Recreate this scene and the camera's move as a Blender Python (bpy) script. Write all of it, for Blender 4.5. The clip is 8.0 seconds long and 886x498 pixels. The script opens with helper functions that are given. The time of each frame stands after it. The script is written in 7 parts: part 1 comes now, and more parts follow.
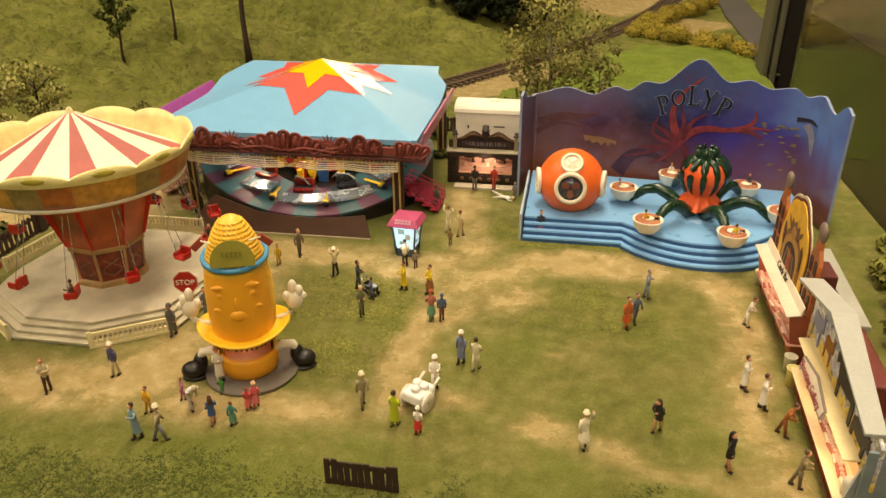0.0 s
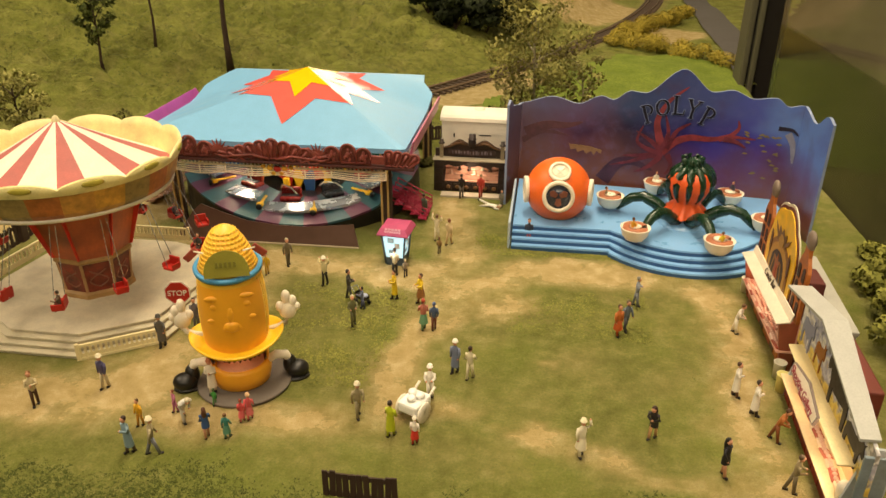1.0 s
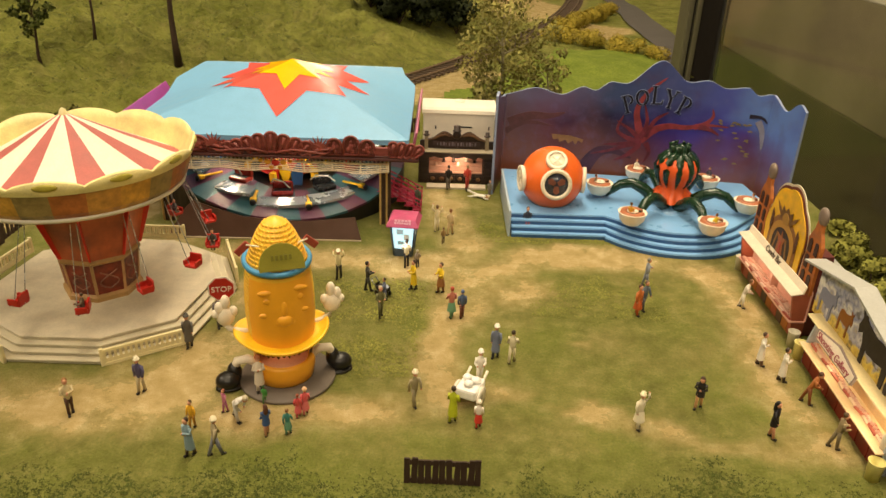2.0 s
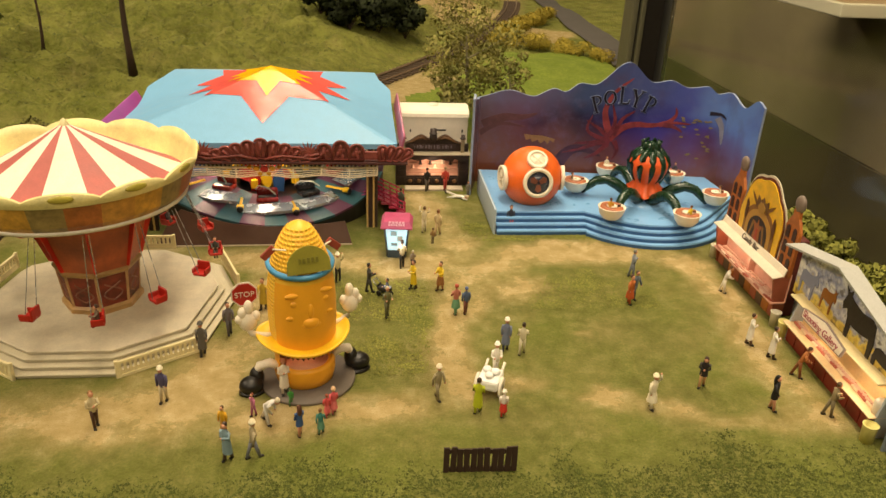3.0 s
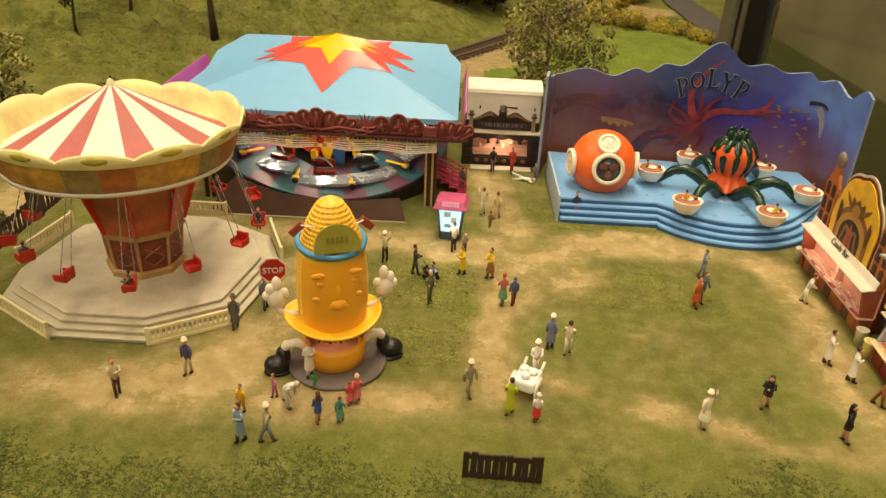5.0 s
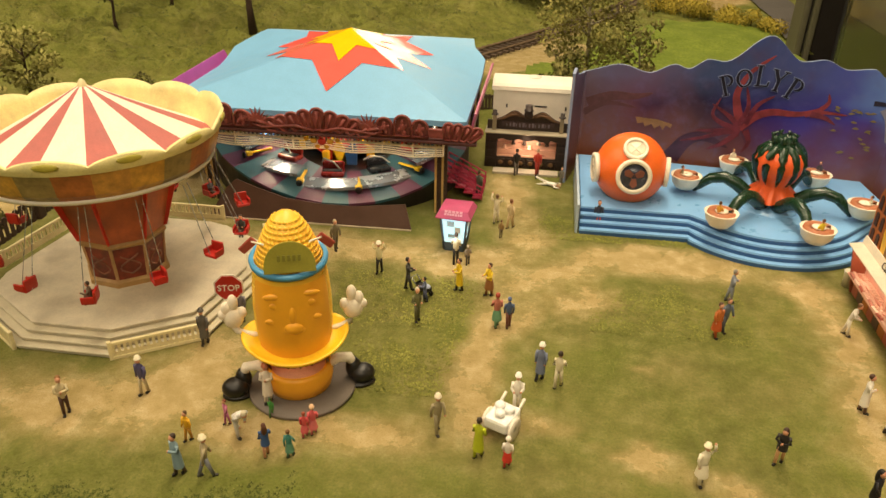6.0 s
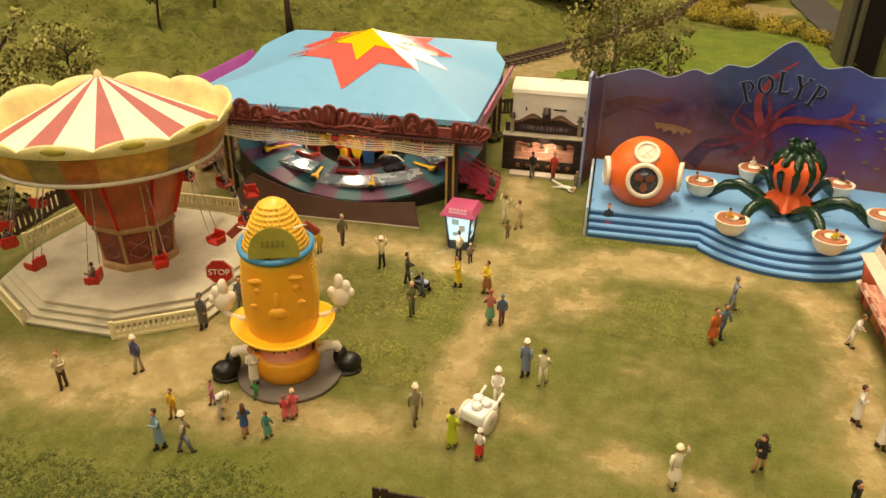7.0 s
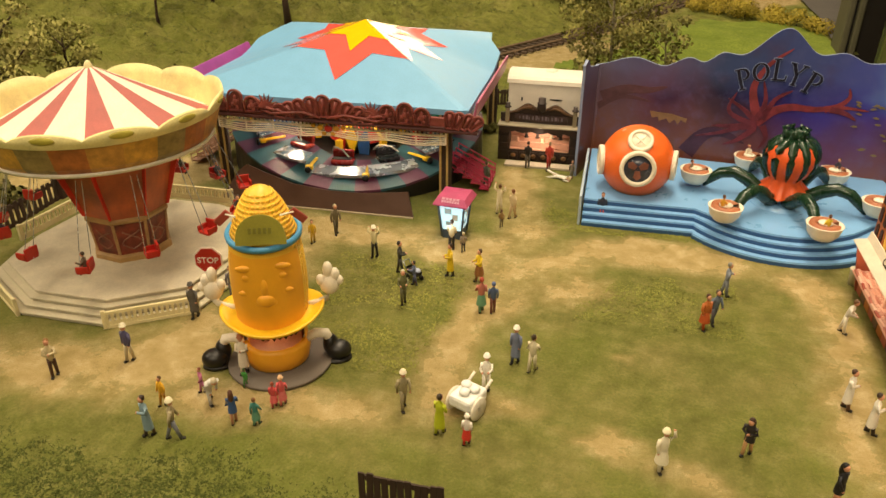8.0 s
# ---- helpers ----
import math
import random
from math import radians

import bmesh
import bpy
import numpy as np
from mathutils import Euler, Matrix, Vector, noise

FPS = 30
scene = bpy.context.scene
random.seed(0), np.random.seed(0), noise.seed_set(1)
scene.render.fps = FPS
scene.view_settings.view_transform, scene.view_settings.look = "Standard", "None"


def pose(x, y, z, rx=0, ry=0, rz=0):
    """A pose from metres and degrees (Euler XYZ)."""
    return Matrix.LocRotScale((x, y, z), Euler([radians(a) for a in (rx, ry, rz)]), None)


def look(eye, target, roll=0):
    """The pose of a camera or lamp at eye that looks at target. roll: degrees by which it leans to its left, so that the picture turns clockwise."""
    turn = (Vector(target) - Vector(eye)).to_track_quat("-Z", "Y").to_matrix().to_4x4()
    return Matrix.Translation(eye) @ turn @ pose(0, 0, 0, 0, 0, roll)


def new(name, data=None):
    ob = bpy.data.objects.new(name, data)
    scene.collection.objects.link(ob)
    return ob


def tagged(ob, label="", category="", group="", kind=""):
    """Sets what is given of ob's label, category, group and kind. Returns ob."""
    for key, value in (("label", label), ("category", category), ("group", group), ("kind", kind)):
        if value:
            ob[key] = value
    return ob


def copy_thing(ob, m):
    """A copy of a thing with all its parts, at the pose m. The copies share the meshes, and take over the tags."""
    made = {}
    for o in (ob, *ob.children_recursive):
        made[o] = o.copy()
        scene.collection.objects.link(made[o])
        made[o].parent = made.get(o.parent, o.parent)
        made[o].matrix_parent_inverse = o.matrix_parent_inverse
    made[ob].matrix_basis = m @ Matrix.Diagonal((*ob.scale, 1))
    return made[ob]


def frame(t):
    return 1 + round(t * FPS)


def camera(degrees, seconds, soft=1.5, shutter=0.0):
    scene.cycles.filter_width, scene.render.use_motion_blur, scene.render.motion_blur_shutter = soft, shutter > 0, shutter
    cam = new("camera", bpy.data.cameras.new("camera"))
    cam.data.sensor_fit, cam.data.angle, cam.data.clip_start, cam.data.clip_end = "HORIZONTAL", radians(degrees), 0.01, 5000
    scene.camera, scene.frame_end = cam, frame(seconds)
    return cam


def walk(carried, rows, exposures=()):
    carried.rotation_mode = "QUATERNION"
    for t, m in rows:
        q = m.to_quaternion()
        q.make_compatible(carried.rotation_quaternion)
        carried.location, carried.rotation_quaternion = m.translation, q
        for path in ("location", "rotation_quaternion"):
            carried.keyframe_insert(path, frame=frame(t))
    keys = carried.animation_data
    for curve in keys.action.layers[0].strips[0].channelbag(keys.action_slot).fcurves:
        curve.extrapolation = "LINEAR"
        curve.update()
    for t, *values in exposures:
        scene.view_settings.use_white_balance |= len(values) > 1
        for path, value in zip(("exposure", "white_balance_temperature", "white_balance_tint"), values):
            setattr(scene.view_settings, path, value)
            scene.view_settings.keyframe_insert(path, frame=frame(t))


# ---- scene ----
cam = camera(61.1, 8.0)
PATH = [
    (0, (0.025, -0.013, 0.193), (-0.285, 1.751, -0.697), -0.4),
    (0.5, (0.023, -0.014, 0.195), (-0.274, 1.759, -0.682), -0.3),
    (1, (0.017, -0.014, 0.194), (-0.229, 1.769, -0.68), 0.3),
    (1.5, (-0.012, -0.017, 0.191), (-0.134, 1.778, -0.683), 1.1),
    (2.8, (-0.076, -0.031, 0.19), (0.116, 1.758, -0.683), 2.7),
    (3, (-0.08, -0.032, 0.191), (0.129, 1.763, -0.666), 2.5),
    (3.5, (-0.088, -0.039, 0.19), (0.085, 1.759, -0.669), 2.1),
    (4, (-0.089, -0.038, 0.187), (0.038, 1.753, -0.694), 2.3),
    (4.5, (-0.079, -0.028, 0.188), (-0.039, 1.762, -0.704), 2.5),
    (4.7, (-0.071, -0.023, 0.187), (-0.053, 1.762, -0.717), 2.8),
    (6, (-0.022, 0.022, 0.183), (-0.257, 1.766, -0.767), 1.1),
    (6.5, (-0.004, 0.022, 0.18), (-0.315, 1.756, -0.766), 0.6),
    (7, (0.003, 0.021, 0.179), (-0.372, 1.753, -0.749), 0.9),
    (7.5, (0.007, 0.022, 0.177), (-0.392, 1.744, -0.758), 1.4),
    (8, (0.01, 0.021, 0.176), (-0.381, 1.744, -0.761), 0.3),
]
walk(cam, [(t, look(eye, target, roll)) for t, eye, target, roll in PATH])

# ---- world, lamps and exposure (lengths below are centimetres, scaled on linking) ----
CM = 0.01
world = bpy.data.worlds.new("exhibition_hall")
world.use_nodes = True
world.node_tree.nodes["Background"].inputs[0].default_value = (1.0, 0.86, 0.62, 1)
world.node_tree.nodes["Background"].inputs[1].default_value = 0.07
scene.world = world
scene.view_settings.exposure = -0.07


def area_lamp(name, eye, target, sx, sy, watts, colour):
    data = bpy.data.lights.new(name, "AREA")
    data.shape, data.size, data.size_y, data.energy, data.color = "RECTANGLE", sx * CM, sy * CM, watts, colour
    ob = new(name, data)
    ob.matrix_world = look([v * CM for v in eye], [v * CM for v in target])
    return tagged(ob, "unseen warm lamp placed to light the model landscape", "lamp", kind="structure")


def point_lamp(name, x, y, z, watts, colour, radius=0.15):
    data = bpy.data.lights.new(name, "POINT")
    data.energy, data.color, data.shadow_soft_size = watts, colour, radius * CM
    ob = new(name, data)
    ob.location = (x * CM, y * CM, z * CM)
    return tagged(ob, "tiny warm bulb lighting a fairground ride", "lamp", kind="structure")


WARM = (1.0, 0.81, 0.55)
area_lamp("unseen_lamp", (0, -140, 165), (-5, 38, 2), 180, 40, 24.6, WARM)
# side fill, added to brighten faces turned left; no such source known
area_lamp("unseen_lamp", (-125, 12, 130), (0, 32, 3), 120, 30, 16.5, WARM)
area_lamp("unseen_lamp", (0, 58, 145), (-3, 58, 0), 150, 30, 30.5, WARM)
area_lamp("unseen_lamp", (-23, 132, 128), (-12, 43, 7), 25, 8, 0.9, WARM)
area_lamp("unseen_lamp", (-35, 235, 78), (-12, 46, 8), 70, 26, 6.0, WARM)


# ---- mesh helpers ----
def srgb(h):
    c = [int(h[i:i + 2], 16) / 255 for i in (0, 2, 4)]
    return tuple(v / 12.92 if v <= 0.04045 else ((v + 0.055) / 1.055) ** 2.4 for v in c) + (1,)


def box(bm, x0, x1, y0, y1, z0, z1, mi=0, m=None, bevel=0.0):
    vs = [bm.verts.new((x, y, z)) for x in (x0, x1) for y in (y0, y1) for z in (z0, z1)]
    fs = [bm.faces.new([vs[i] for i in q]) for q in ((0, 1, 3, 2), (4, 6, 7, 5), (0, 4, 5, 1), (2, 3, 7, 6), (0, 2, 6, 4), (1, 5, 7, 3))]
    for f in fs:
        f.material_index = mi
    if bevel:
        out = bmesh.ops.bevel(bm, geom=list({e for f in fs for e in f.edges}), offset=bevel, segments=2, affect="EDGES", profile=0.5)
        fs = [f for f in out["faces"]] + [f for f in fs if f.is_valid]
        vs = list({v for f in fs for v in f.verts})
        for f in fs:
            f.material_index = mi
    if m is not None:
        bmesh.ops.transform(bm, matrix=m, verts=[v for v in vs if v.is_valid])
    return vs


def lathe(bm, profile, seg=32, mi=0, m=None, a0=0.0, a1=360.0, sx=1.0, sy=1.0, smooth=True):
    full = abs(a1 - a0) >= 359.9
    n = seg if full else seg + 1
    rings, made = [], []
    for r, z in profile:
        ring = []
        for i in range(n):
            a = radians(a0 + (a1 - a0) * i / seg)
            v = bm.verts.new((r * math.cos(a) * sx, r * math.sin(a) * sy, z))
            ring.append(v)
            made.append(v)
        rings.append(ring)
    for j in range(len(profile) - 1):
        for i in range(seg):
            k = (i + 1) % n
            f = bm.faces.new((rings[j][i], rings[j][k], rings[j + 1][k], rings[j + 1][i]))
            f.material_index, f.smooth = mi, smooth
    if m is not None:
        bmesh.ops.transform(bm, matrix=m, verts=made)
    return made


def tube(bm, pts, r, seg=8, mi=0, close=True):
    pts = [Vector(p) for p in pts]
    radii = r if isinstance(r, (list, tuple)) else [r] * len(pts)
    rings, up = [], Vector((0.13, 0.21, 1))
    for i, p in enumerate(pts):
        d = (pts[min(i + 1, len(pts) - 1)] - pts[max(i - 1, 0)]).normalized()
        u = up if abs(d.dot(up.normalized())) < 0.95 else Vector((1, 0.1, 0))
        a = d.cross(u).normalized()
        b = d.cross(a)
        rings.append([bm.verts.new(p + (a * math.cos(k * 2 * math.pi / seg) + b * math.sin(k * 2 * math.pi / seg)) * radii[i]) for k in range(seg)])
    for j in range(len(pts) - 1):
        for k in range(seg):
            f = bm.faces.new((rings[j][k], rings[j][(k + 1) % seg], rings[j + 1][(k + 1) % seg], rings[j + 1][k]))
            f.material_index, f.smooth = mi, seg > 5
    if close:
        for ring in (rings[0], rings[-1]):
            f = bm.faces.new(ring)
            f.material_index = mi


def plate(bm, outline, depth, m=None, mi=0):
    """A flat board: outline in its own x, z, pushed back along y by depth."""
    a = [bm.verts.new((x, 0, z)) for x, z in outline]
    b = [bm.verts.new((x, depth, z)) for x, z in outline]
    n = len(outline)
    fs = [bm.faces.new(a), bm.faces.new(b[::-1])]
    fs += [bm.faces.new((a[i], b[i], b[(i + 1) % n], a[(i + 1) % n])) for i in range(n)]
    for f in fs:
        f.material_index = mi
    if m is not None:
        bmesh.ops.transform(bm, matrix=m, verts=a + b)
    return a + b


def ball(bm, p, r, mi=0, scale=(1, 1, 1), sub=2, m=None):
    out = bmesh.ops.create_icosphere(bm, subdivisions=sub, radius=r)
    bmesh.ops.scale(bm, vec=scale, verts=out["verts"])
    bmesh.ops.translate(bm, vec=p, verts=out["verts"])
    for f in {f for v in out["verts"] for f in v.link_faces}:
        f.material_index, f.smooth = mi, True
    if m is not None:
        bmesh.ops.transform(bm, matrix=m, verts=out["verts"])
    return out["verts"]


def mesh_of(name, bm, mats):
    bmesh.ops.transform(bm, matrix=Matrix.Scale(CM, 4), verts=bm.verts)
    bmesh.ops.recalc_face_normals(bm, faces=bm.faces)
    me = bpy.data.meshes.new(name)
    bm.to_mesh(me)
    bm.free()
    for m in (mats if isinstance(mats, (list, tuple)) else [mats]):
        me.materials.append(m)
    return me


def part(name, bm, mats, parent, label=""):
    ob = new(name, mesh_of(name, bm, mats))
    ob.parent = parent
    return tagged(ob, label)


def at(ob, x, y, z=0.0, rz=0.0, rx=0.0, ry=0.0):
    ob.matrix_basis = pose(x * CM, y * CM, z * CM, rx, ry, rz)
    return ob


def thing(name, x, y, z, rz, label, category, group="", kind=""):
    return tagged(at(new(name), x, y, z, rz), label, category, group, kind)


def solo(name, bm, mats, x, y, z, rz, label, category, group="", kind=""):
    return tagged(at(new(name, mesh_of(name, bm, mats)), x, y, z, rz), label, category, group, kind)


def share(ob, x, y, z, rz=0.0, rx=0.0, ry=0.0, parent=None):
    """Another object on the same mesh, under the same parent."""
    o = new(ob.name.split(".")[0], ob.data)
    o.parent = parent or ob.parent
    return at(o, x, y, z, rz, rx, ry)


def lettering(text, size):
    """The mesh of a word in the built-in font, as a bmesh in centimetres, standing in x, z."""
    cu = bpy.data.curves.new("word", "FONT")
    cu.body, cu.size, cu.align_x, cu.align_y, cu.extrude = text, size, "CENTER", "CENTER", 0.012
    ob = new("word", cu)
    bpy.context.view_layer.update()
    me = bpy.data.meshes.new_from_object(ob.evaluated_get(bpy.context.evaluated_depsgraph_get()))
    bm = bmesh.new()
    bm.from_mesh(me)
    bmesh.ops.transform(bm, matrix=pose(0, 0, 0, 90), verts=bm.verts)
    bpy.data.objects.remove(ob)
    bpy.data.meshes.remove(me)
    return bm


# ---- materials ----
def nodes_of(name):
    m = bpy.data.materials.new(name)
    m.use_nodes = True
    nt = m.node_tree
    return m, nt, nt.nodes["Principled BSDF"]


def noise_node(nt, scale, detail=4.0, rough=0.6, coord=None):
    n = nt.nodes.new("ShaderNodeTexNoise")
    n.inputs["Scale"].default_value, n.inputs["Detail"].default_value, n.inputs["Roughness"].default_value = scale, detail, rough
    if coord is None:
        coord = nt.nodes.new("ShaderNodeTexCoord").outputs["Object"]
    nt.links.new(coord, n.inputs["Vector"])
    return n


def mix(nt, fac, a, b, blend="MIX"):
    n = nt.nodes.new("ShaderNodeMix")
    n.data_type, n.blend_type = "RGBA", blend
    for sock, v in ((n.inputs[0], fac), (n.inputs[6], a), (n.inputs[7], b)):
        if isinstance(v, (float, int)):
            sock.default_value = v
        elif isinstance(v, tuple):
            sock.default_value = v
        else:
            nt.links.new(v, sock)
    return n.outputs[2]


def ramp(nt, fac, stops):
    n = nt.nodes.new("ShaderNodeValToRGB")
    while len(n.color_ramp.elements) < len(stops):
        n.color_ramp.elements.new(0.5)
    for e, (p, c) in zip(n.color_ramp.elements, stops):
        e.position, e.color = p, c
    nt.links.new(fac, n.inputs[0])
    return n.outputs[0]


def grey(v):
    return (v, v, v, 1)


def bump(nt, b, height, strength, dist):
    n = nt.nodes.new("ShaderNodeBump")
    n.inputs["Strength"].default_value, n.inputs["Distance"].default_value = strength, dist
    nt.links.new(height, n.inputs["Height"])
    nt.links.new(n.outputs[0], b.inputs["Normal"])


def paint(name, colour, rough=0.45, var=0.12, coarse=120.0, fine=1500.0, relief=0.06, metal=0.0, dirt=0.12, coat=0.0):
    """Painted or moulded plastic: blotches, fine grain, a little dirt and uneven gloss."""
    m, nt, b = nodes_of(name)
    c = srgb(colour) if isinstance(colour, str) else colour
    big, small = noise_node(nt, coarse), noise_node(nt, fine, 3)
    tone = ramp(nt, big.outputs[0], [(0.3, grey(1 - var)), (0.7, grey(1 + var))])
    out = mix(nt, 1.0, c, tone, "MULTIPLY")
    worn = ramp(nt, small.outputs[0], [(0.35, grey(1 - dirt * 0.8)), (0.6, grey(1.0))])
    out = mix(nt, 1.0, out, worn, "MULTIPLY")
    nt.links.new(out, b.inputs["Base Color"])
    nt.links.new(ramp(nt, big.outputs[0], [(0.2, grey(max(rough - 0.1, 0.03))), (0.8, grey(min(rough + 0.12, 1)))]), b.inputs["Roughness"])
    b.inputs["Metallic"].default_value, b.inputs["Coat Weight"].default_value = metal, coat
    if relief:
        bump(nt, b, small.outputs[0], relief, 0.0004)
    return m


def glowing(name, colour, strength):
    m, nt, b = nodes_of(name)
    b.inputs["Base Color"].default_value = srgb(colour)
    b.inputs["Emission Color"].default_value = srgb(colour)
    b.inputs["Emission Strength"].default_value = strength
    return m


WHITE = paint("white_plastic", "e4dccb", 0.5, 0.06)
CREAM = paint("cream_plastic", "e6d9a8", 0.5, 0.08)
IVORY = paint("ivory_canvas", "efe4cf", 0.6, 0.06)
RED = paint("red_plastic", "b3261c", 0.4, 0.12)
DULL_RED = paint("faded_red_canvas", "b0605a", 0.6, 0.10)
YELLOW = paint("yellow_plastic", "f0c020", 0.42, 0.08)
ORANGE = paint("orange_plastic", "ec6a20", 0.4, 0.08)
DARK_WOOD = paint("dark_wood", "3c291e", 0.7, 0.2)
MAROON = paint("maroon_plastic", "7d2430", 0.45, 0.22)
TEAL = paint("teal_paint", "2f5860", 0.45, 0.15)
PLUM = paint("plum_paint", "5e2f46", 0.45, 0.15)
BLACK = paint("black_plastic", "16130f", 0.4, 0.2)
SKY_BLUE = paint("sky_blue_roof_plastic", "7ab0d8", 0.42, 0.04, relief=0.02, dirt=0.1)
CORAL = paint("coral_roof_print", "ee6258", 0.12, 0.04, relief=0.02, dirt=0.1)
SUN_YELLOW = paint("sun_yellow_roof_print", "f7bd10", 0.12, 0.04, relief=0.02, dirt=0.1)
PURPLE = paint("purple_board", "aa4ea0", 0.4, 0.1)
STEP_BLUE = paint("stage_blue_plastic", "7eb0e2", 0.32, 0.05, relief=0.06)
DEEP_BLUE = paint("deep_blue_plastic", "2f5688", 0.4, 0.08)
GREEN = paint("dark_green_glossy_plastic", "17331f", 0.25, 0.2, relief=0.08)
STONE = paint("pale_deck_stone", "cbc1a8", 0.7, 0.12, relief=0.4)
SALMON = paint("salmon_board", "e39a86", 0.55, 0.12)
SILVER = paint("silver_paint", "b8bcc0", 0.25, 0.08, metal=0.7)
GREY_ROOF = paint("pale_grey_card", "a8a69c", 0.6, 0.06)
RAIL_STEEL = paint("rusty_rail", "8a7660", 0.4, 0.2, metal=0.6)
ASPHALT = paint("asphalt_sheet", "4a4641", 0.85, 0.15, 60, 2500, 0.4)
ROOM_DARK = paint("dark_room_paint", "2b2620", 0.9, 0.1, 3, 60, 0)


# ---- ground ----
def smooth(v, a, b):
    t = min(max((v - a) / (b - a), 0.0), 1.0)
    return t * t * (3 - 2 * t)


def track_x(y):
    """Where the railway's middle runs at the depth y."""
    d = y - 68.7
    return -9.8 + 0.66 * d - 0.0035 * d * d


def left_of_track(x, y):
    return (track_x(y) - x) * 0.86


def height(x, y):
    """Height of the modelled land in centimetres: a flat fairground, a grassy hill behind, a low lawn to the right."""
    s = left_of_track(x, y)
    hill = 1.2 + max(0.0, s - 3) * 0.115 + 2.2 * smooth(s, 6, 16) * smooth(y, 80, 92)
    hill += 1.3 * smooth(s, 4.5, 9) * (1 - smooth(s, 12, 26)) * smooth(y, 66, 74)
    back = max(smooth(y, 53, 63), smooth(-x, 34, 50) * smooth(y, 34, 58))
    z = back * (hill if s > 3 else 1.2)
    rough_ = noise.noise((x * 0.09, y * 0.09, 0.3)) * 0.9 + noise.noise((x * 0.35, y * 0.35, 4.1)) * 0.25
    z += rough_ * back * smooth(abs(s + 0.5), 2.5, 8)
    turf = noise.noise((x * 0.3, y * 0.45, 12.4)) * 0.42 + noise.noise((x * 0.9, y * 0.9, 8.2)) * 0.22 + noise.noise((x * 1.9, y * 1.9, 3.3)) * 0.12
    z += turf * back * (smooth(s, 4, 14) * 3.6 + 0.25)
    z += noise.noise((x * 0.5, y * 0.5, 1.7)) * 0.035 + noise.noise((x * 1.7, y * 1.7, 2.2)) * 0.018
    return z


def blob(x, y, cx, cy, rx, ry, turn=0.0):
    a = radians(turn)
    dx, dy = x - cx, y - cy
    u, v = dx * math.cos(a) + dy * math.sin(a), -dx * math.sin(a) + dy * math.cos(a)
    return max(0.0, 1.0 - math.sqrt((u / rx) ** 2 + (v / ry) ** 2))


TRODDEN = [  # worn patches: centre, half lengths, turn
    (-20.5, 21.6, 7, 2.2, -6), (-16.4, 22.6, 4.5, 2.4, 12), (-14.6, 24.8, 2.4, 3.2, 5), (-15.0, 23.6, 3.4, 2.0, 0), (-10.6, 21.4, 5.0, 1.9, 4), (-6.6, 21.8, 4.2, 1.6, -4),
    (-13.2, 28.8, 1.6, 4.5, 6), (-13.0, 32.0, 1.9, 3.6, 0), (-13.6, 35.4, 6.5, 2.0, 0), (-8.6, 35.3, 6.0, 2.0, -4), (-4.9, 34.6, 2.6, 2.2, 20),
    (-4.0, 26.8, 1.7, 4.2, -6), (-3.8, 28.4, 1.7, 3.6, 10), (-4.0, 24.2, 1.8, 2.6, 0), (-2.6, 31.0, 1.9, 4.0, -18), (-1.9, 23.2, 2.4, 1.1, 10), (-3.9, 33.0, 1.5, 3.4, 14),
    (-2.6, 37.0, 1.9, 3.2, -8), (-3.4, 41.5, 2.0, 5.0, 6), (-4.2, 45.5, 2.4, 3.5, 0), (-0.6, 34.4, 3.2, 1.6, 30), (0.4, 32.4, 1.8, 2.6, -20),
    (1.8, 36.0, 3.6, 2.0, 4), (5.4, 36.2, 4.6, 2.0, -2), (9.6, 35.4, 3.8, 2.0, -16), (4.2, 36.2, 5.4, 1.6, 0), (11.2, 33.6, 1.8, 3.4, 8), (11.4, 30.0, 1.6, 3.6, -4), (10.8, 27.0, 1.5, 3.4, 0),
    (10.2, 23.6, 1.6, 3.0, 0), (10.6, 20.8, 3.2, 1.4, -4), (3.4, 21.5, 3.2, 0.9, -12), (2.6, 21.7, 2.2, 0.7, -6), (6.6, 20.5, 3.0, 0.9, -8), (2.2, 26.8, 0.9, 0.5, 0), (-20.5, 37.5, 4, 1.6, 5), (-22.6, 40.5, 2.4, 4.0, 0), (-24.2, 41.2, 3.0, 3.0, 0), (-25.6, 41.5, 4.0, 4.5, 0), (-31.6, 36.5, 3.4, 8.0, 4), (-31.6, 36.5, 3.0, 7.0, 4),
    (16, 105, 6, 9, -50), (7, 122, 8, 14, -25), (-5, 74, 2.4, 12, -28), (-1.5, 68, 1.5, 9, -24), (1.2, 73, 1.5, 8, -24), (-3.2, 71.2, 8.5, 2.2, 58), (-3.2, 71.2, 8.5, 2.2, 58),
]


def sandy(x, y):
    far = 0.7 + 0.9 * smooth(y, 50, 60)
    wx = x + far * noise.noise((x * 0.22, y * 0.22, 11.0)) + 0.7 * noise.noise((x * 0.7, y * 0.7, 5.0))
    wy = y + far * noise.noise((x * 0.22, y * 0.22, 21.0)) + 0.7 * noise.noise((x * 0.7, y * 0.7, 15.0))
    k = sum(blob(wx, wy, *b) for b in TRODDEN)
    k = 1.15 * k / ((0.8 if y < 56 else 0.15) + k) * (1.0 if y < 80 else 1.25) + noise.noise((x * 0.4, y * 0.4, 7.0)) * 0.28 + noise.noise((x * 1.3, y * 1.3, 3.0)) * 0.16
    if y < 56:
        k += 0.1 - 0.45 * smooth(-y, -20.3, -17.4)
    if y > 58:
        k = max(k, 1.0 - abs(left_of_track(x, y)) / 2.4)
    return min(max(k, 0.0), 1.0)


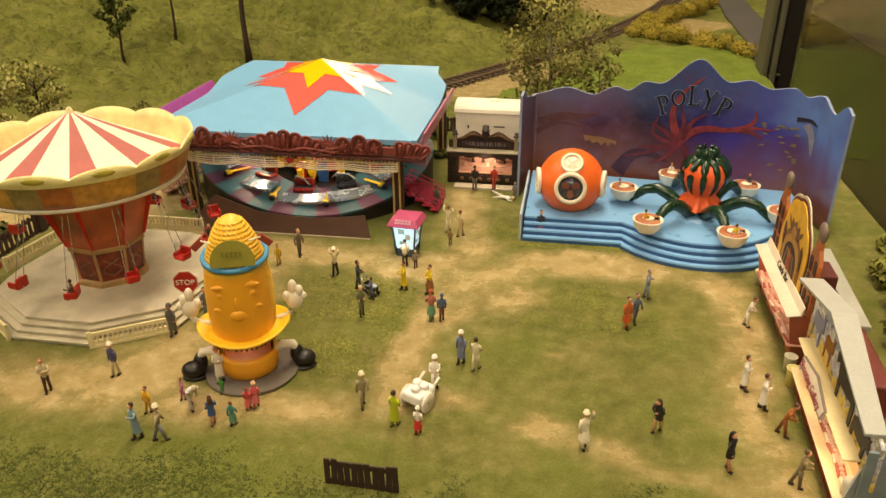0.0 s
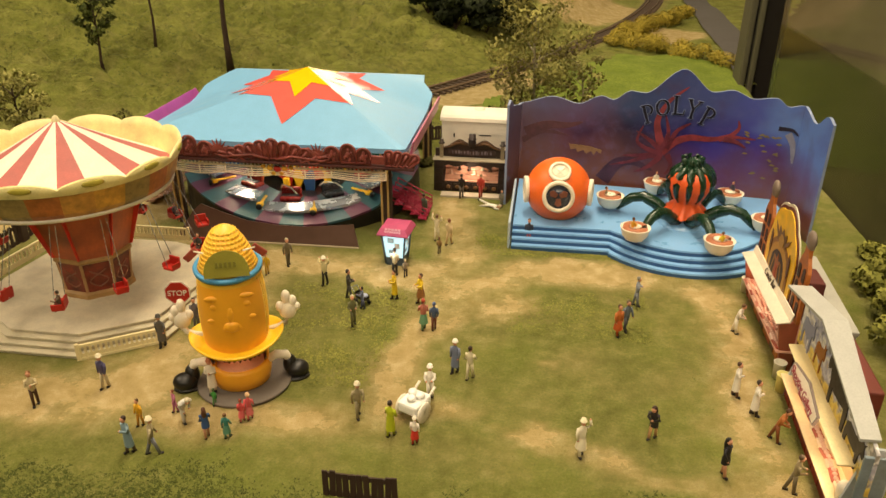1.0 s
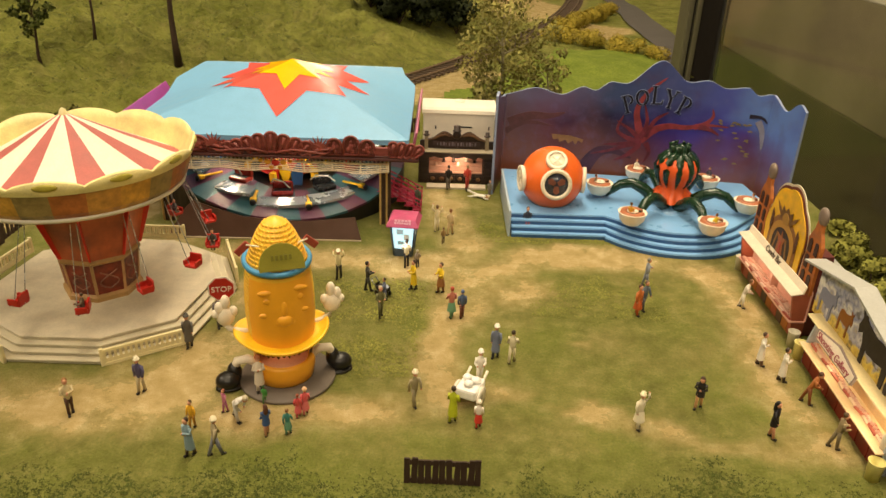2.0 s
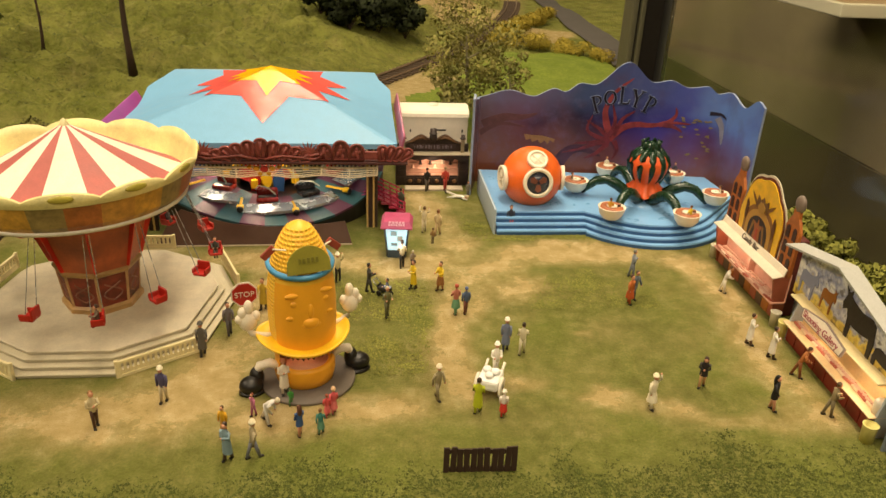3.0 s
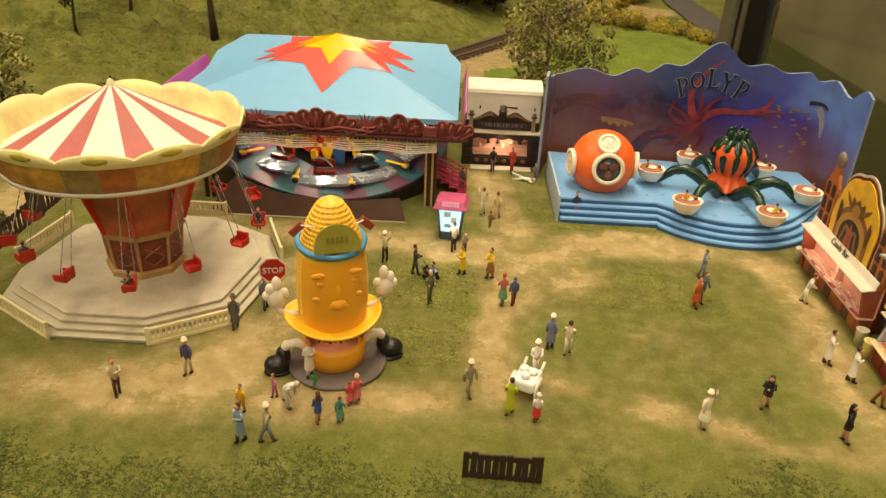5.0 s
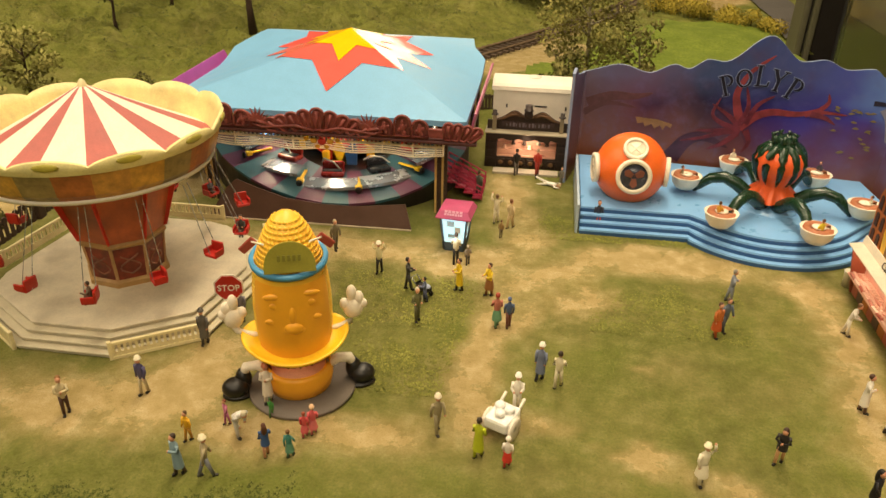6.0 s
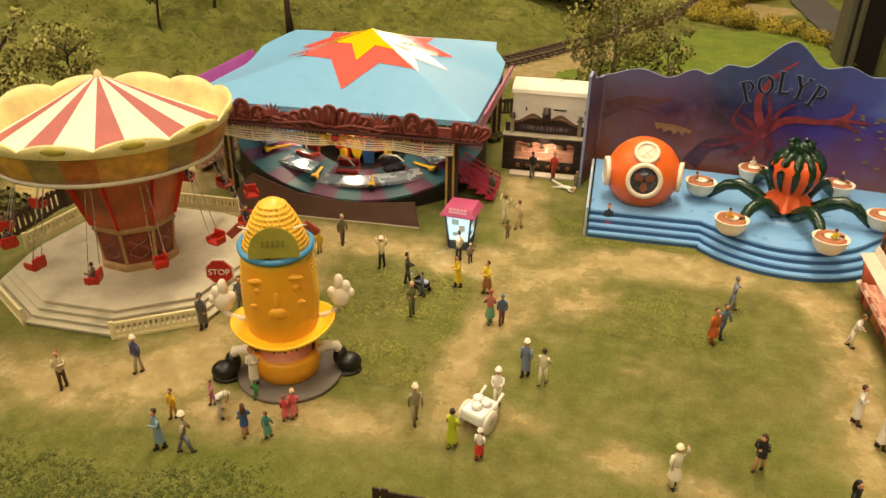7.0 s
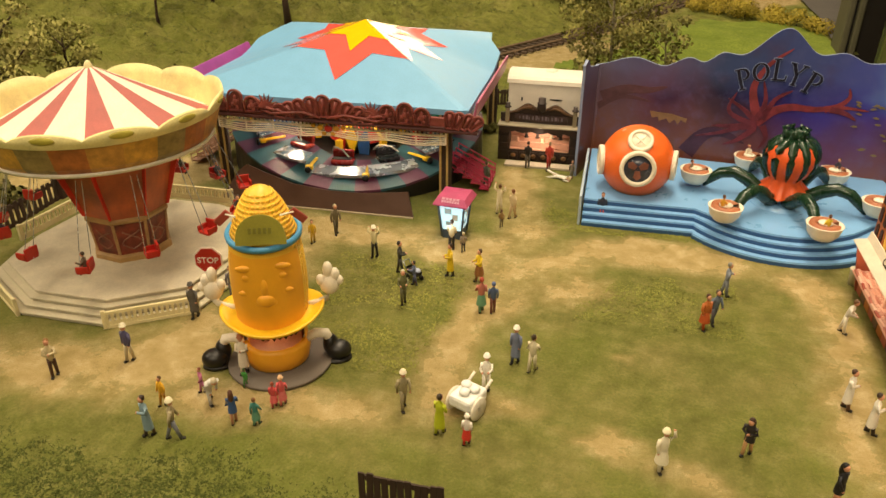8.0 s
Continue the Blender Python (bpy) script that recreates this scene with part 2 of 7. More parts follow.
def spread(stops):
    out = []
    for (a, b, step) in stops:
        n = max(1, round((b - a) / step))
        out += [a + (b - a) * i / n for i in range(n)]
    return out + [stops[-1][1]]


PANE_X, PANE_END, GLASS_END = 21.6, 79.0, 69.5
xs = spread([(-95, -62, 2.5), (-62, -30, 0.6), (-30, PANE_X, 0.4), (PANE_X, PANE_X + 27, 1.5)])
ys = spread([(-14, 12, 3.0), (12, 44, 0.4), (44, 100, 0.55), (100, 160, 1.6)])
verts = [(x * CM, y * CM, height(x, y) * CM) for y in ys for x in xs]
mask = [sandy(x, y) for y in ys for x in xs]
w = len(xs)
faces = [(j * w + i, j * w + i + 1, (j + 1) * w + i + 1, (j + 1) * w + i) for j in range(len(ys) - 1) for i in range(w - 1)
         if not (xs[i] >= PANE_X - 0.01 and xs[i] - PANE_X > (ys[j] - PANE_END) * 0.36)]
gm = bpy.data.meshes.new("ground")
gm.from_pydata(verts, [], faces)
layer = gm.color_attributes.new("sand", "FLOAT_COLOR", "POINT")
layer.data.foreach_set("color", [c for k in mask for c in (k, k, k, 1.0)])
gm.polygons.foreach_set("use_smooth", [True] * len(faces))


def meadow():
    m, nt, b = nodes_of("flocked_meadow")
    attr = nt.nodes.new("ShaderNodeAttribute")
    attr.attribute_name = "sand"
    big, mid, fine, grit = noise_node(nt, 14, 5), noise_node(nt, 110, 5), noise_node(nt, 900, 4, 0.7), noise_node(nt, 2600, 2)
    patch = noise_node(nt, 330, 5, 0.65)
    meadow_tone = noise_node(nt, 26, 6, 0.6)
    green = ramp(nt, mid.outputs[0], [(0.28, srgb("535926")), (0.5, srgb("676a32")), (0.72, srgb("7e7d44"))])
    green = mix(nt, ramp(nt, big.outputs[0], [(0.42, grey(0.0)), (0.66, grey(0.7))]), green, srgb("69762a"))
    green = mix(nt, ramp(nt, fine.outputs[0], [(0.35, grey(0.55)), (0.62, grey(0.0))]), green, srgb("4f5522"))
    geo = nt.nodes.new("ShaderNodeTexCoord")
    sep = nt.nodes.new("ShaderNodeSeparateXYZ")
    nt.links.new(geo.outputs["Object"], sep.inputs[0])
    dry = ramp(nt, sep.outputs["Y"], [(0.5, grey(0.0)), (0.62, grey(0.6))])
    green = mix(nt, dry, green, mix(nt, ramp(nt, meadow_tone.outputs[0], [(0.35, grey(0.0)), (0.62, grey(1.0))]), srgb("636c24"), srgb("8f9444")))
    clump = noise_node(nt, 75, 6, 0.7)
    # relief shade put into the colour: hollows between the hill's clumps go darker
    hollow_shade = mix(nt, 1.0, dry, ramp(nt, clump.outputs[0], [(0.36, grey(0.95)), (0.54, grey(0.0))]), "MULTIPLY")
    green = mix(nt, hollow_shade, green, srgb("454a1a"))
    sand = ramp(nt, mid.outputs[0], [(0.3, srgb("9f8c5a")), (0.52, srgb("b39e6f")), (0.72, srgb("c8b48a"))])
    sand = mix(nt, ramp(nt, grit.outputs[0], [(0.35, grey(0.45)), (0.55, grey(0.0))]), sand, srgb("8e7a48"))
    edge = nt.nodes.new("ShaderNodeMath")
    edge.operation = "MULTIPLY_ADD"
    nt.links.new(fine.outputs[0], edge.inputs[0])
    edge.inputs[1].default_value = 0.22
    nt.links.new(attr.outputs["Fac"], edge.inputs[2])
    worn = nt.nodes.new("ShaderNodeMath")
    worn.operation = "MULTIPLY_ADD"
    nt.links.new(patch.outputs[0], worn.inputs[0])
    worn.inputs[1].default_value = 0.42
    nt.links.new(edge.outputs[0], worn.inputs[2])
    k = ramp(nt, worn.outputs[0], [(0.2, grey(0.0)), (0.66, grey(0.28)), (1.0, grey(0.66)), (1.3, grey(0.94))])
    nt.links.new(mix(nt, k, green, sand), b.inputs["Base Color"])
    b.inputs["Roughness"].default_value = 0.95
    b.inputs["Specular IOR Level"].default_value = 0.15
    lumps = mix(nt, 1.0, dry, clump.outputs[0], "MULTIPLY")
    relief = nt.nodes.new("ShaderNodeMath")
    relief.operation = "MULTIPLY_ADD"
    nt.links.new(lumps, relief.inputs[0])
    relief.inputs[1].default_value = 16.0
    nt.links.new(fine.outputs[0], relief.inputs[2])
    bump(nt, b, relief.outputs[0], 0.9, 0.0012)
    return m


gm.materials.append(meadow())
tagged(new("ground", gm), "flocked model meadow with worn sandy paths and a grassy hill", "ground", kind="structure")

bm = bmesh.new()
grid = {}
for i in range(48):
    for j in range(64):
        x, y = -4 + i * 0.54, 54 + j * 0.6
        edge_ = 1.4 * noise.noise((x * 0.3, y * 0.3, 6.0))
        if left_of_track(x, y) < -5.2 + edge_ and x < PANE_X - 0.2 and y < 100.5 - 0.85 * max(x - 6, 0) + edge_ and y > 56 + edge_:
            grid[i, j] = bm.verts.new((x, y, height(x, y) + 0.09))
for (i, j), v in list(grid.items()):
    q = [grid.get(k) for k in ((i, j), (i + 1, j), (i + 1, j + 1), (i, j + 1))]
    if all(q):
        bm.faces.new(q).smooth = True
for v in [v for v in bm.verts if not v.link_faces]:
    bm.verts.remove(v)
lawn_mat, nt, b = nodes_of("fresh_lawn")
n1, n2 = noise_node(nt, 45, 4), noise_node(nt, 420, 4)
c = ramp(nt, n1.outputs[0], [(0.3, srgb("5e6c26")), (0.7, srgb("788434"))])
c = mix(nt, ramp(nt, n2.outputs[0], [(0.35, grey(0.6)), (0.6, grey(0.0))]), c, srgb("4f5e1e"))
nt.links.new(c, b.inputs["Base Color"])
b.inputs["Roughness"].default_value, b.inputs["Specular IOR Level"].default_value = 0.95, 0.15
bump(nt, b, n2.outputs[0], 0.8, 0.0015)
solo("lawn", bm, lawn_mat, 0, 0, 0, 0, "fresh green lawn between the railway and the stage", "lawn", kind="structure")

# dark hall round the layout, and the glass at its side
bm = bmesh.new()
box(bm, -260, 260, -200, 300, -90, 200)
for f in bm.faces:
    f.normal_flip()
solo("room_walls", bm, ROOM_DARK, 0, 0, 0, 0, "dark walls of the exhibition hall", "wall", kind="structure")
bm = bmesh.new()
box(bm, -95, PANE_X, -14.5, -14, -20, 0.1)
box(bm, PANE_X - 0.3, PANE_X - 0.02, -14, PANE_END, -20, -0.3)
solo("baseboard", bm, DARK_WOOD, 0, 0, 0, 0, "dark wooden rim of the model table", "rim", kind="structure")


def clear_glass():
    m, nt, b = nodes_of("display_glass")
    b.inputs["Base Color"].default_value = (0.75, 0.78, 0.7, 1)
    b.inputs["Roughness"].default_value = 0.02
    b.inputs["IOR"].default_value = 1.22
    b.inputs["Transmission Weight"].default_value = 1.0
    return m


bm = bmesh.new()
box(bm, PANE_X, PANE_X + 0.5, -14, GLASS_END, -0.5, 60)
pane = solo("window_1", bm, clear_glass(), 0, 0, 0, 0, "clear glass side pane of the display", "window", kind="structure")
pane.visible_shadow = False
bm = bmesh.new()
box(bm, PANE_X - 0.4, PANE_X + 0.2, PANE_END, PANE_END + 3.2, -1, 62, bevel=0.12)
box(bm, PANE_X + 0.45, PANE_X + 1.0, PANE_END - 0.2, PANE_END + 3.2, -1, 62, bevel=0.12)
box(bm, PANE_X + 0.2, PANE_X + 0.45, PANE_END + 0.5, PANE_END + 3.2, -1, 62, 1)
box(bm, PANE_X + 1.0, PANE_X + 3.9, PANE_END + 1.2, PANE_END + 3.8, -20, 62, 2, bevel=0.15)
slope = math.atan2(3.3, PANE_END + 1.6 - GLASS_END)
box(bm, 0, 0.35, 0, math.hypot(3.3, PANE_END + 1.6 - GLASS_END), -20, 62, 1, Matrix.Translation((PANE_X + 0.3, GLASS_END + 0.05, 0)) @ Matrix.Rotation(-slope, 4, "Z"), bevel=0.08)
solo("post", bm, [paint("dull_post_grey", "5e5a45", 0.6, 0.1), paint("near_black_post", "15110d", 0.8, 0.1), paint("dark_brown_post", "2a231b", 0.75, 0.12)], 0, 0, 0, 0, "dark grey upright post at the end of the glass pane", "post", kind="structure")


def ledge_bm():
    bm = bmesh.new()
    box(bm, 55.6, 66.4, 95, 112, 6.1, 7.9, bevel=0.18)
    box(bm, 56.4, 66.4, 95.9, 112, 7.8, 8.0, 1, bevel=0.05)
    return bm


solo("ledge", ledge_bm(), [paint("white_sill", "f2e9d6", 0.5, 0.06), paint("tan_sill_top", "b39a7a", 0.6, 0.1)], 0, 0, 0, 0, "white sill outside the display glass", "sill", kind="structure")
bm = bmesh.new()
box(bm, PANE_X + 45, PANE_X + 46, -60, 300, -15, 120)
# lower part in a darker paint that carries the wall's fading light
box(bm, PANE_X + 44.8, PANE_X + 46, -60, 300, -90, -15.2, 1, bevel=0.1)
solo("wall_east", bm, [paint("brown_hall_wall", "93866a", 0.9, 0.2, 4, 60, 0), paint("shaded_hall_wall_foot", "5e543c", 0.8, 0.25, 4, 60, 0)], 0, 0, 0, 0, "brown hall wall behind the glass, shade painted into its lower part", "wall", kind="structure")

# road and hedged field beyond the lawn
bm = bmesh.new()
n = 18
line = []
for i in range(n + 1):
    y = 84 + i * 4.0
    x = 23.6 + 3.4 * math.sin((y - 84) / 60)
    line.append((bm.verts.new((x - 2.0, y, height(x - 2, y) + 0.25)), bm.verts.new((x + 2.4, y, height(x + 2.4, y) + 0.25))))
for a, b in zip(line, line[1:]):
    bm.faces.new((a[0], a[1], b[1], b[0]))
solo("road", bm, ASPHALT, 0, 0, 0, 0, "narrow dark asphalt road beyond the lawn", "road", kind="structure")


# ---- railway ----
def track_point(u):
    """A point of the track's middle, u from 0 to 1."""
    y = 56 + u * 84
    return Vector((track_x(y), y, 1.45))


track = thing("railway_track", 0, 0, 0, 0, "single model railway track with dark sleepers on a gravel bed", "railway track")
pts = [track_point(i / 60) for i in range(61)]
for side in (-0.82, 0.82):
    bm = bmesh.new()
    line = []
    for i, p in enumerate(pts):
        d = (pts[min(i + 1, 60)] - pts[max(i - 1, 0)]).normalized()
        line.append(p + Vector((d.y, -d.x, 0)) * side + Vector((0, 0, 0.2)))
    tube(bm, line, 0.11, 4)
    part("rail", bm, RAIL_STEEL, track)
bm = bmesh.new()
box(bm, -1.5, 1.5, -0.14, 0.14, -0.1, 0.1)
first = None
length = sum((b - a).length for a, b in zip(pts, pts[1:]))
count = 110
for i in range(count):
    p, q = track_point(i / count), track_point(i / count + 0.002)
    turn = math.degrees(math.atan2(q.y - p.y, q.x - p.x)) - 90
    if first is None:
        first = at(part("sleeper", bm, paint("weathered_sleeper", "4c3d2e", 0.8, 0.2), track), p.x, p.y, p.z, turn)
    else:
        share(first, p.x, p.y, p.z, turn)


# ---- swing carousel ----
def carousel():
    cx, cy = -20.5, 29.9
    ride = thing("swing_carousel", cx, cy, 0, 0, "swing carousel with red and white striped canopy and painted column", "carousel")
    deck_z, rise = 0.84, 0.21
    half_plan = [(2.0, -5.55), (5.25, -3.45), (6.1, 1.3), (4.75, 4.6), (2.0, 6.2)]
    plan = half_plan + [(-2.0, 6.2), (-5.5, 4.1), (-6.1, -0.3), (-5.5, -3.3), (-2.0, -5.55)]
    tread_paint = paint("pale_deck_paint", "c2b99e", 0.6, 0.08)

    def inset(d):
        """The plan drawn in by d centimetres."""
        return [(x * (1 - d / 6.0), y * (1 - d / 6.0)) for x, y in plan]
    for i in range(4):
        bm = bmesh.new()
        z0, z1, d = rise * i, rise * (i + 1), 0.3 * i
        rings = [[bm.verts.new((x, y, z)) for x, y in inset(e)] for e, z in ((d + 0.08, z0), (d + 0.08, z1 - 0.09), (d, z1 - 0.08), (d, z1 - 0.02), (d + 0.03, z1))]
        n = len(plan)
        for p, q in zip(rings, rings[1:]):
            for k in range(n):
                bm.faces.new((p[k], p[(k + 1) % n], q[(k + 1) % n], q[k]))
        bm.faces.new(rings[-1])
        part("deck" if i == 3 else "step", bm, STONE if i == 3 else tread_paint, ride, "pale grey octagonal deck" if i == 3 else "")
    # railings on the sides without open steps
    for k in (0, 2, 4, 6, 8):
        (x0, y0), (x1, y1) = plan[k], plan[(k + 1) % 10]
        half = math.dist((x0, y0), (x1, y1)) / 2
        bm = bmesh.new()
        box(bm, -half, half, -0.06, 0.06, 0.0, 0.13)
        box(bm, -half, half, -0.06, 0.06, 0.66, 0.8, bevel=0.02)
        box(bm, -half, half, 0.0, 0.05, 0.1, 0.3)
        for x in (-half + 0.08, half - 0.08):
            box(bm, x - 0.08, x + 0.08, -0.08, 0.08, 0, 0.86, bevel=0.02)
        rail = at(part("railing", bm, CREAM, ride, "cream picket railing"), (x0 + x1) / 2 * 1.012, (y0 + y1) / 2 * 1.012, 0.45 if 2 <= k <= 6 else 0.0, math.degrees(math.atan2(y1 - y0, x1 - x0)))
        first = None
        for j in range(17):
            x = -half + 0.2 + j * (2 * half - 0.4) / 16
            if first is None:
                bm = bmesh.new()
                box(bm, -0.055, 0.055, -0.04, 0.04, 0.13, 0.66)
                first = at(part("baluster", bm, CREAM, rail), x, 0, 0)
            else:
                share(first, x, 0, 0)
    # column
    col = paint("painted_column_panel", "b0582e", 0.4, 0.45, 60, 500)
    low = paint("painted_plinth_panel", "74301f", 0.45, 0.6, 170, 700)
    scroll = paint("plinth_scroll", "8a5a44", 0.5, 0.3)
    edging = paint("plinth_edging", "b08a5c", 0.5, 0.25)
    fin_red = paint("bright_red_fin", "d8301c", 0.35, 0.12)
    for i in range(8):
        a0, a1 = 45 * i + 14, 45 * i + 59
        mid = radians((a0 + a1) / 2)
        bm = bmesh.new()
        lathe(bm, [(1.66, deck_z + 0.3), (1.82, 2.75)], 1, a0=a0, a1=a1, smooth=False)
        for s in (-1, 1):
            pts = []
            for t in range(9):
                u = t / 8
                side, z = s * 0.42 * math.sin(u * 4.2), deck_z + 0.55 + 0.95 * u
                r = 1.56 + 0.1 * u
                pts.append((r * math.cos(mid) - side * math.sin(mid), r * math.sin(mid) + side * math.cos(mid), z))
            tube(bm, pts, 0.04, 5, 1)
        for ang in (a0 + 1.2, a1 - 1.2):
            c, sn = math.cos(radians(ang)), math.sin(radians(ang))
            tube(bm, [(1.66 * c, 1.66 * sn, deck_z + 0.3), (1.82 * c, 1.82 * sn, 2.75)], 0.04, 5, 2)
        part("plinth_panel", bm, [low, scroll, edging], ride, "dark red panel with scrolls")
        bm = bmesh.new()
        lathe(bm, [(1.86, 3.0), (2.3, 4.6), (2.66, 5.9)], 1, a0=a0, a1=a1, smooth=False)
        part("column_panel", bm, col, ride, "orange-brown painted panel")
        bm = bmesh.new()
        plate(bm, [(1.78, 3.0), (2.02, 3.05), (2.95, 5.85), (2.6, 5.9)], 0.05, pose(0, 0, 0, 0, 0, a0))
        part("fin", bm, fin_red, ride, "bright red fin along the column's edge")
    bm = bmesh.new()
    lathe(bm, [(1.82, deck_z), (1.82, deck_z + 0.22), (1.7, deck_z + 0.33), (1.6, deck_z + 0.3)], 8, a0=14, a1=374, smooth=False)
    lathe(bm, [(1.78, 2.7), (1.95, 2.8), (1.95, 2.92), (1.82, 3.05)], 8, a0=14, a1=374, smooth=False)
    part("moulding", bm, paint("dull_gold_moulding", "a88450", 0.45, 0.25), ride)
    bm = bmesh.new()
    lathe(bm, [(1.48, deck_z), (1.62, 2.8), (1.66, 3.0), (2.4, 5.95)], 24)
    part("core", bm, MAROON, ride)
    # canopy: underside, striped cone, painted flaring rim with cresting
    ox = -0.4

    def ring(profile, seg, name, mat_, a0=0.0, a1=360.0, label="", flat=False):
        bm = bmesh.new()
        lathe(bm, profile, seg, m=pose(ox, 0, 0), a0=a0, a1=a1, smooth=not flat)
        return part(name, bm, mat_, ride, label)

    ring([(2.35, 5.75), (4.5, 6.1), (4.75, 6.35)], 48, "canopy_underside", paint("canopy_underside", "c09a66", 0.6, 0.2))
    n = 16
    for i in range(n):
        a0, wide = 360 / n * i + 3, 360 / n
        ring([(4.85, 6.85), (2.4, 8.15), (0.12, 9.42)], 3, "canopy_stripe", DULL_RED if i % 2 else IVORY, a0 - (2 if i % 2 == 0 else -2), a0 + wide + (2 if i % 2 == 0 else -2), flat=True)
    ring([(0.01, 9.68), (0.12, 9.6), (0.2, 9.38), (0.22, 9.25)], 12, "finial", CREAM)
    rims = [paint("painted_rim_panel", c, 0.45, 0.4, 170, 900) for c in ("b8863c", "a8622e", "8e7a4a", "c2923c")]
    for i in range(24):
        ring([(4.72, 6.3), (4.95, 6.6), (5.3, 7.75)], 4, "rim_panel", rims[(i * 7) % 4], 15 * i, 15 * i + 15, flat=True)
    ring([(4.6, 6.2), (4.82, 6.2), (4.86, 6.36), (4.66, 6.38)], 48, "lower_trim", WHITE)
    cream = paint("cream_cresting", "e2d594", 0.5, 0.14)
    olive = paint("olive_cresting_patch", "b0a440", 0.5, 0.2)
    for i in range(12):
        bm = bmesh.new()
        seg = 12
        rows = []
        for j in range(seg + 1):
            a = radians(30 * i + 30 * j / seg)
            z = 7.86 + 0.32 * abs(math.sin(math.pi * j / seg)) ** 0.7
            rows.append([bm.verts.new((ox + r * math.cos(a), r * math.sin(a), h)) for r, h in ((5.28, 7.55), (5.36, 7.72), (5.42, z), (5.34, z + 0.03), (5.2, 7.7), (4.84, 6.86))])
        for a, b in zip(rows, rows[1:]):
            for q in range(5):
                f = bm.faces.new((a[q], a[q + 1], b[q + 1], b[q]))
                f.smooth = q != 2
        part("cresting", bm, cream, ride)
        bm = bmesh.new()
        a = radians(30 * i + 15)
        ball(bm, (0, 0, 0), 0.22, 0, (0.3, 2.2, 0.7), 2, pose(ox + 5.41 * math.cos(a), 5.41 * math.sin(a), 7.95, 0, 0, 30 * i + 15))
        part("cresting_patch", bm, olive, ride)
    # seats flung outward on chains
    for i in range(13):
        a = 360 / 13 * i + 10
        ca, sa = math.cos(radians(a)), math.sin(radians(a))
        top, low_ = 4.3, 5.35 + 0.18 * math.sin(i * 2.1)
        zt, zs = 5.95, 2.75 + 0.2 * math.sin(i * 1.7)
        bm = bmesh.new()
        box(bm, -0.3, 0.3, -0.3, 0.25, -0.05, 0.08, bevel=0.04)
        box(bm, -0.3, 0.3, 0.18, 0.28, 0.05, 0.5, bevel=0.03)
        box(bm, -0.34, -0.26, -0.28, 0.2, 0.05, 0.28)
        box(bm, 0.26, 0.34, -0.28, 0.2, 0.05, 0.28)
        seat = at(part("swing_seat", bm, RED, ride, "small red swing seat"), low_ * ca, low_ * sa, zs, a, rx=0, ry=0)
        bm = bmesh.new()
        tube(bm, [(low_ * ca - 0.25 * sa, low_ * sa + 0.25 * ca, zs), (top * ca - 0.12 * sa, top * sa + 0.12 * ca, zt)], 0.018, 4)
        tube(bm, [(low_ * ca + 0.25 * sa, low_ * sa - 0.25 * ca, zs), (top * ca + 0.12 * sa, top * sa - 0.12 * ca, zt)], 0.018, 4)
        part("chain", bm, SILVER, ride)


carousel()


# ---- covered roundabout (blue roof with a star) ----
TX, TY = -14.3, 46.4
EAVE_L, EAVE_R, EAVE_F, EAVE_B = -8.3, 8.2, -7.6, 7.1
FRONT_L, FRONT_R = -6.3, 8.85
ROOF = [(8.25, -7.6), (8.2, 3.0), (7.4, 4.3), (7.0, 7.1), (-6.8, 7.1), (-7.4, 4.3), (-8.3, 3.0), (-8.35, -7.6)]


def roof_z(x, y):
    k = max(x / EAVE_R if x > 0 else x / EAVE_L, y / EAVE_B if y > 0 else y / EAVE_F)
    return 8.55 - (2.75 if y < 0 else 2.75 - 0.9 * smooth(y, 0, 5)) * k ** 0.92


def roof_ray(a):
    """How far the roof reaches from its tip at the angle a."""
    c, s = math.cos(a), math.sin(a)
    for (x0, y0), (x1, y1) in zip(ROOF, ROOF[1:] + ROOF[:1]):
        ex, ey = x1 - x0, y1 - y0
        det = ex * s - ey * c
        if abs(det) < 1e-9:
            continue
        d, u = (ex * y0 - ey * x0) / det, (c * y0 - s * x0) / det
        if d > 0 and -1e-6 <= u <= 1 + 1e-6:
            return d
    return 8.0


def lean(a, d):
    """The roof's tip stands a little off the middle; the shift fades towards the eaves."""
    return 0.4 * (1 - d / roof_ray(a))


def roof_sheet(reach, lift, name, mat, parent, steps=180, rings=6, hem=0.0):
    bm = bmesh.new()
    rows = []
    for i in range(steps):
        a = 2 * math.pi * i / steps
        d = reach(a)
        row = []
        for j in range(1, rings + 1):
            x, y = d * j / rings * math.cos(a), d * j / rings * math.sin(a)
            row.append(bm.verts.new((x + lean(a, d * j / rings), y, roof_z(x, y) + lift)))
        if hem:
            row.append(bm.verts.new((x, y, roof_z(x, y) - hem)))
        rows.append(row)
    tip = bm.verts.new((lean(0, 0), 0, roof_z(0, 0) + lift))
    for i in range(steps):
        a, b = rows[i], rows[(i + 1) % steps]
        bm.faces.new((tip, a[0], b[0]))
        for j in range(len(a) - 1):
            bm.faces.new((a[j], a[j + 1], b[j + 1], b[j]))
    return part(name, bm, mat, parent)


TIPS = ((-87, 1.0), (-41, 0.92), (-14, 0.95), (14, 0.9), (44, 0.82), (90, 0.85), (136, 0.82), (168, 0.84), (194, 0.86), (218, 0.8), (273, 1.0))


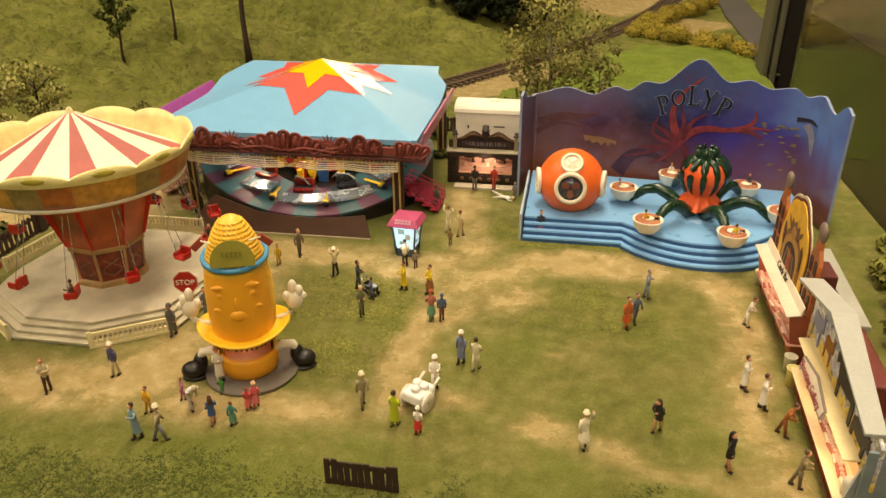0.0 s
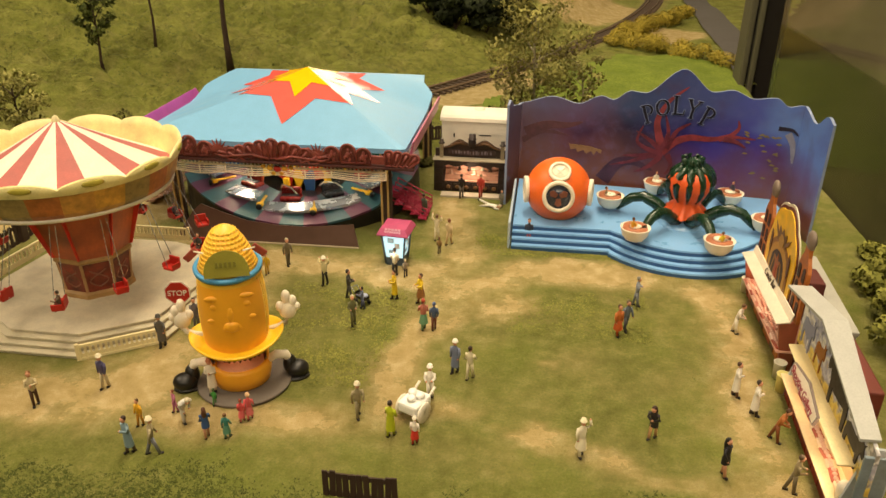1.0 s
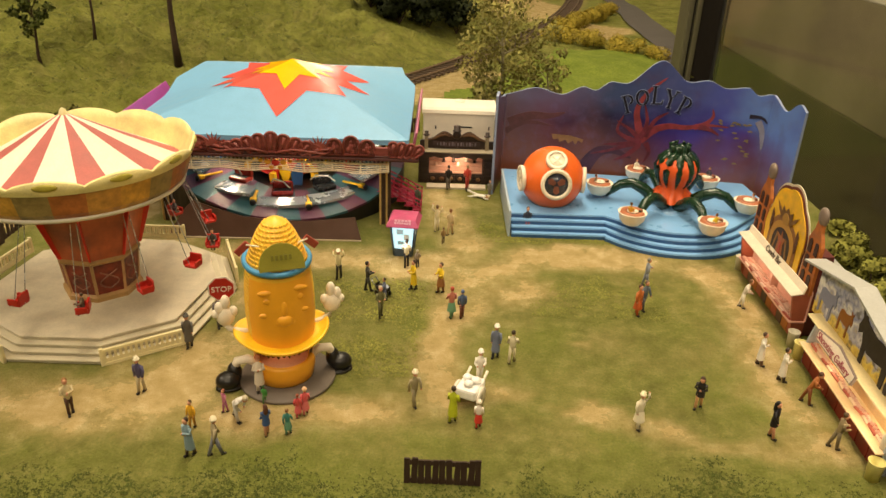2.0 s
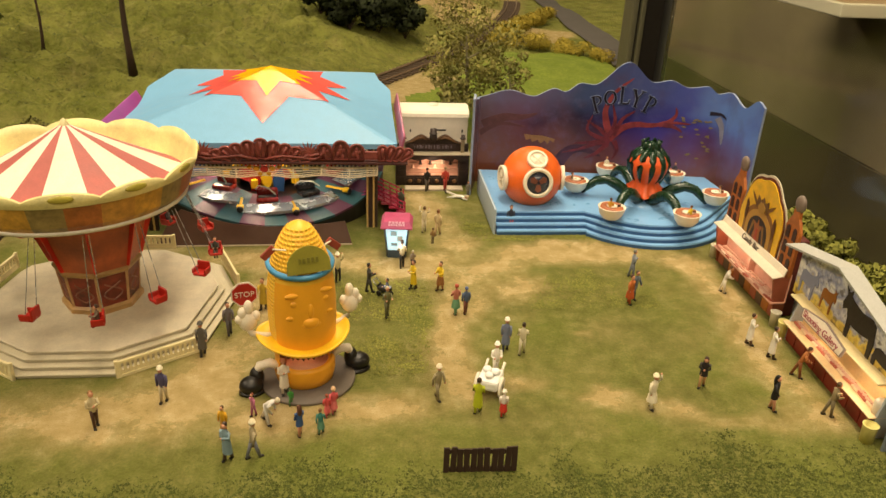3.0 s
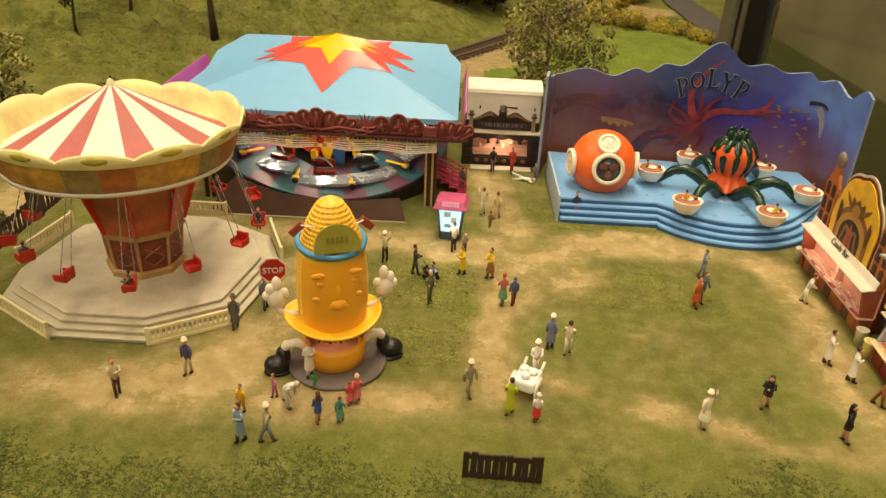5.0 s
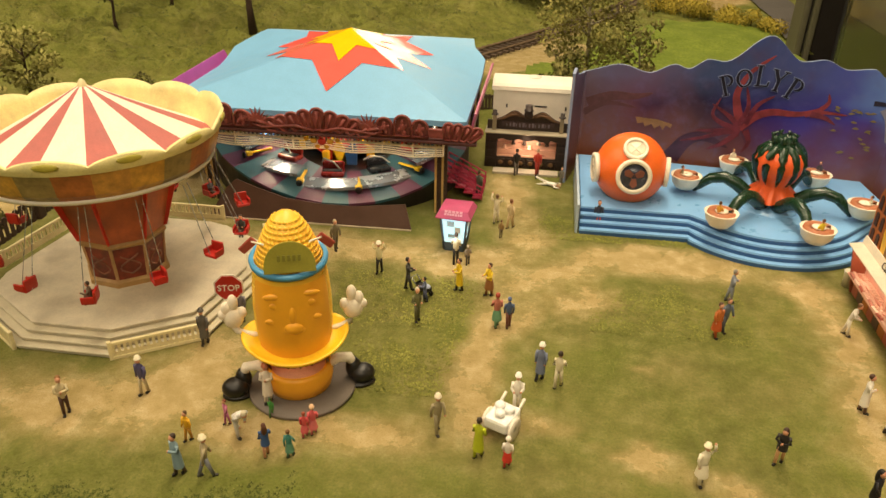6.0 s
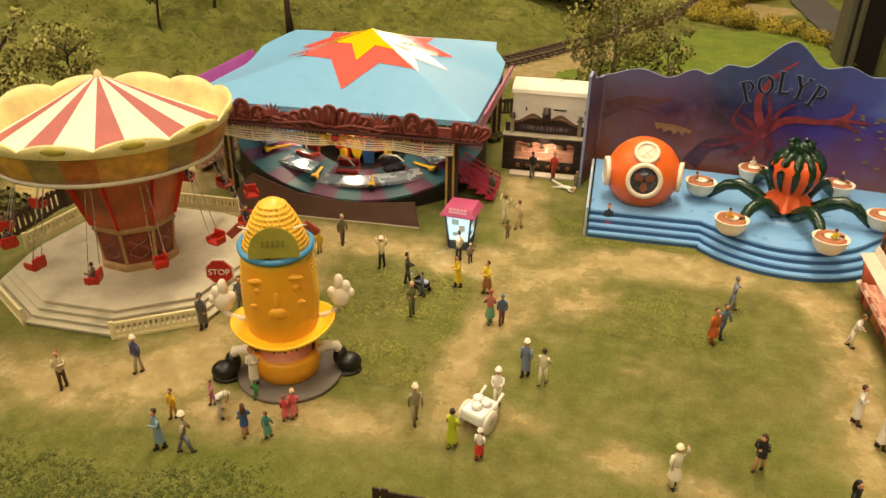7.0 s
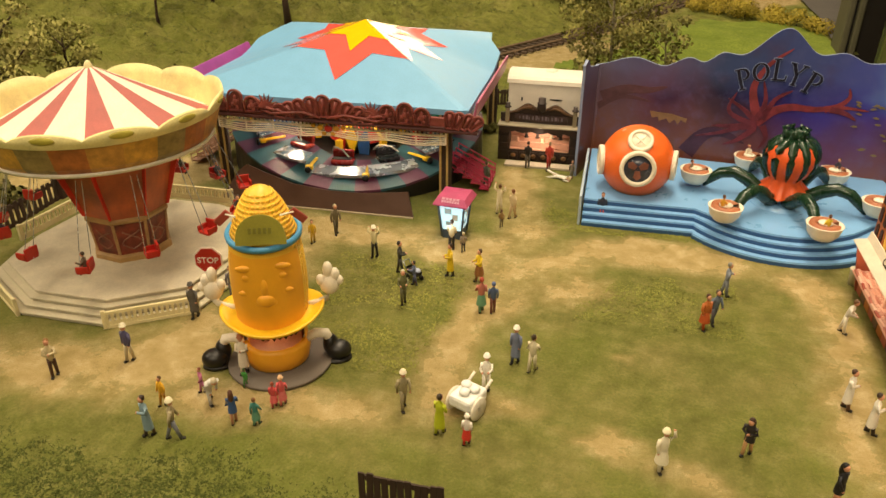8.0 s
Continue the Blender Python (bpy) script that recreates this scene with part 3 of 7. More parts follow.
def star(inner, outer):
    """A star of ten uneven points; how far it reaches at the angle a."""
    def reach(a):
        d = (math.degrees(a) + 87) % 360 - 87
        for (p, rp), (q, rq) in zip(TIPS, TIPS[1:]):
            if p <= d <= q:
                mid = (p + q) / 2
                low = inner * (1.12 - 0.14 * (q - p) / 48)
                tip, far = (p, outer * rp) if d < mid else (q, outer * rq)
                u, v = radians(abs(d - tip)), radians(abs(mid - tip))
                return far * low * math.sin(v) / (far * math.sin(u) + low * math.sin(v - u))
        return inner
    return reach


def roundabout():
    ride = thing("covered_roundabout", TX, TY, 0, 0, "fairground roundabout with sky-blue roof bearing a red and yellow star", "roundabout")
    roof_sheet(roof_ray, 0.0, "roof", SKY_BLUE, ride, hem=0.3)
    roof_sheet(star(3.5, 5.8), 0.035, "roof_star", CORAL, ride, steps=360)
    roof_sheet(star(1.75, 3.1), 0.07, "roof_star", SUN_YELLOW, ride, steps=360)
    # purple side boards standing above the eaves
    for side, x, turn in (("l", EAVE_L - 0.35, 0), ("r", EAVE_R + 0.3, 0)):
        bm = bmesh.new()
        tilt = pose(x, 0, 5.25, 0, 0, turn) @ pose(0, 0, 0, 0, -28 if side == "l" else 11, 0)
        box(bm, -0.07, 0.07, -7.4, 3.0, 0, 1.0, m=tilt, bevel=0.05)
        part("side_board", bm, PURPLE if side == "l" else paint("faded_pink_board", "b0607e", 0.4, 0.2), ride, "purple light board along the eave")
    # carved front
    front = EAVE_F - 0.25
    carve = paint("carved_red_plastic", "84403a", 0.45, 0.35, 200, 900, 0.5)
    # darker copy of the carving red, painting recess shade into the sunk fields
    dark = paint("carving_shadow_red", "65302c", 0.5, 0.25)
    bm = bmesh.new()
    box(bm, FRONT_L, FRONT_R, front - 0.1, front + 0.12, 4.85, 5.45, bevel=0.05)
    part("fascia", bm, carve, ride, "dark red carved fascia")
    bm = bmesh.new()
    box(bm, FRONT_L, FRONT_R, front - 0.26, front + 0.1, 4.68, 4.86, bevel=0.05)
    box(bm, FRONT_L, FRONT_R, front - 0.18, front + 0.1, 4.84, 4.98, bevel=0.05)
    part("cornice", bm, paint("dark_red_cornice", "4a2220", 0.5, 0.2), ride)

    def arch(x, z, r, h, lean, foot=1.0, relief=True):
        """A round-topped carved panel with a raised rim and a sunk field."""
        bm = bmesh.new()
        out = [(-r * foot, 0), (r * foot, 0)] + [(r * math.cos(a), h + r * math.sin(a)) for a in [math.pi * i / 12 for i in range(13)]]
        m = pose(x, front - 0.16, z, 0, lean, 0)
        plate(bm, [(0.85 * p, 0.05 + 0.88 * q) for p, q in out], 0.08, m @ pose(0, 0.0, 0), 1 if relief else 0)
        tube(bm, [m @ Vector((p, -0.03, q)) for p, q in out + out[:1]], 0.075, 6)
        if relief:
            for dx, dz, rr in ((0, 0.66, 0.13), (0.0, 0.42, 0.2), (0.22, 0.5, 0.1), (-0.2, 0.3, 0.12), (0.1, 0.16, 0.14)):
                ball(bm, (dx * r * 2, -0.04, (h + r) * dz), r * rr * 2, 0, (1, 0.5, 1.5), 1, m)
        else:
            tube(bm, [m @ Vector((0, -0.05, 0.1)), m @ Vector((0, -0.05, h + r * 0.6))], [0.05, 0.11], 6)
        part("carved_arch", bm, [carve, dark], ride)

    for k in range(-4, 5):
        arch(0.5 + k * 0.53, 5.05 - 0.02 * abs(k), 0.37, 0.78 - abs(k) * 0.09, k * 15, 0.55, False)
    for x, h in ((-5.6, 0.5), (-4.55, 0.72), (-3.6, 0.42), (4.05, 0.48), (5.0, 0.66), (5.9, 0.46)):
        arch(x, 5.02, 0.42, h, 0)
    for k in range(4):
        arch(7.35 + k * 0.36, 4.95, 0.27, 0.62, 4 + 13 * k, 0.5, False)
    # flat scrolls running out from the fan
    for s in (-1, 1):
        bm = bmesh.new()
        tube(bm, [(0.5 + s * x, front - 0.22, z) for x, z in ((0.2, 5.0), (1.2, 5.22), (2.2, 5.12), (3.0, 5.02), (3.5, 5.2), (3.2, 5.34), (2.7, 5.2))], 0.09, 6)
        part("carved_scroll", bm, carve, ride)
    for x in (-2.75, 3.2):
        bm = bmesh.new()
        pts = []
        for i in range(18):
            a, r = math.pi * i / 17, 0.78 if i % 2 else 0.36
            pts.append((r * math.cos(a), r * math.sin(a)))
        plate(bm, pts, 0.12, pose(x, front - 0.24, 5.3))
        part("carved_spray", bm, carve, ride)
    # lace valance under the front, in four bays
    bm = bmesh.new()
    x0, x1, bays, n = FRONT_L + 0.4, EAVE_R - 1.1, 4, 64
    yv = front + 0.2

    def sag(u):
        return 0.14 * math.sin(math.pi * (u * bays % 1.0)) ** 2
    for z, r, follow in ((4.66, 0.05, 0.0), (4.34, 0.036, 0.25), (4.22, 0.034, 0.5), (4.11, 0.034, 0.75), (4.0, 0.036, 0.9), (3.9, 0.045, 1.0)):
        tube(bm, [(x0 + (x1 - x0) * i / n, yv, z - follow * sag(i / n)) for i in range(n + 1)], r, 4)
    for i in range(56):
        x = x0 + (x1 - x0) * (i + 0.5) / 56
        lathe(bm, [(0.08, -0.03), (0.17, -0.03), (0.17, 0.03), (0.08, 0.03)], 8, m=pose(x, yv, 4.5 - 0.12 * sag((i + 0.5) / 56), 90))
    for k in range(bays * 2 + 1):
        x = x0 + (x1 - x0) * k / (bays * 2)
        tube(bm, [(x, yv, 4.66), (x, yv, 3.9 - sag(k / (bays * 2)))], 0.045, 4)
    part("valance", bm, IVORY, ride, "white pierced lace valance")
    bm = bmesh.new()
    for k, (dx, dz, r) in enumerate(((0, 0, 0.2), (0.45, 0.04, 0.16), (-0.45, 0.04, 0.16), (0.85, 0.12, 0.12), (-0.85, 0.12, 0.12), (0.25, -0.28, 0.12), (-0.25, -0.28, 0.12))):
        ball(bm, (dx + 0.6, yv - 0.1, 4.3 + dz), r, 1 if k == 0 else 0, (1.2, 0.4, 1))
    part("valance_crest", bm, [paint("gilt_crest", "c8962c", 0.35, 0.2), RED], ride, "gilt crest with a red boss")
    # posts of grouped gilt bars
    for x, y in ((-6.35, EAVE_F + 0.9), (EAVE_R - 1.4, EAVE_F + 1.3), (EAVE_L + 0.7, EAVE_B - 0.9), (EAVE_R - 0.9, EAVE_B - 0.9)):
        bm = bmesh.new()
        for k in range(4):
            box(bm, -0.34 + k * 0.19, -0.22 + k * 0.19, -0.12, 0.12, 0, 5.1, k % 2, bevel=0.02)
        box(bm, -0.3, 0.3, -0.05, 0.2, 0, 5.1, 1)
        at(part("post", bm, [paint("gilt_brown", "c2a162", 0.45, 0.2), DARK_WOOD], ride), x, y, 0)
    # undulating ring with radial stripes
    cx, cy, n = -0.3, 0.0, 34

    def wave(a):
        return 1.55 - 0.82 * math.cos(2 * (a + 1.22))
    for i in range(n):
        bm = bmesh.new()
        a0, a1 = 2 * math.pi * i / n, 2 * math.pi * (i + 1) / n
        vs = []
        for r, dz in ((4.2, 0.35), (8.0, 0.0), (8.0, -0.14)):
            vs.append([bm.verts.new((cx + r * math.cos(a), cy + r * math.sin(a), wave(a) + dz)) for a in (a0, a1)])
        bm.faces.new((vs[0][0], vs[1][0], vs[1][1], vs[0][1]))
        bm.faces.new((vs[1][0], vs[2][0], vs[2][1], vs[1][1]))
        part("track_segment", bm, PLUM if i % 2 else TEAL, ride)
    bm = bmesh.new()
    rows = [[bm.verts.new((cx + 7.93 * math.cos(a), cy + 7.93 * math.sin(a), z)) for z in (0.0, wave(a) - 0.1)] for a in [2 * math.pi * i / 72 for i in range(72)]]
    for a, b in zip(rows, rows[1:] + rows[:1]):
        bm.faces.new((a[0], b[0], b[1], a[1]))
    lathe(bm, [(0.01, 0.75), (4.4, 0.75)], 36, m=pose(cx, cy, 0.2))
    part("base", bm, BLACK, ride, "dark base under the striped ring")
    # brown skirt board in front, its top edge following the ring
    bm = bmesh.new()
    plate(bm, [(-5.7, 0), (5.6, 0), (5.2, 1.4), (4.2, 1.28), (2.4, 1.1), (0.6, 1.1), (-1.4, 1.3), (-3.0, 1.75), (-4.2, 2.15), (-4.7, 1.7)], 0.12, pose(0, -8.95, 0, -20, 0, 1))
    part("skirt_board", bm, paint("brown_sheen_card", "523b31", 0.36, 0.12), ride, "plain brown skirting board")
    bm = bmesh.new()
    box(bm, -5.7, 5.6, -0.12, 0.0, 0.0, 0.07, m=pose(0, -8.95, 0, 0, 0, 1), bevel=0.02)
    part("skirt_edge", bm, paint("dusty_edge", "a89a80", 0.6, 0.2), ride, "pale edging strip at the ground")
    # back wall and centre
    bm = bmesh.new()
    box(bm, EAVE_L + 1.2, EAVE_R - 3.2, EAVE_B - 1.7, EAVE_B - 1.5, 0, 5.2)
    part("back_panel", bm, paint("dark_painted_scenery", "3a2426", 0.6, 0.5, 60, 400), ride)
    bm = bmesh.new()
    lathe(bm, [(0.01, 4.9), (0.9, 4.6), (1.1, 3.0), (1.6, 1.8), (2.0, 1.3)], 20, m=pose(cx, cy, 0))
    part("centre_drum", bm, RED, ride)
    # ring of cars on silver plates, a yellow wheeled bar between each two
    cars = ("8c2420", "2a2c30", "9a2a24", "1f5d4c", "2d5f9a", "a43224")
    chrome = paint("pale_bar", "b8b2a0", 0.35, 0.1)
    for i in range(12):
        a = 30 * i - 83
        lift = wave(radians(a)) + 0.36

        def ring_m(r, turn=0.0):
            return pose((cx + r * math.cos(radians(a + turn))), (cy + r * math.sin(radians(a + turn))), 0, 0, 0, a + turn + 90)
        bm = bmesh.new()
        box(bm, -0.68, 0.68, -0.4, 0.45, 0.1, 0.42, bevel=0.14)
        box(bm, -0.64, 0.64, 0.2, 0.5, 0.36, 0.85, bevel=0.1)
        box(bm, -0.55, 0.55, -0.25, 0.16, 0.36, 0.48, 1, bevel=0.06)
        m = ring_m(5.15)
        car = at(part("ride_car", bm, [paint("car_paint", cars[i % 6], 0.25, 0.1), BLACK], ride, "small glossy ride car"), m.translation.x, m.translation.y, lift, a + 90)
        bm = bmesh.new()
        vs = []
        for k in range(7):
            t = radians(a - 14.4 + 4.8 * k)
            vs.append([bm.verts.new((r * math.cos(t), r * math.sin(t), z)) for r, z in ((5.7, 0.16), (6.75, 0.02), (6.78, -0.14))])
        for p, q in zip(vs, vs[1:]):
            bm.faces.new((p[0], q[0], q[1], p[1]))
            bm.faces.new((p[1], q[1], q[2], p[2]))
        at(part("floor_plate", bm, SILVER, ride, "shiny silver floor plate"), cx, cy, lift - 0.02)
        bm = bmesh.new()
        box(bm, -0.09, 0.09, -0.75, 0.75, 0.1, 0.22, bevel=0.04)
        box(bm, -0.2, 0.2, -0.85, -0.5, 0.02, 0.26, bevel=0.05)
        m = ring_m(6.15, 15)
        bar = at(part("wheeled_bar", bm, YELLOW, ride, "yellow bar on a black wheel"), m.translation.x, m.translation.y, wave(radians(a + 15)) + 0.3, a + 105 + (12 if i % 2 else -10))
        bm = bmesh.new()
        lathe(bm, [(0.01, -0.07), (0.17, -0.07), (0.2, 0), (0.17, 0.07), (0.01, 0.07)], 14)
        at(part("wheel", bm, BLACK, bar), 0.0, -0.95, 0.08, 0, 90)
        bm = bmesh.new()
        tube(bm, [(-0.7, 0.55, 0.7), (-0.5, 0.1, 1.1), (0.1, -0.3, 1.05), (0.5, -0.5, 0.7)], 0.05, 5)
        part("hand_bar", bm, chrome, car, "pale curved hand bar")
    # yellow arms on the centre drum
    for k in range(6):
        bm = bmesh.new()
        tube(bm, [(0.9, 0, 2.0), (1.8, 0, 2.3), (2.7, 0, 1.7)], 0.12, 6)
        box(bm, 2.5, 2.9, -0.2, 0.2, 1.2, 1.8, bevel=0.06)
        at(part("centre_arm", bm, YELLOW, ride, "yellow jointed arm"), cx, cy, 0, 60 * k - 100)
    # centre figurehead: red, blue and yellow fins
    for k, (mat_, a) in enumerate(((RED, -20), (YELLOW, 0), (DEEP_BLUE, 22))):
        bm = bmesh.new()
        plate(bm, [(-0.5, 0), (0.5, 0), (0.35, 1.1), (0, 1.9), (-0.35, 1.1)], 0.15, pose(math.sin(radians(a)) * 1.5, -2.6, 0.8, 0, a * 0.6, 0))
        part("fin", bm, mat_, ride)
    # red steps with rails at the sides
    for x, y, rz in ((EAVE_R - 1.3, -3.4, 90), (EAVE_L + 0.3, -3.2, -90)):
        plastic = paint("crimson_plastic", "a82244", 0.4, 0.12) if rz > 0 else paint("beige_pink_plastic", "b08a74", 0.45, 0.12)
        stair = at(part("stairs", stair_bm(), plastic, ride, "crimson steps with rails" if rz > 0 else "beige steps with rails"), x, y, 0, rz)
        for i in range(4):
            bm = bmesh.new()
            box(bm, -1.2, 1.2, -0.5 * i - 0.55, -0.5 * i, 1.1 - 0.3 * i, 1.2 - 0.3 * i, bevel=0.02)
            part("tread", bm, plastic, stair)
    # short bright ramp rails inside the corner post
    bm = bmesh.new()
    for k in range(4):
        tube(bm, [(-0.95, 0.34 * k, 0.35), (0.85, 0.34 * k, 1.25)], 0.06, 6)
    for x, z in ((-0.9, 0.38), (-0.3, 0.68), (0.3, 0.98), (0.85, 1.25)):
        tube(bm, [(x, 0, z), (x, 1.02, z)], 0.05, 6)
        tube(bm, [(x, 0, z), (x, 0, 0.0)], 0.05, 6)
    at(part("ramp_rails", bm, paint("magenta_plastic", "c0306e", 0.4, 0.1), ride, "magenta ramp rails"), 5.75, -4.3, 0.25, 8)


def stair_bm():
    bm = bmesh.new()
    for x in (-1.2, -0.4, 0.4, 1.2):
        for dz in (0.0, 0.28, 0.56):
            tube(bm, [(x, 0.2, 1.5 + dz), (x, -2.1, 0.35 + dz)], 0.045, 5)
        for k in range(6):
            tube(bm, [(x, 0.2 - 0.45 * k, 1.3 - 0.23 * k), (x, 0.2 - 0.45 * k, 2.08 - 0.23 * k)], 0.035, 5)
    return bm


roundabout()
for lx, ly in ((-17.8, 42.5), (-11.2, 42.0), (-14.5, 43.5)):
    point_lamp("ride_bulb", lx, ly, 4.0, 0.036, (1.0, 0.75, 0.5), 0.3)


# ---- octopus ride ----
WALL = [(-0.55, 45.6), (0.15, 48.4), (17.35, 46.0), (17.8, 42.2)]
STAGE_Z = 1.2


def along(s):
    """The place on the painted wall s centimetres from its open end, and its heading."""
    for a, b in zip(WALL, WALL[1:]):
        d = math.dist(a, b)
        if s <= d or b == WALL[-1]:
            k = s / d
            return a[0] + (b[0] - a[0]) * k, a[1] + (b[1] - a[1]) * k, math.degrees(math.atan2(b[1] - a[1], b[0] - a[0]))
        s -= d


S1 = math.dist(WALL[0], WALL[1])
S2 = S1 + math.dist(WALL[1], WALL[2])
S3 = S2 + math.dist(WALL[2], WALL[3])


CREST = [(0, 6.8), (0.4, 7.05), (1.1, 6.5), (2.6, 6.25), (5.0, 6.85), (6.6, 6.5), (8.1, 7.12), (8.8, 6.92), (9.9, 7.58), (10.7, 7.5), (13.0, 9.15),
         (14.9, 7.85), (16.0, 8.05), (17.3, 7.6), (18.6, 7.75), (19.4, 7.25), (20.1, 7.4), (22.0, 6.8), (23.4, 7.6), (24.2, 7.3)]


def crest(s):
    """Height of the wavy top edge along the wall."""
    for (s0, z0), (s1, z1) in zip(CREST, CREST[1:]):
        if s <= s1:
            return z0 + (z1 - z0) * smooth(s, s0, s1)
    return CREST[-1][1]


def mural():
    m, nt, b = nodes_of("underwater_mural")
    co = nt.nodes.new("ShaderNodeTexCoord").outputs["Object"]
    sep = nt.nodes.new("ShaderNodeSeparateXYZ")
    nt.links.new(co, sep.inputs[0])
    big, wav = noise_node(nt, 28, 3, 0.5, co), noise_node(nt, 150, 4, 0.6, co)

    def madd(sock, k, extra, off):
        a = nt.nodes.new("ShaderNodeMath")
        a.operation = "MULTIPLY_ADD"
        nt.links.new(sock, a.inputs[0])
        a.inputs[1].default_value, a.inputs[2].default_value = k, off
        b_ = nt.nodes.new("ShaderNodeMath")
        b_.operation = "MULTIPLY_ADD"
        nt.links.new(extra, b_.inputs[0])
        b_.inputs[1].default_value = 0.5
        nt.links.new(a.outputs[0], b_.inputs[2])
        return b_.outputs[0]

    across = ramp(nt, madd(sep.outputs["X"], 5.2, big.outputs[0], -0.2), [(0.05, srgb("64505e")), (0.26, srgb("54384e")), (0.4, srgb("18183e")), (0.58, srgb("2a2468")), (0.82, srgb("3e3698")), (1.0, srgb("6a8acc"))])
    # browner towards the foot: sand print with a warm glow painted in
    low = ramp(nt, madd(sep.outputs["Z"], 14.0, big.outputs[0], -0.15), [(0.25, grey(0.95)), (0.8, grey(0.0))])
    c = mix(nt, low, across, srgb("7c4a34"))
    haze = ramp(nt, madd(sep.outputs["Z"], 14.0, big.outputs[0], -0.15), [(0.8, grey(0.0)), (1.35, grey(0.3))])
    c = mix(nt, haze, c, srgb("5e7cb4"))
    c = mix(nt, ramp(nt, wav.outputs[0], [(0.5, grey(0.0)), (0.75, grey(0.25))]), c, srgb("6a6a9c"))
    rusty = noise_node(nt, 45, 3, 0.5, co)
    c = mix(nt, ramp(nt, rusty.outputs[0], [(0.55, grey(0.0)), (0.72, grey(0.35))]), c, srgb("54303a"))
    nt.links.new(c, b.inputs["Base Color"])
    b.inputs["Roughness"].default_value = 0.28
    return m


def serif_letter(ch, grow):
    """One capital with thick stems, thin hairlines and small serifs, drawn about its middle."""
    bm = bmesh.new()
    laid = []

    def bar(x0, z0, x1, z1, wide_):
        laid.append(1)
        d = Vector((x1 - x0, z1 - z0)).normalized()
        n, e = Vector((-d.y, d.x)) * (wide_ + grow) / 2, d * grow / 2
        a, b = Vector((x0, z0)) - e, Vector((x1, z1)) + e
        plate(bm, [tuple(a + n), tuple(b + n), tuple(b - n), tuple(a - n)], 0.03, pose(0, -0.003 * len(laid), 0))

    def ring(cx, cz, rx, rz, a0, a1, thin, thick):
        n = 20
        out, inn = [], []
        for i in range(n + 1):
            a = radians(a0 + (a1 - a0) * i / n)
            wd = thin + (thick - thin) * abs(math.cos(a)) + grow
            out.append((cx + (rx + wd / 2) * math.cos(a), cz + (rz + wd / 2) * math.sin(a)))
            inn.append((cx + (rx - wd / 2) * math.cos(a), cz + (rz - wd / 2) * math.sin(a)))
        for i in range(n):
            plate(bm, [out[i], out[i + 1], inn[i + 1], inn[i]], 0.03)
    if ch == "P":
        bar(-0.2, -0.68, -0.2, 0.68, 0.2)
        bar(-0.42, -0.68, 0.02, -0.68, 0.08)
        bar(-0.42, 0.66, 0.05, 0.66, 0.09)
        ring(0.02, 0.3, 0.32, 0.34, -100, 100, 0.07, 0.18)
    elif ch == "O":
        ring(0, 0, 0.42, 0.56, 0, 360, 0.07, 0.19)
    elif ch == "L":
        bar(-0.18, -0.68, -0.18, 0.68, 0.2)
        bar(-0.4, 0.68, 0.05, 0.68, 0.08)
        bar(-0.4, -0.66, 0.42, -0.66, 0.1)
        bar(0.4, -0.66, 0.46, -0.36, 0.09)
    elif ch == "Y":
        bar(0.0, -0.68, 0.0, 0.02, 0.2)
        bar(0.0, 0.0, -0.38, 0.66, 0.2)
        bar(0.0, 0.0, 0.36, 0.66, 0.09)
        for x, z in ((-0.38, 0.67), (0.36, 0.67), (0.0, -0.68)):
            bar(x - 0.18, z, x + 0.18, z, 0.08)
    return bm


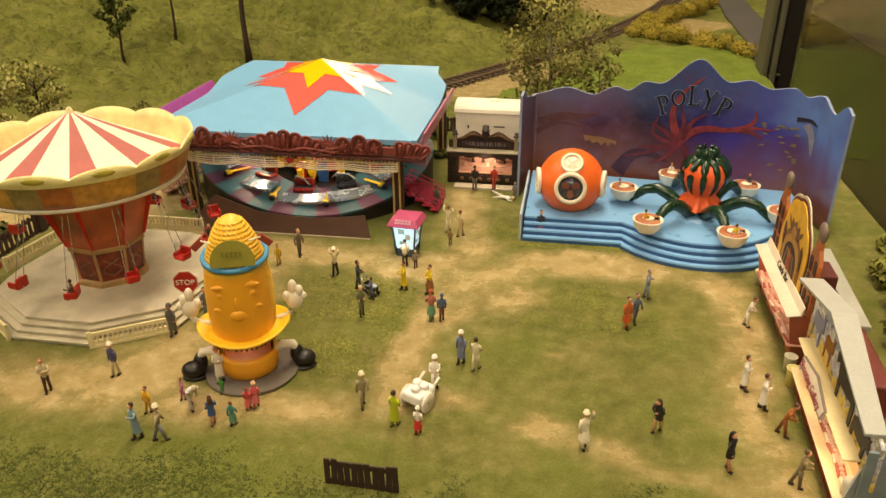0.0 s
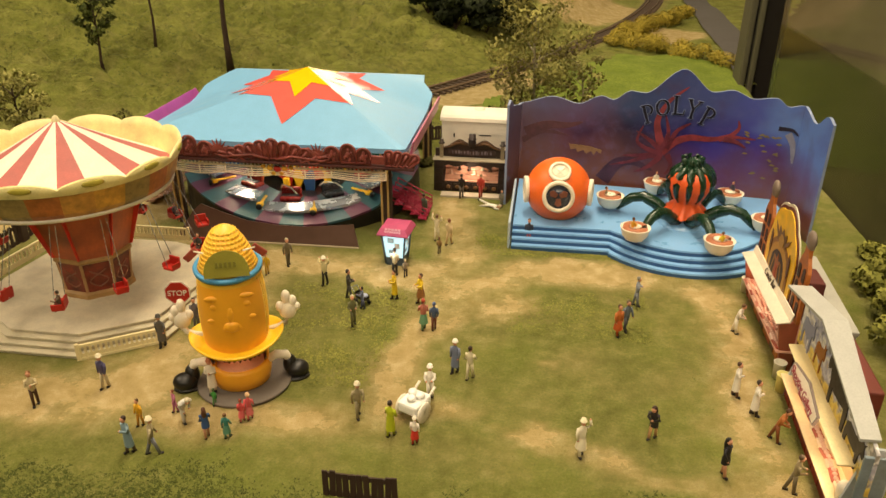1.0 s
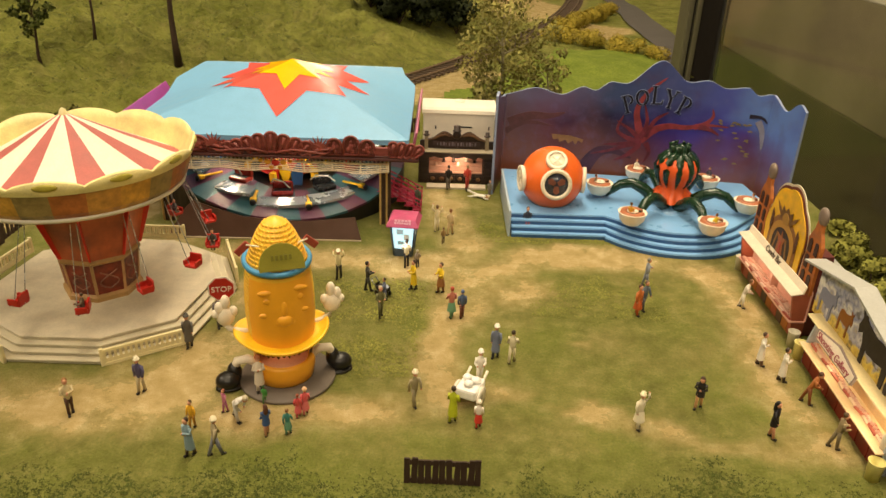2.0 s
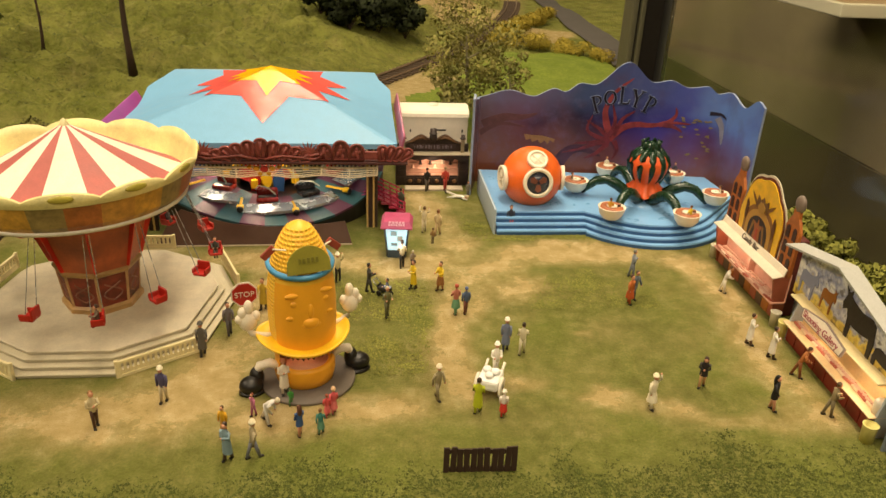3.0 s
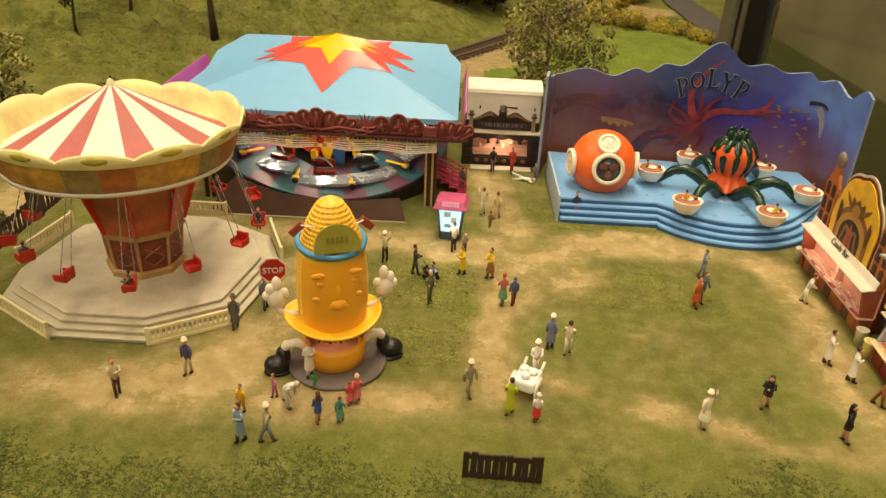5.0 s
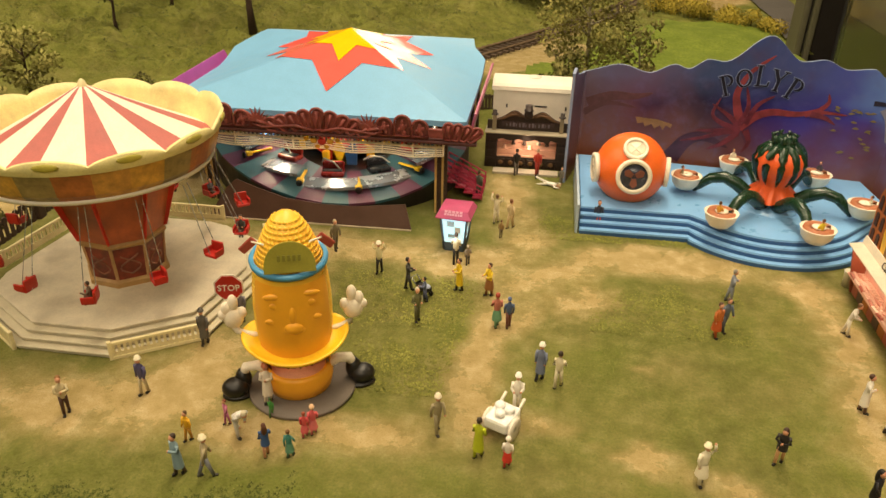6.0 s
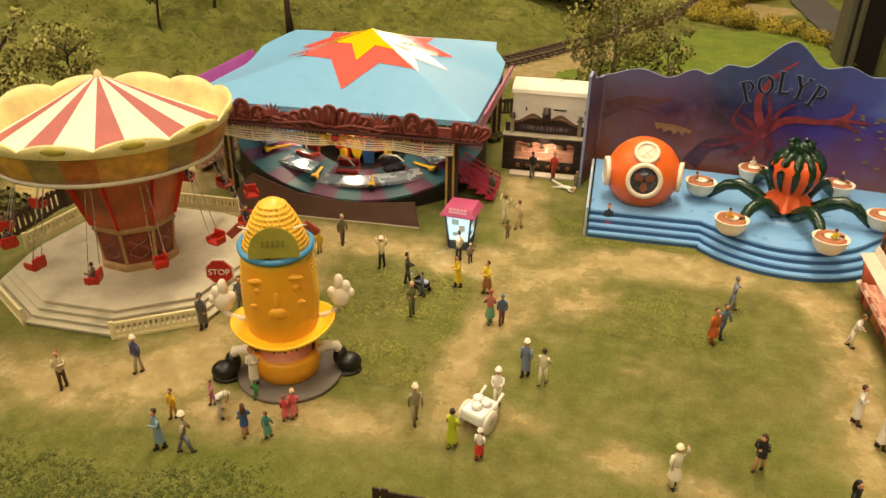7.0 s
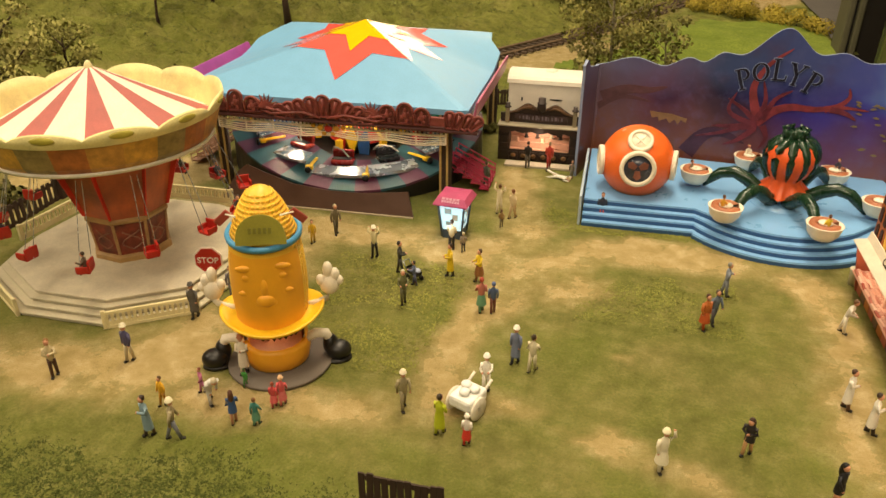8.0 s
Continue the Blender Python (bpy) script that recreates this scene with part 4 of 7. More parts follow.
def octopus_ride():
    ride = thing("octopus_ride", 0, 0, 0, 0, "octopus ride on a stepped blue stage before a painted sea wall", "fairground ride")
    # stage of stacked blue steps: a straight part and a round part
    for i in range(4):
        z0, z1, back = 0.3 * i, 0.3 * (i + 1), 0.32 * i
        out = [(0.2, 47.6), (0.2 , 38.75 + back), (5.9, 38.75 + back)]
        cx, cy, r = 10.3, 42.2, 5.75 - back
        for k in range(25):
            a = radians(-141 + k * (141 - 41) / 24)
            out.append((cx + r * math.cos(a), cy + r * math.sin(a)))
        out += [(16.9, 42.2), (16.6, 46.2)]
        bm = bmesh.new()
        lo = [bm.verts.new((x, y, z0)) for x, y in out]
        mid = [bm.verts.new((x, y, z1 - 0.1)) for x, y in out]
        nx = [bm.verts.new((x + (cx - x) * 0.012, y + (cy - y) * 0.012, z1 - 0.1)) for x, y in out]
        hi = [bm.verts.new((x + (cx - x) * 0.004, y + (cy - y) * 0.004, z1)) for x, y in out]
        n = len(out)
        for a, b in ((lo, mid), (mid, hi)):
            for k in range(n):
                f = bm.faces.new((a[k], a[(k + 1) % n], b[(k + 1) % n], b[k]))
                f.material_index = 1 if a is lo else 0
        for v in nx:
            bm.verts.remove(v)
        bm.faces.new(hi)
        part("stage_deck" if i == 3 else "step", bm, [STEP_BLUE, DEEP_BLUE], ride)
    bm = bmesh.new()
    box(bm, -0.02, 0.12, 38.8, 46.2, 0, 1.7, bevel=0.04)
    part("side_board", bm, paint("pale_blue_board", "a9b9c8", 0.4, 0.06), ride)
    # wall
    art = mural()
    n = 120
    bm = bmesh.new()
    rows = []
    for i in range(n + 1):
        s = S3 * i / n
        x, y, h = along(s)
        nx, ny = -math.sin(radians(h)), math.cos(radians(h))
        z = crest(s)
        rows.append([bm.verts.new(p) for p in ((x, y, 0), (x, y, z), (x + nx * 0.16, y + ny * 0.16, z), (x + nx * 0.16, y + ny * 0.16, 0))])
    for a, b in zip(rows, rows[1:]):
        for k in range(3):
            f = bm.faces.new((a[k], a[k + 1], b[k + 1], b[k]))
            f.material_index = 0 if k == 0 else 1
    for r in (rows[0], rows[-1]):
        bm.faces.new(r).material_index = 1
    wall = part("sea_wall", bm, [art, paint("pale_card_edge", "8794b4", 0.5, 0.05)], ride, "wavy-topped wall painted with a violet sea")

    def on_wall(s, z, lift=0.05):
        x, y, h = along(s)
        return pose(x + math.sin(radians(h)) * lift, y - math.cos(radians(h)) * lift, z, 0, 0, h)

    # painted motifs, thin on the wall
    red = paint("coral_red_print", "6a2836", 0.45, 0.5, 160)
    rust = paint("rust_print", "5a3a40", 0.5, 0.3, 200)

    def stroke(pts, wide_, lift, mat_, name):
        """A tapering brush stroke through points given along the wall and up."""
        line = []
        for j in range(len(pts) - 1):
            p0, p1, p2, p3 = (Vector(pts[max(0, min(len(pts) - 1, j + d))]) for d in (-1, 0, 1, 2))
            for q in range(5):
                t = q / 5
                line.append(0.5 * (2 * p1 + (p2 - p0) * t + (2 * p0 - 5 * p1 + 4 * p2 - p3) * t * t + (3 * p1 - p0 - 3 * p2 + p3) * t ** 3))
        line.append(Vector(pts[-1]))
        up_, down_ = [], []
        for j, p in enumerate(line):
            d = line[min(j + 1, len(line) - 1)] - line[max(j - 1, 0)]
            a = math.atan2(d.y, d.x)
            wd = wide_ * (1 - j / (len(line) - 1)) ** 0.7 + 0.02
            up_.append((p.x - 12.4 - math.sin(a) * wd, p.y + math.cos(a) * wd))
            down_.append((p.x - 12.4 + math.sin(a) * wd, p.y - math.cos(a) * wd))
        bm = bmesh.new()
        for j in range(len(line) - 1):
            bm.faces.new([bm.verts.new((q[0], 0, q[1])) for q in (up_[j], up_[j + 1], down_[j + 1], down_[j])])
        bmesh.ops.remove_doubles(bm, verts=bm.verts, dist=0.001)
        out = bmesh.ops.extrude_face_region(bm, geom=bm.faces[:])
        for v in out["geom"]:
            if isinstance(v, bmesh.types.BMVert):
                v.co.y += 0.02
        ob = part(name, bm, mat_, wall)
        ob.matrix_basis = scale_cm(on_wall(12.4, 0.0, lift))

    pale_red = paint("pale_coral_print", "84343a", 0.45, 0.4, 160)
    dusk = paint("dusky_violet_print", "46283e", 0.5, 0.4, 120)
    corals = (((12.2, 3.7), (13.0, 4.5), (13.9, 4.85), (15.1, 4.85), (16.4, 5.1), (17.8, 5.05)), ((15.6, 4.9), (16.3, 5.2), (16.7, 5.7), (16.6, 6.2)),
              ((15.9, 4.95), (16.7, 4.8), (17.3, 4.45)), ((12.3, 3.9), (11.9, 4.9), (11.75, 5.9), (12.3, 7.1), (13.4, 8.1)), ((12.2, 3.9), (12.5, 5.0), (12.2, 6.2)),
              ((12.2, 3.8), (11.5, 4.4), (10.5, 5.0)), ((12.2, 3.6), (11.2, 3.9), (10.6, 4.4), (10.9, 5.4)), ((12.3, 3.4), (11.6, 3.4), (10.3, 2.9), (9.0, 2.55)),
              ((12.3, 3.6), (11.0, 3.4), (9.8, 3.3)), ((12.5, 4.0), (13.0, 5.2), (13.8, 5.8)), ((12.6, 3.6), (12.9, 2.9), (12.6, 2.2)), ((12.2, 3.4), (11.4, 2.6), (10.6, 2.2)))
    for k, pts in enumerate(corals):
        stroke(pts, 0.26 if k in (0, 3) else 0.17, 0.04 + 0.003 * k, pale_red if k in (0, 1, 3) else red, "coral_arm")
    for k, pts in enumerate((((3.2, 4.3), (4.6, 4.9), (6.0, 5.0), (7.0, 5.3)), ((3.0, 3.7), (4.4, 4.45), (6.2, 4.3)), ((8.6, 1.4), (9.4, 2.6), (10.4, 2.9), (11.8, 2.4)))):
        stroke(pts, (0.36, 0.2, 0.5)[k], 0.02 + 0.002 * k, rust if k < 2 else dusk, "painted_shade")
    # jagged ochre wreck, and a swordfish with a pale belly
    bm = bmesh.new()
    plate(bm, [(-1.1, 0.25), (0.2, 0.2), (1.1, 0.0), (1.05, -0.25), (0.75, -0.1), (0.6, -0.42), (0.4, -0.12), (0.1, -0.38), (-0.1, -0.1), (-0.5, -0.3), (-0.6, -0.05), (-0.95, -0.15)], 0.02)
    ob = part("painted_wreck", bm, paint("ochre_print", "8e6a46", 0.5, 0.3), wall)
    ob.matrix_basis = scale_cm(on_wall(7.3, 3.5))
    stroke(((19.0, 5.9), (19.8, 5.85), (20.2, 5.5)), 0.12, 0.06, paint("dark_fin_print", "2a2436", 0.5, 0.2), "painted_fish")
    stroke(((19.6, 5.6), (19.95, 5.0), (20.1, 4.2), (20.15, 3.7)), 0.2, 0.05, paint("pale_fish_print", "8e8c9c", 0.5, 0.3), "painted_fish")
    bm = bmesh.new()
    plate(bm, [(-0.16, 0), (0, 0.07), (0.16, 0.02), (0.2, -0.05), (0, -0.06)], 0.02)
    fish_mesh = None
    ochre = paint("small_fish_print", "8a7a4c", 0.5, 0.2)
    for k in range(22):
        s, z = 16.4 + 3.3 * random.random(), 2.6 + 3.0 * random.random()
        if fish_mesh is None:
            ob = fish_mesh = part("painted_small_fish", bm, ochre, wall)
        else:
            ob = new("painted_small_fish", fish_mesh.data)
            ob.parent = wall
        ob.matrix_basis = scale_cm(on_wall(s, z, 0.07)) @ pose(0, 0, 0, 0, random.uniform(-25, 25), 0)
    ink = paint("dark_letter_print", "14142a", 0.4, 0.1)
    halo = paint("pale_letter_edge", "8c9ac0", 0.4, 0.1)
    places = ((11.1, 6.2, -20), (11.95, 6.68, -9), (12.88, 6.9, -2), (13.8, 6.7, 10), (14.72, 6.3, 20))
    for ch, (sx, sz, turn) in zip("POLYP", places):
        for size, lift, mat_ in ((0.07, 0.075, halo), (0.0, 0.1, ink)):
            ob = part("letter", serif_letter(ch, size), mat_, wall)
            ob.matrix_basis = scale_cm(on_wall(sx, sz, lift)) @ pose(0, 0, 0, 0, turn, 0) @ Matrix.Scale(0.86, 4)
    # diving helmet
    hx, hy, hz, hr = 2.79, 41.85, 2.76, 1.95
    helmet = at(new("diving_helmet"), hx, hy, hz)
    helmet.parent = ride
    bm = bmesh.new()
    lathe(bm, [(0.01, -1.57)] + [(hr * math.sin(radians(t)), -hr * math.cos(radians(t))) for t in range(36, 180, 8)] + [(0.01, hr)], 40)
    part("shell", bm, ORANGE, helmet, "orange spherical shell")
    glass = paint("porthole_print", "3a3e4e", 0.2, 0.5, 300)
    for rx, rz, r, mat_ in ((82, 0, 0.72, glass), (38, 0, 0.5, IVORY), (90, 82, 0.62, IVORY), (90, -82, 0.62, IVORY)):
        bm = bmesh.new()
        lathe(bm, [(r * 1.0, -0.1), (r * 1.3, -0.12), (r * 1.32, 0.1), (r * 1.0, 0.14), (r * 0.98, 0.0)], 28)
        pm = pose(0, 0, 0, 0, 0, rz) @ pose(0, 0, 0, rx, 0, 0) @ pose(0, 0, hr * CM)
        ob = part("porthole_ring", bm, IVORY, helmet, "ivory ring")
        ob.matrix_basis = pm
        bm = bmesh.new()
        lathe(bm, [(0.01, 0.05), (r, 0.05), (r, -0.1)], 28)
        if mat_ is IVORY:
            box(bm, -r * 0.8, r * 0.8, -0.03, 0.03, 0.04, 0.1, m=pose(0, 0, 0, 0, 0, 45))
            box(bm, -r * 0.8, r * 0.8, -0.03, 0.03, 0.04, 0.1, m=pose(0, 0, 0, 0, 0, -45))
        else:
            for k in (0, 120, 240):
                plate(bm, [(-0.12, 0.1), (0.12, 0.1), (0.2, 0.45), (0, 0.6), (-0.2, 0.45)], 0.04, pose(0, 0, 0.1, 90, 0, k) @ pose(0, 0, 0), 1)
        ob = part("porthole", bm, [mat_, paint("porthole_blades", "7c4a3c", 0.4, 0.3)], helmet)
        ob.matrix_basis = pm
    # octopus body: green crown over orange gourd body
    ox, oy = 10.35, 41.5
    body = at(new("octopus"), ox, oy, STAGE_Z)
    body.parent = ride
    bm = bmesh.new()
    lathe(bm, [(1.5, 0), (1.45, 0.1), (0.8, 0.16), (0.7, 0.75)], 28)
    part("turntable", bm, STEP_BLUE, body)
    bm = bmesh.new()
    prof = [(1.25, 0.62), (1.08, 0.9), (0.82, 1.3), (0.8, 1.5), (1.02, 1.8), (1.22, 2.3), (1.22, 2.8), (1.0, 3.25), (0.5, 3.5), (0.01, 3.55)]
    vs = lathe(bm, prof, 40)
    for v in vs:
        a = math.atan2(v.co.y, v.co.x)
        k = 1 + (0.16 * math.cos(a * 10) if v.co.z < 1.2 else 0.03 * math.cos(a * 10))
        v.co.x, v.co.y = v.co.x * k, v.co.y * k
    part("octopus_body", bm, paint("orange_red_plastic", "e6602c", 0.35, 0.15), body, "orange ribbed body with flared skirt")
    for k in range(10):
        a = radians(36 * k + 9)
        bm = bmesh.new()
        pts, rad = [], []
        for z, r, t in ((1.5, 0.84, 0.04), (1.8, 1.02, 0.14), (2.2, 1.18, 0.22), (2.65, 1.22, 0.28), (3.05, 1.06, 0.32), (3.35, 0.72, 0.36), (3.55, 0.36, 0.36)):
            pts.append((r * math.cos(a), r * math.sin(a), z))
            rad.append(t * 0.74)
        tube(bm, pts, rad, 10)
        part("leaf", bm, GREEN, body)
    bm = bmesh.new()
    lathe(bm, [(0.5, 3.35), (0.52, 3.7), (0.4, 3.9), (0.01, 4.0)], 20)
    for q in range(7):
        t = radians(51 * q)
        tube(bm, [(0.3 * math.cos(t), 0.3 * math.sin(t), 3.6), (0.52 * math.cos(t), 0.52 * math.sin(t), 3.85), (0.6 * math.cos(t), 0.6 * math.sin(t), 4.05), (0.38 * math.cos(t), 0.38 * math.sin(t), 4.2)], [0.2, 0.18, 0.14, 0.06], 8)
    ball(bm, (0.75, 1.05, 2.35), 1.0, 0, (1, 1, 1.12), 3)
    ball(bm, (0.35, 0.5, 3.6), 0.5, 0, (1, 1, 0.85), 3)
    part("crown", bm, GREEN, body, "glossy dark green crown")
    for k in range(6):
        a = radians(60 * k - 75)
        ca, sa = math.cos(a), math.sin(a)
        bm = bmesh.new()
        pts = [(r * ca, r * sa, z) for r, z in ((0.4, 0.28), (1.1, 0.5), (1.8, 1.0), (2.5, 1.28), (3.2, 1.1), (3.75, 0.6), (4.05, 0.3))]
        tube(bm, pts, [0.34, 0.36, 0.36, 0.33, 0.29, 0.24, 0.18], 12)
        arm = part("arm", bm, GREEN, body, "curved dark green tentacle arm")
        bm = bmesh.new()
        lathe(bm, [(0.01, -0.42), (0.5, -0.38), (0.72, -0.1), (0.82, 0.3), (0.86, 0.36), (0.78, 0.36), (0.7, 0.1), (0.01, 0.05)], 28)
        cup = at(part("gondola", bm, IVORY, body, "round ivory gondola with orange seats"), 4.5 * ca, 4.5 * sa, 0.6 + 0.1 * math.sin(k * 2))
        bm = bmesh.new()
        lathe(bm, [(0.3, 0.2), (0.35, 0.38), (0.68, 0.42), (0.72, 0.2)], 24, a0=20, a1=340)
        part("seat", bm, paint("worn_orange_seat", "ab6a46", 0.5, 0.2), cup)
        bm = bmesh.new()
        lathe(bm, [(0.01, 0.47), (0.32, 0.44), (0.33, 0.38), (0.05, 0.36), (0.05, 0.05)], 16)
        part("wheel_table", bm, IVORY, cup)


def scale_cm(m):
    loc, rot, _ = m.decompose()
    return Matrix.LocRotScale(loc * CM, rot, None)


octopus_ride()


# ---- corn-cob snack kiosk ----
def kernel_cob():
    m, nt, b = nodes_of("corn_yellow_plastic")
    n = noise_node(nt, 60, 3)
    c = ramp(nt, n.outputs[0], [(0.3, srgb("ecb632")), (0.7, srgb("f2c848"))])
    nt.links.new(c, b.inputs["Base Color"])
    b.inputs["Roughness"].default_value = 0.42
    b.inputs["Subsurface Weight"].default_value = 0.15
    b.inputs["Subsurface Radius"].default_value = (0.01, 0.005, 0.001)
    return m


def corn_kiosk():
    kiosk = thing("corn_kiosk", -10.55, 24.05, 0, 19, "yellow corn-cob shaped snack kiosk with peaked cap and open counter", "kiosk")
    cob = kernel_cob()
    amber = paint("amber_plastic", "efa828", 0.4, 0.05, relief=0.0, dirt=0.03)
    bm = bmesh.new()
    lathe(bm, [(0.01, 0.0), (1.97, 0.0), (2.02, 0.08), (1.97, 0.16), (0.01, 0.16)], 48, m=pose(0.1, -0.1, 0))
    part("base_plate", bm, paint("dark_grey_base", "6a6056", 0.6, 0.1), kiosk, "flat dark grey base plate")
    bm = bmesh.new()
    lathe(bm, [(1.1, 0.16), (1.2, 0.22), (1.28, 0.6), (1.29, 0.98), (1.24, 1.12), (1.12, 1.16), (1.02, 1.06), (0.98, 0.8)], 40, a0=175, a1=365)
    lathe(bm, [(1.1, 0.16), (1.2, 0.6), (1.22, 1.1), (1.24, 2.2)], 40, a0=-22, a1=202)
    part("counter_drum", bm, amber, kiosk, "amber rounded counter below the opening")
    bm = bmesh.new()
    lathe(bm, [(0.01, 0.95), (1.08, 0.95)], 32)
    part("counter_top", bm, paint("pale_salmon_counter", "c99484", 0.55, 0.1), kiosk)
    bm = bmesh.new()
    lathe(bm, [(1.08, 0.8), (1.08, 2.2)], 32, a0=-20, a1=200)
    part("inner_wall", bm, MAROON, kiosk)
    # broad round brim, lifted a little at the sides
    bm = bmesh.new()
    vs = lathe(bm, [(1.1, 2.0), (1.5, 1.98), (1.85, 2.1), (1.95, 2.2), (1.92, 2.27), (1.8, 2.24), (1.5, 2.16), (1.25, 2.3)], 64)
    for v in vs:
        v.co.z += 0.28 * (abs(v.co.x) / 1.9) ** 2
        v.co.y *= 0.85 if v.co.y > 0 else 0.94
    part("brim", bm, YELLOW, kiosk, "wide yellow brim above the opening")
    # ragged dark teeth hanging under the brim
    bm = bmesh.new()
    lathe(bm, [(1.16, 1.8), (1.16, 2.05)], 30, a0=198, a1=342)
    for k in range(14):
        a = radians(202 + 10.4 * k)
        d = 0.1 if k % 2 else 0.05
        lathe(bm, [(0.12, 0.0), (0.1, -0.1), (0.01, -0.16 - d)], 6, m=pose(1.17 * math.cos(a), 1.17 * math.sin(a), 1.86))
    part("scalloped_edge", bm, paint("dark_red_scallop", "4e1c10", 0.45, 0.15), kiosk, "dark red jagged edge under the brim")
    prof = [(1.24, 1.95), (1.3, 2.4), (1.36, 3.2), (1.36, 3.9), (1.32, 4.6), (1.24, 5.2), (1.13, 5.7), (0.96, 6.2), (0.74, 6.7), (0.5, 7.08), (0.26, 7.3), (0.01, 7.38)]
    bm = bmesh.new()
    lathe(bm, prof, 40)
    part("cob_core", bm, cob, kiosk)
    bm = bmesh.new()
    lathe(bm, [(1.28, 1.98), (1.36, 2.4), (1.41, 3.2), (1.41, 3.9), (1.37, 4.6), (1.3, 5.15)], 28, a0=206, a1=334)
    part("front_relief", bm, amber, kiosk, "smooth amber relief panel")
    for x, z, sx, sz, r in ((0.0, 3.5, 1.0, 0.8, 0.34), (-0.2, 3.4, 1.0, 0.8, 0.2), (0.22, 3.42, 1.0, 0.8, 0.2), (0.0, 4.0, 0.62, 1.7, 0.24), (-0.66, 3.72, 1.4, 0.55, 0.22), (0.68, 3.8, 1.4, 0.55, 0.22),
                            (-0.6, 4.72, 1.5, 0.5, 0.25), (0.6, 4.8, 1.5, 0.5, 0.25), (-0.55, 4.35, 1.2, 0.75, 0.19), (0.58, 4.42, 1.2, 0.75, 0.19)):
        y = -math.sqrt(max(1.39 ** 2 - x * x, 0.01))
        bm = bmesh.new()
        ball(bm, (x, y + 0.07, z), r, 0, (sx, 0.6 if abs(x) < 0.3 else 0.42, sz), 3)
        part("relief_bump", bm, amber, kiosk)

    def radius(z):
        for (r0, z0), (r1, z1) in zip(prof, prof[1:]):
            if z0 <= z <= z1:
                return r0 + (r1 - r0) * (z - z0) / (z1 - z0)
        return 0.1
    bm = bmesh.new()
    z = 2.3
    while z < 7.25:
        r = radius(z)
        n = max(5, int(r * 2 * math.pi / 0.18))
        for k in range(n):
            a = 2 * math.pi * k / n
            deg = math.degrees(a) % 360
            if z < 5.3 and 206 < deg < 334:
                continue
            vs = bmesh.ops.create_icosphere(bm, subdivisions=1, radius=0.1)["verts"]
            tilt = pose(0, 0, 0, 0, 0, deg)
            for v in vs:
                v.co = tilt @ Vector((v.co.x * 0.42, v.co.y * 1.0, v.co.z * 0.88)) + Vector((r * math.cos(a), r * math.sin(a), z))
            for f in {f for v in vs for f in v.link_faces}:
                f.smooth = True
        z += 0.16
    tagged(part("kernel_coat", bm, cob, kiosk, "rows of small rounded yellow kernels"), kind="stuff")
    bm = bmesh.new()
    vs = lathe(bm, [(1.25, 5.38), (1.35, 5.38), (1.37, 5.5), (1.32, 5.58), (1.2, 5.56)], 48)
    for v in vs:
        v.co.z += 0.12 + 0.14 * v.co.y / 1.4
    part("cap_band", bm, paint("band_blue", "4d97c8", 0.4, 0.06), kiosk, "blue cap band")
    bm = bmesh.new()
    out = [(0.86 * math.cos(a), 1.22 * math.sin(a) ** 0.75) for a in [math.pi * i / 24 for i in range(25)]]
    plate(bm, [(p, q * 0.86) for p, q in out], 0.12, pose(0.05, -1.3, 5.68, -16, 0, 0))
    part("cap_shield", bm, paint("olive_shield", "8b8428", 0.5, 0.12), kiosk, "upright olive cap shield")
    bm = bmesh.new()
    for k in range(5):
        box(bm, -0.4 + 0.17 * k, -0.3 + 0.17 * k, -0.02, 0.02, 0.4, 0.6, m=pose(0.05, -1.31, 5.68, -16, 0, 0))
    part("shield_bars", bm, paint("dark_olive_print", "726e20", 0.5, 0.1), kiosk)
    tab_red = paint("brick_red_plastic", "a04636", 0.45, 0.1)
    for sx in (-1, 1):
        bm = bmesh.new()
        box(bm, -0.32, 0.32, -0.06, 0.06, -0.15, 0.15, m=pose(sx * 1.3, -0.3, 6.3, 0, sx * 42, 0), bevel=0.04)
        part("side_tab", bm, tab_red, kiosk, "red tab at the cap's side")
        bm = bmesh.new()
        tube(bm, [(sx * 0.75, -0.95, 6.62), (sx * 1.15, -0.45, 6.5)], 0.035, 6)
        part("tab_cord", bm, IVORY, kiosk, "pale cord to the tab")
        bm = bmesh.new()
        tube(bm, [(sx * 1.2, 0.1, 2.36), (sx * 1.7, 0.2, 2.42), (sx * 2.05, 0.3, 2.5), (sx * 2.16, 0.33, 2.75)], [0.1, 0.1, 0.12, 0.15], 10)
        ball(bm, (sx * 2.16, 0.33, 3.1), 0.42, 0, (0.9, 0.62, 1.1), 3)
        ball(bm, (sx * 2.12, 0.3, 3.72), 0.2, 0, (0.95, 0.85, 1.7), 3)
        ball(bm, (sx * 2.38, 0.3, 3.5), 0.19, 0, (0.95, 0.85, 1.5), 3)
        ball(bm, (sx * 2.52, 0.3, 3.25), 0.17, 0, (1.0, 0.85, 1.2), 3)
        ball(bm, (sx * 1.84, 0.28, 3.3), 0.17, 0, (1.0, 0.9, 1.4), 3)
        part("glove", bm, IVORY, kiosk, "raised ivory glove")
        bm = bmesh.new()
        tube(bm, [(sx * 1.1, -0.2, 1.0), (sx * 1.5, -0.15, 1.22), (sx * 1.9, -0.05, 1.12), (sx * 2.05, -0.02, 0.75)], [0.17, 0.19, 0.19, 0.18], 12)
        part("leg", bm, IVORY, kiosk)
        bm = bmesh.new()
        ball(bm, (sx * 2.05, -0.02, 0.58), 0.36, 0, (0.85, 0.9, 1.3), 3)
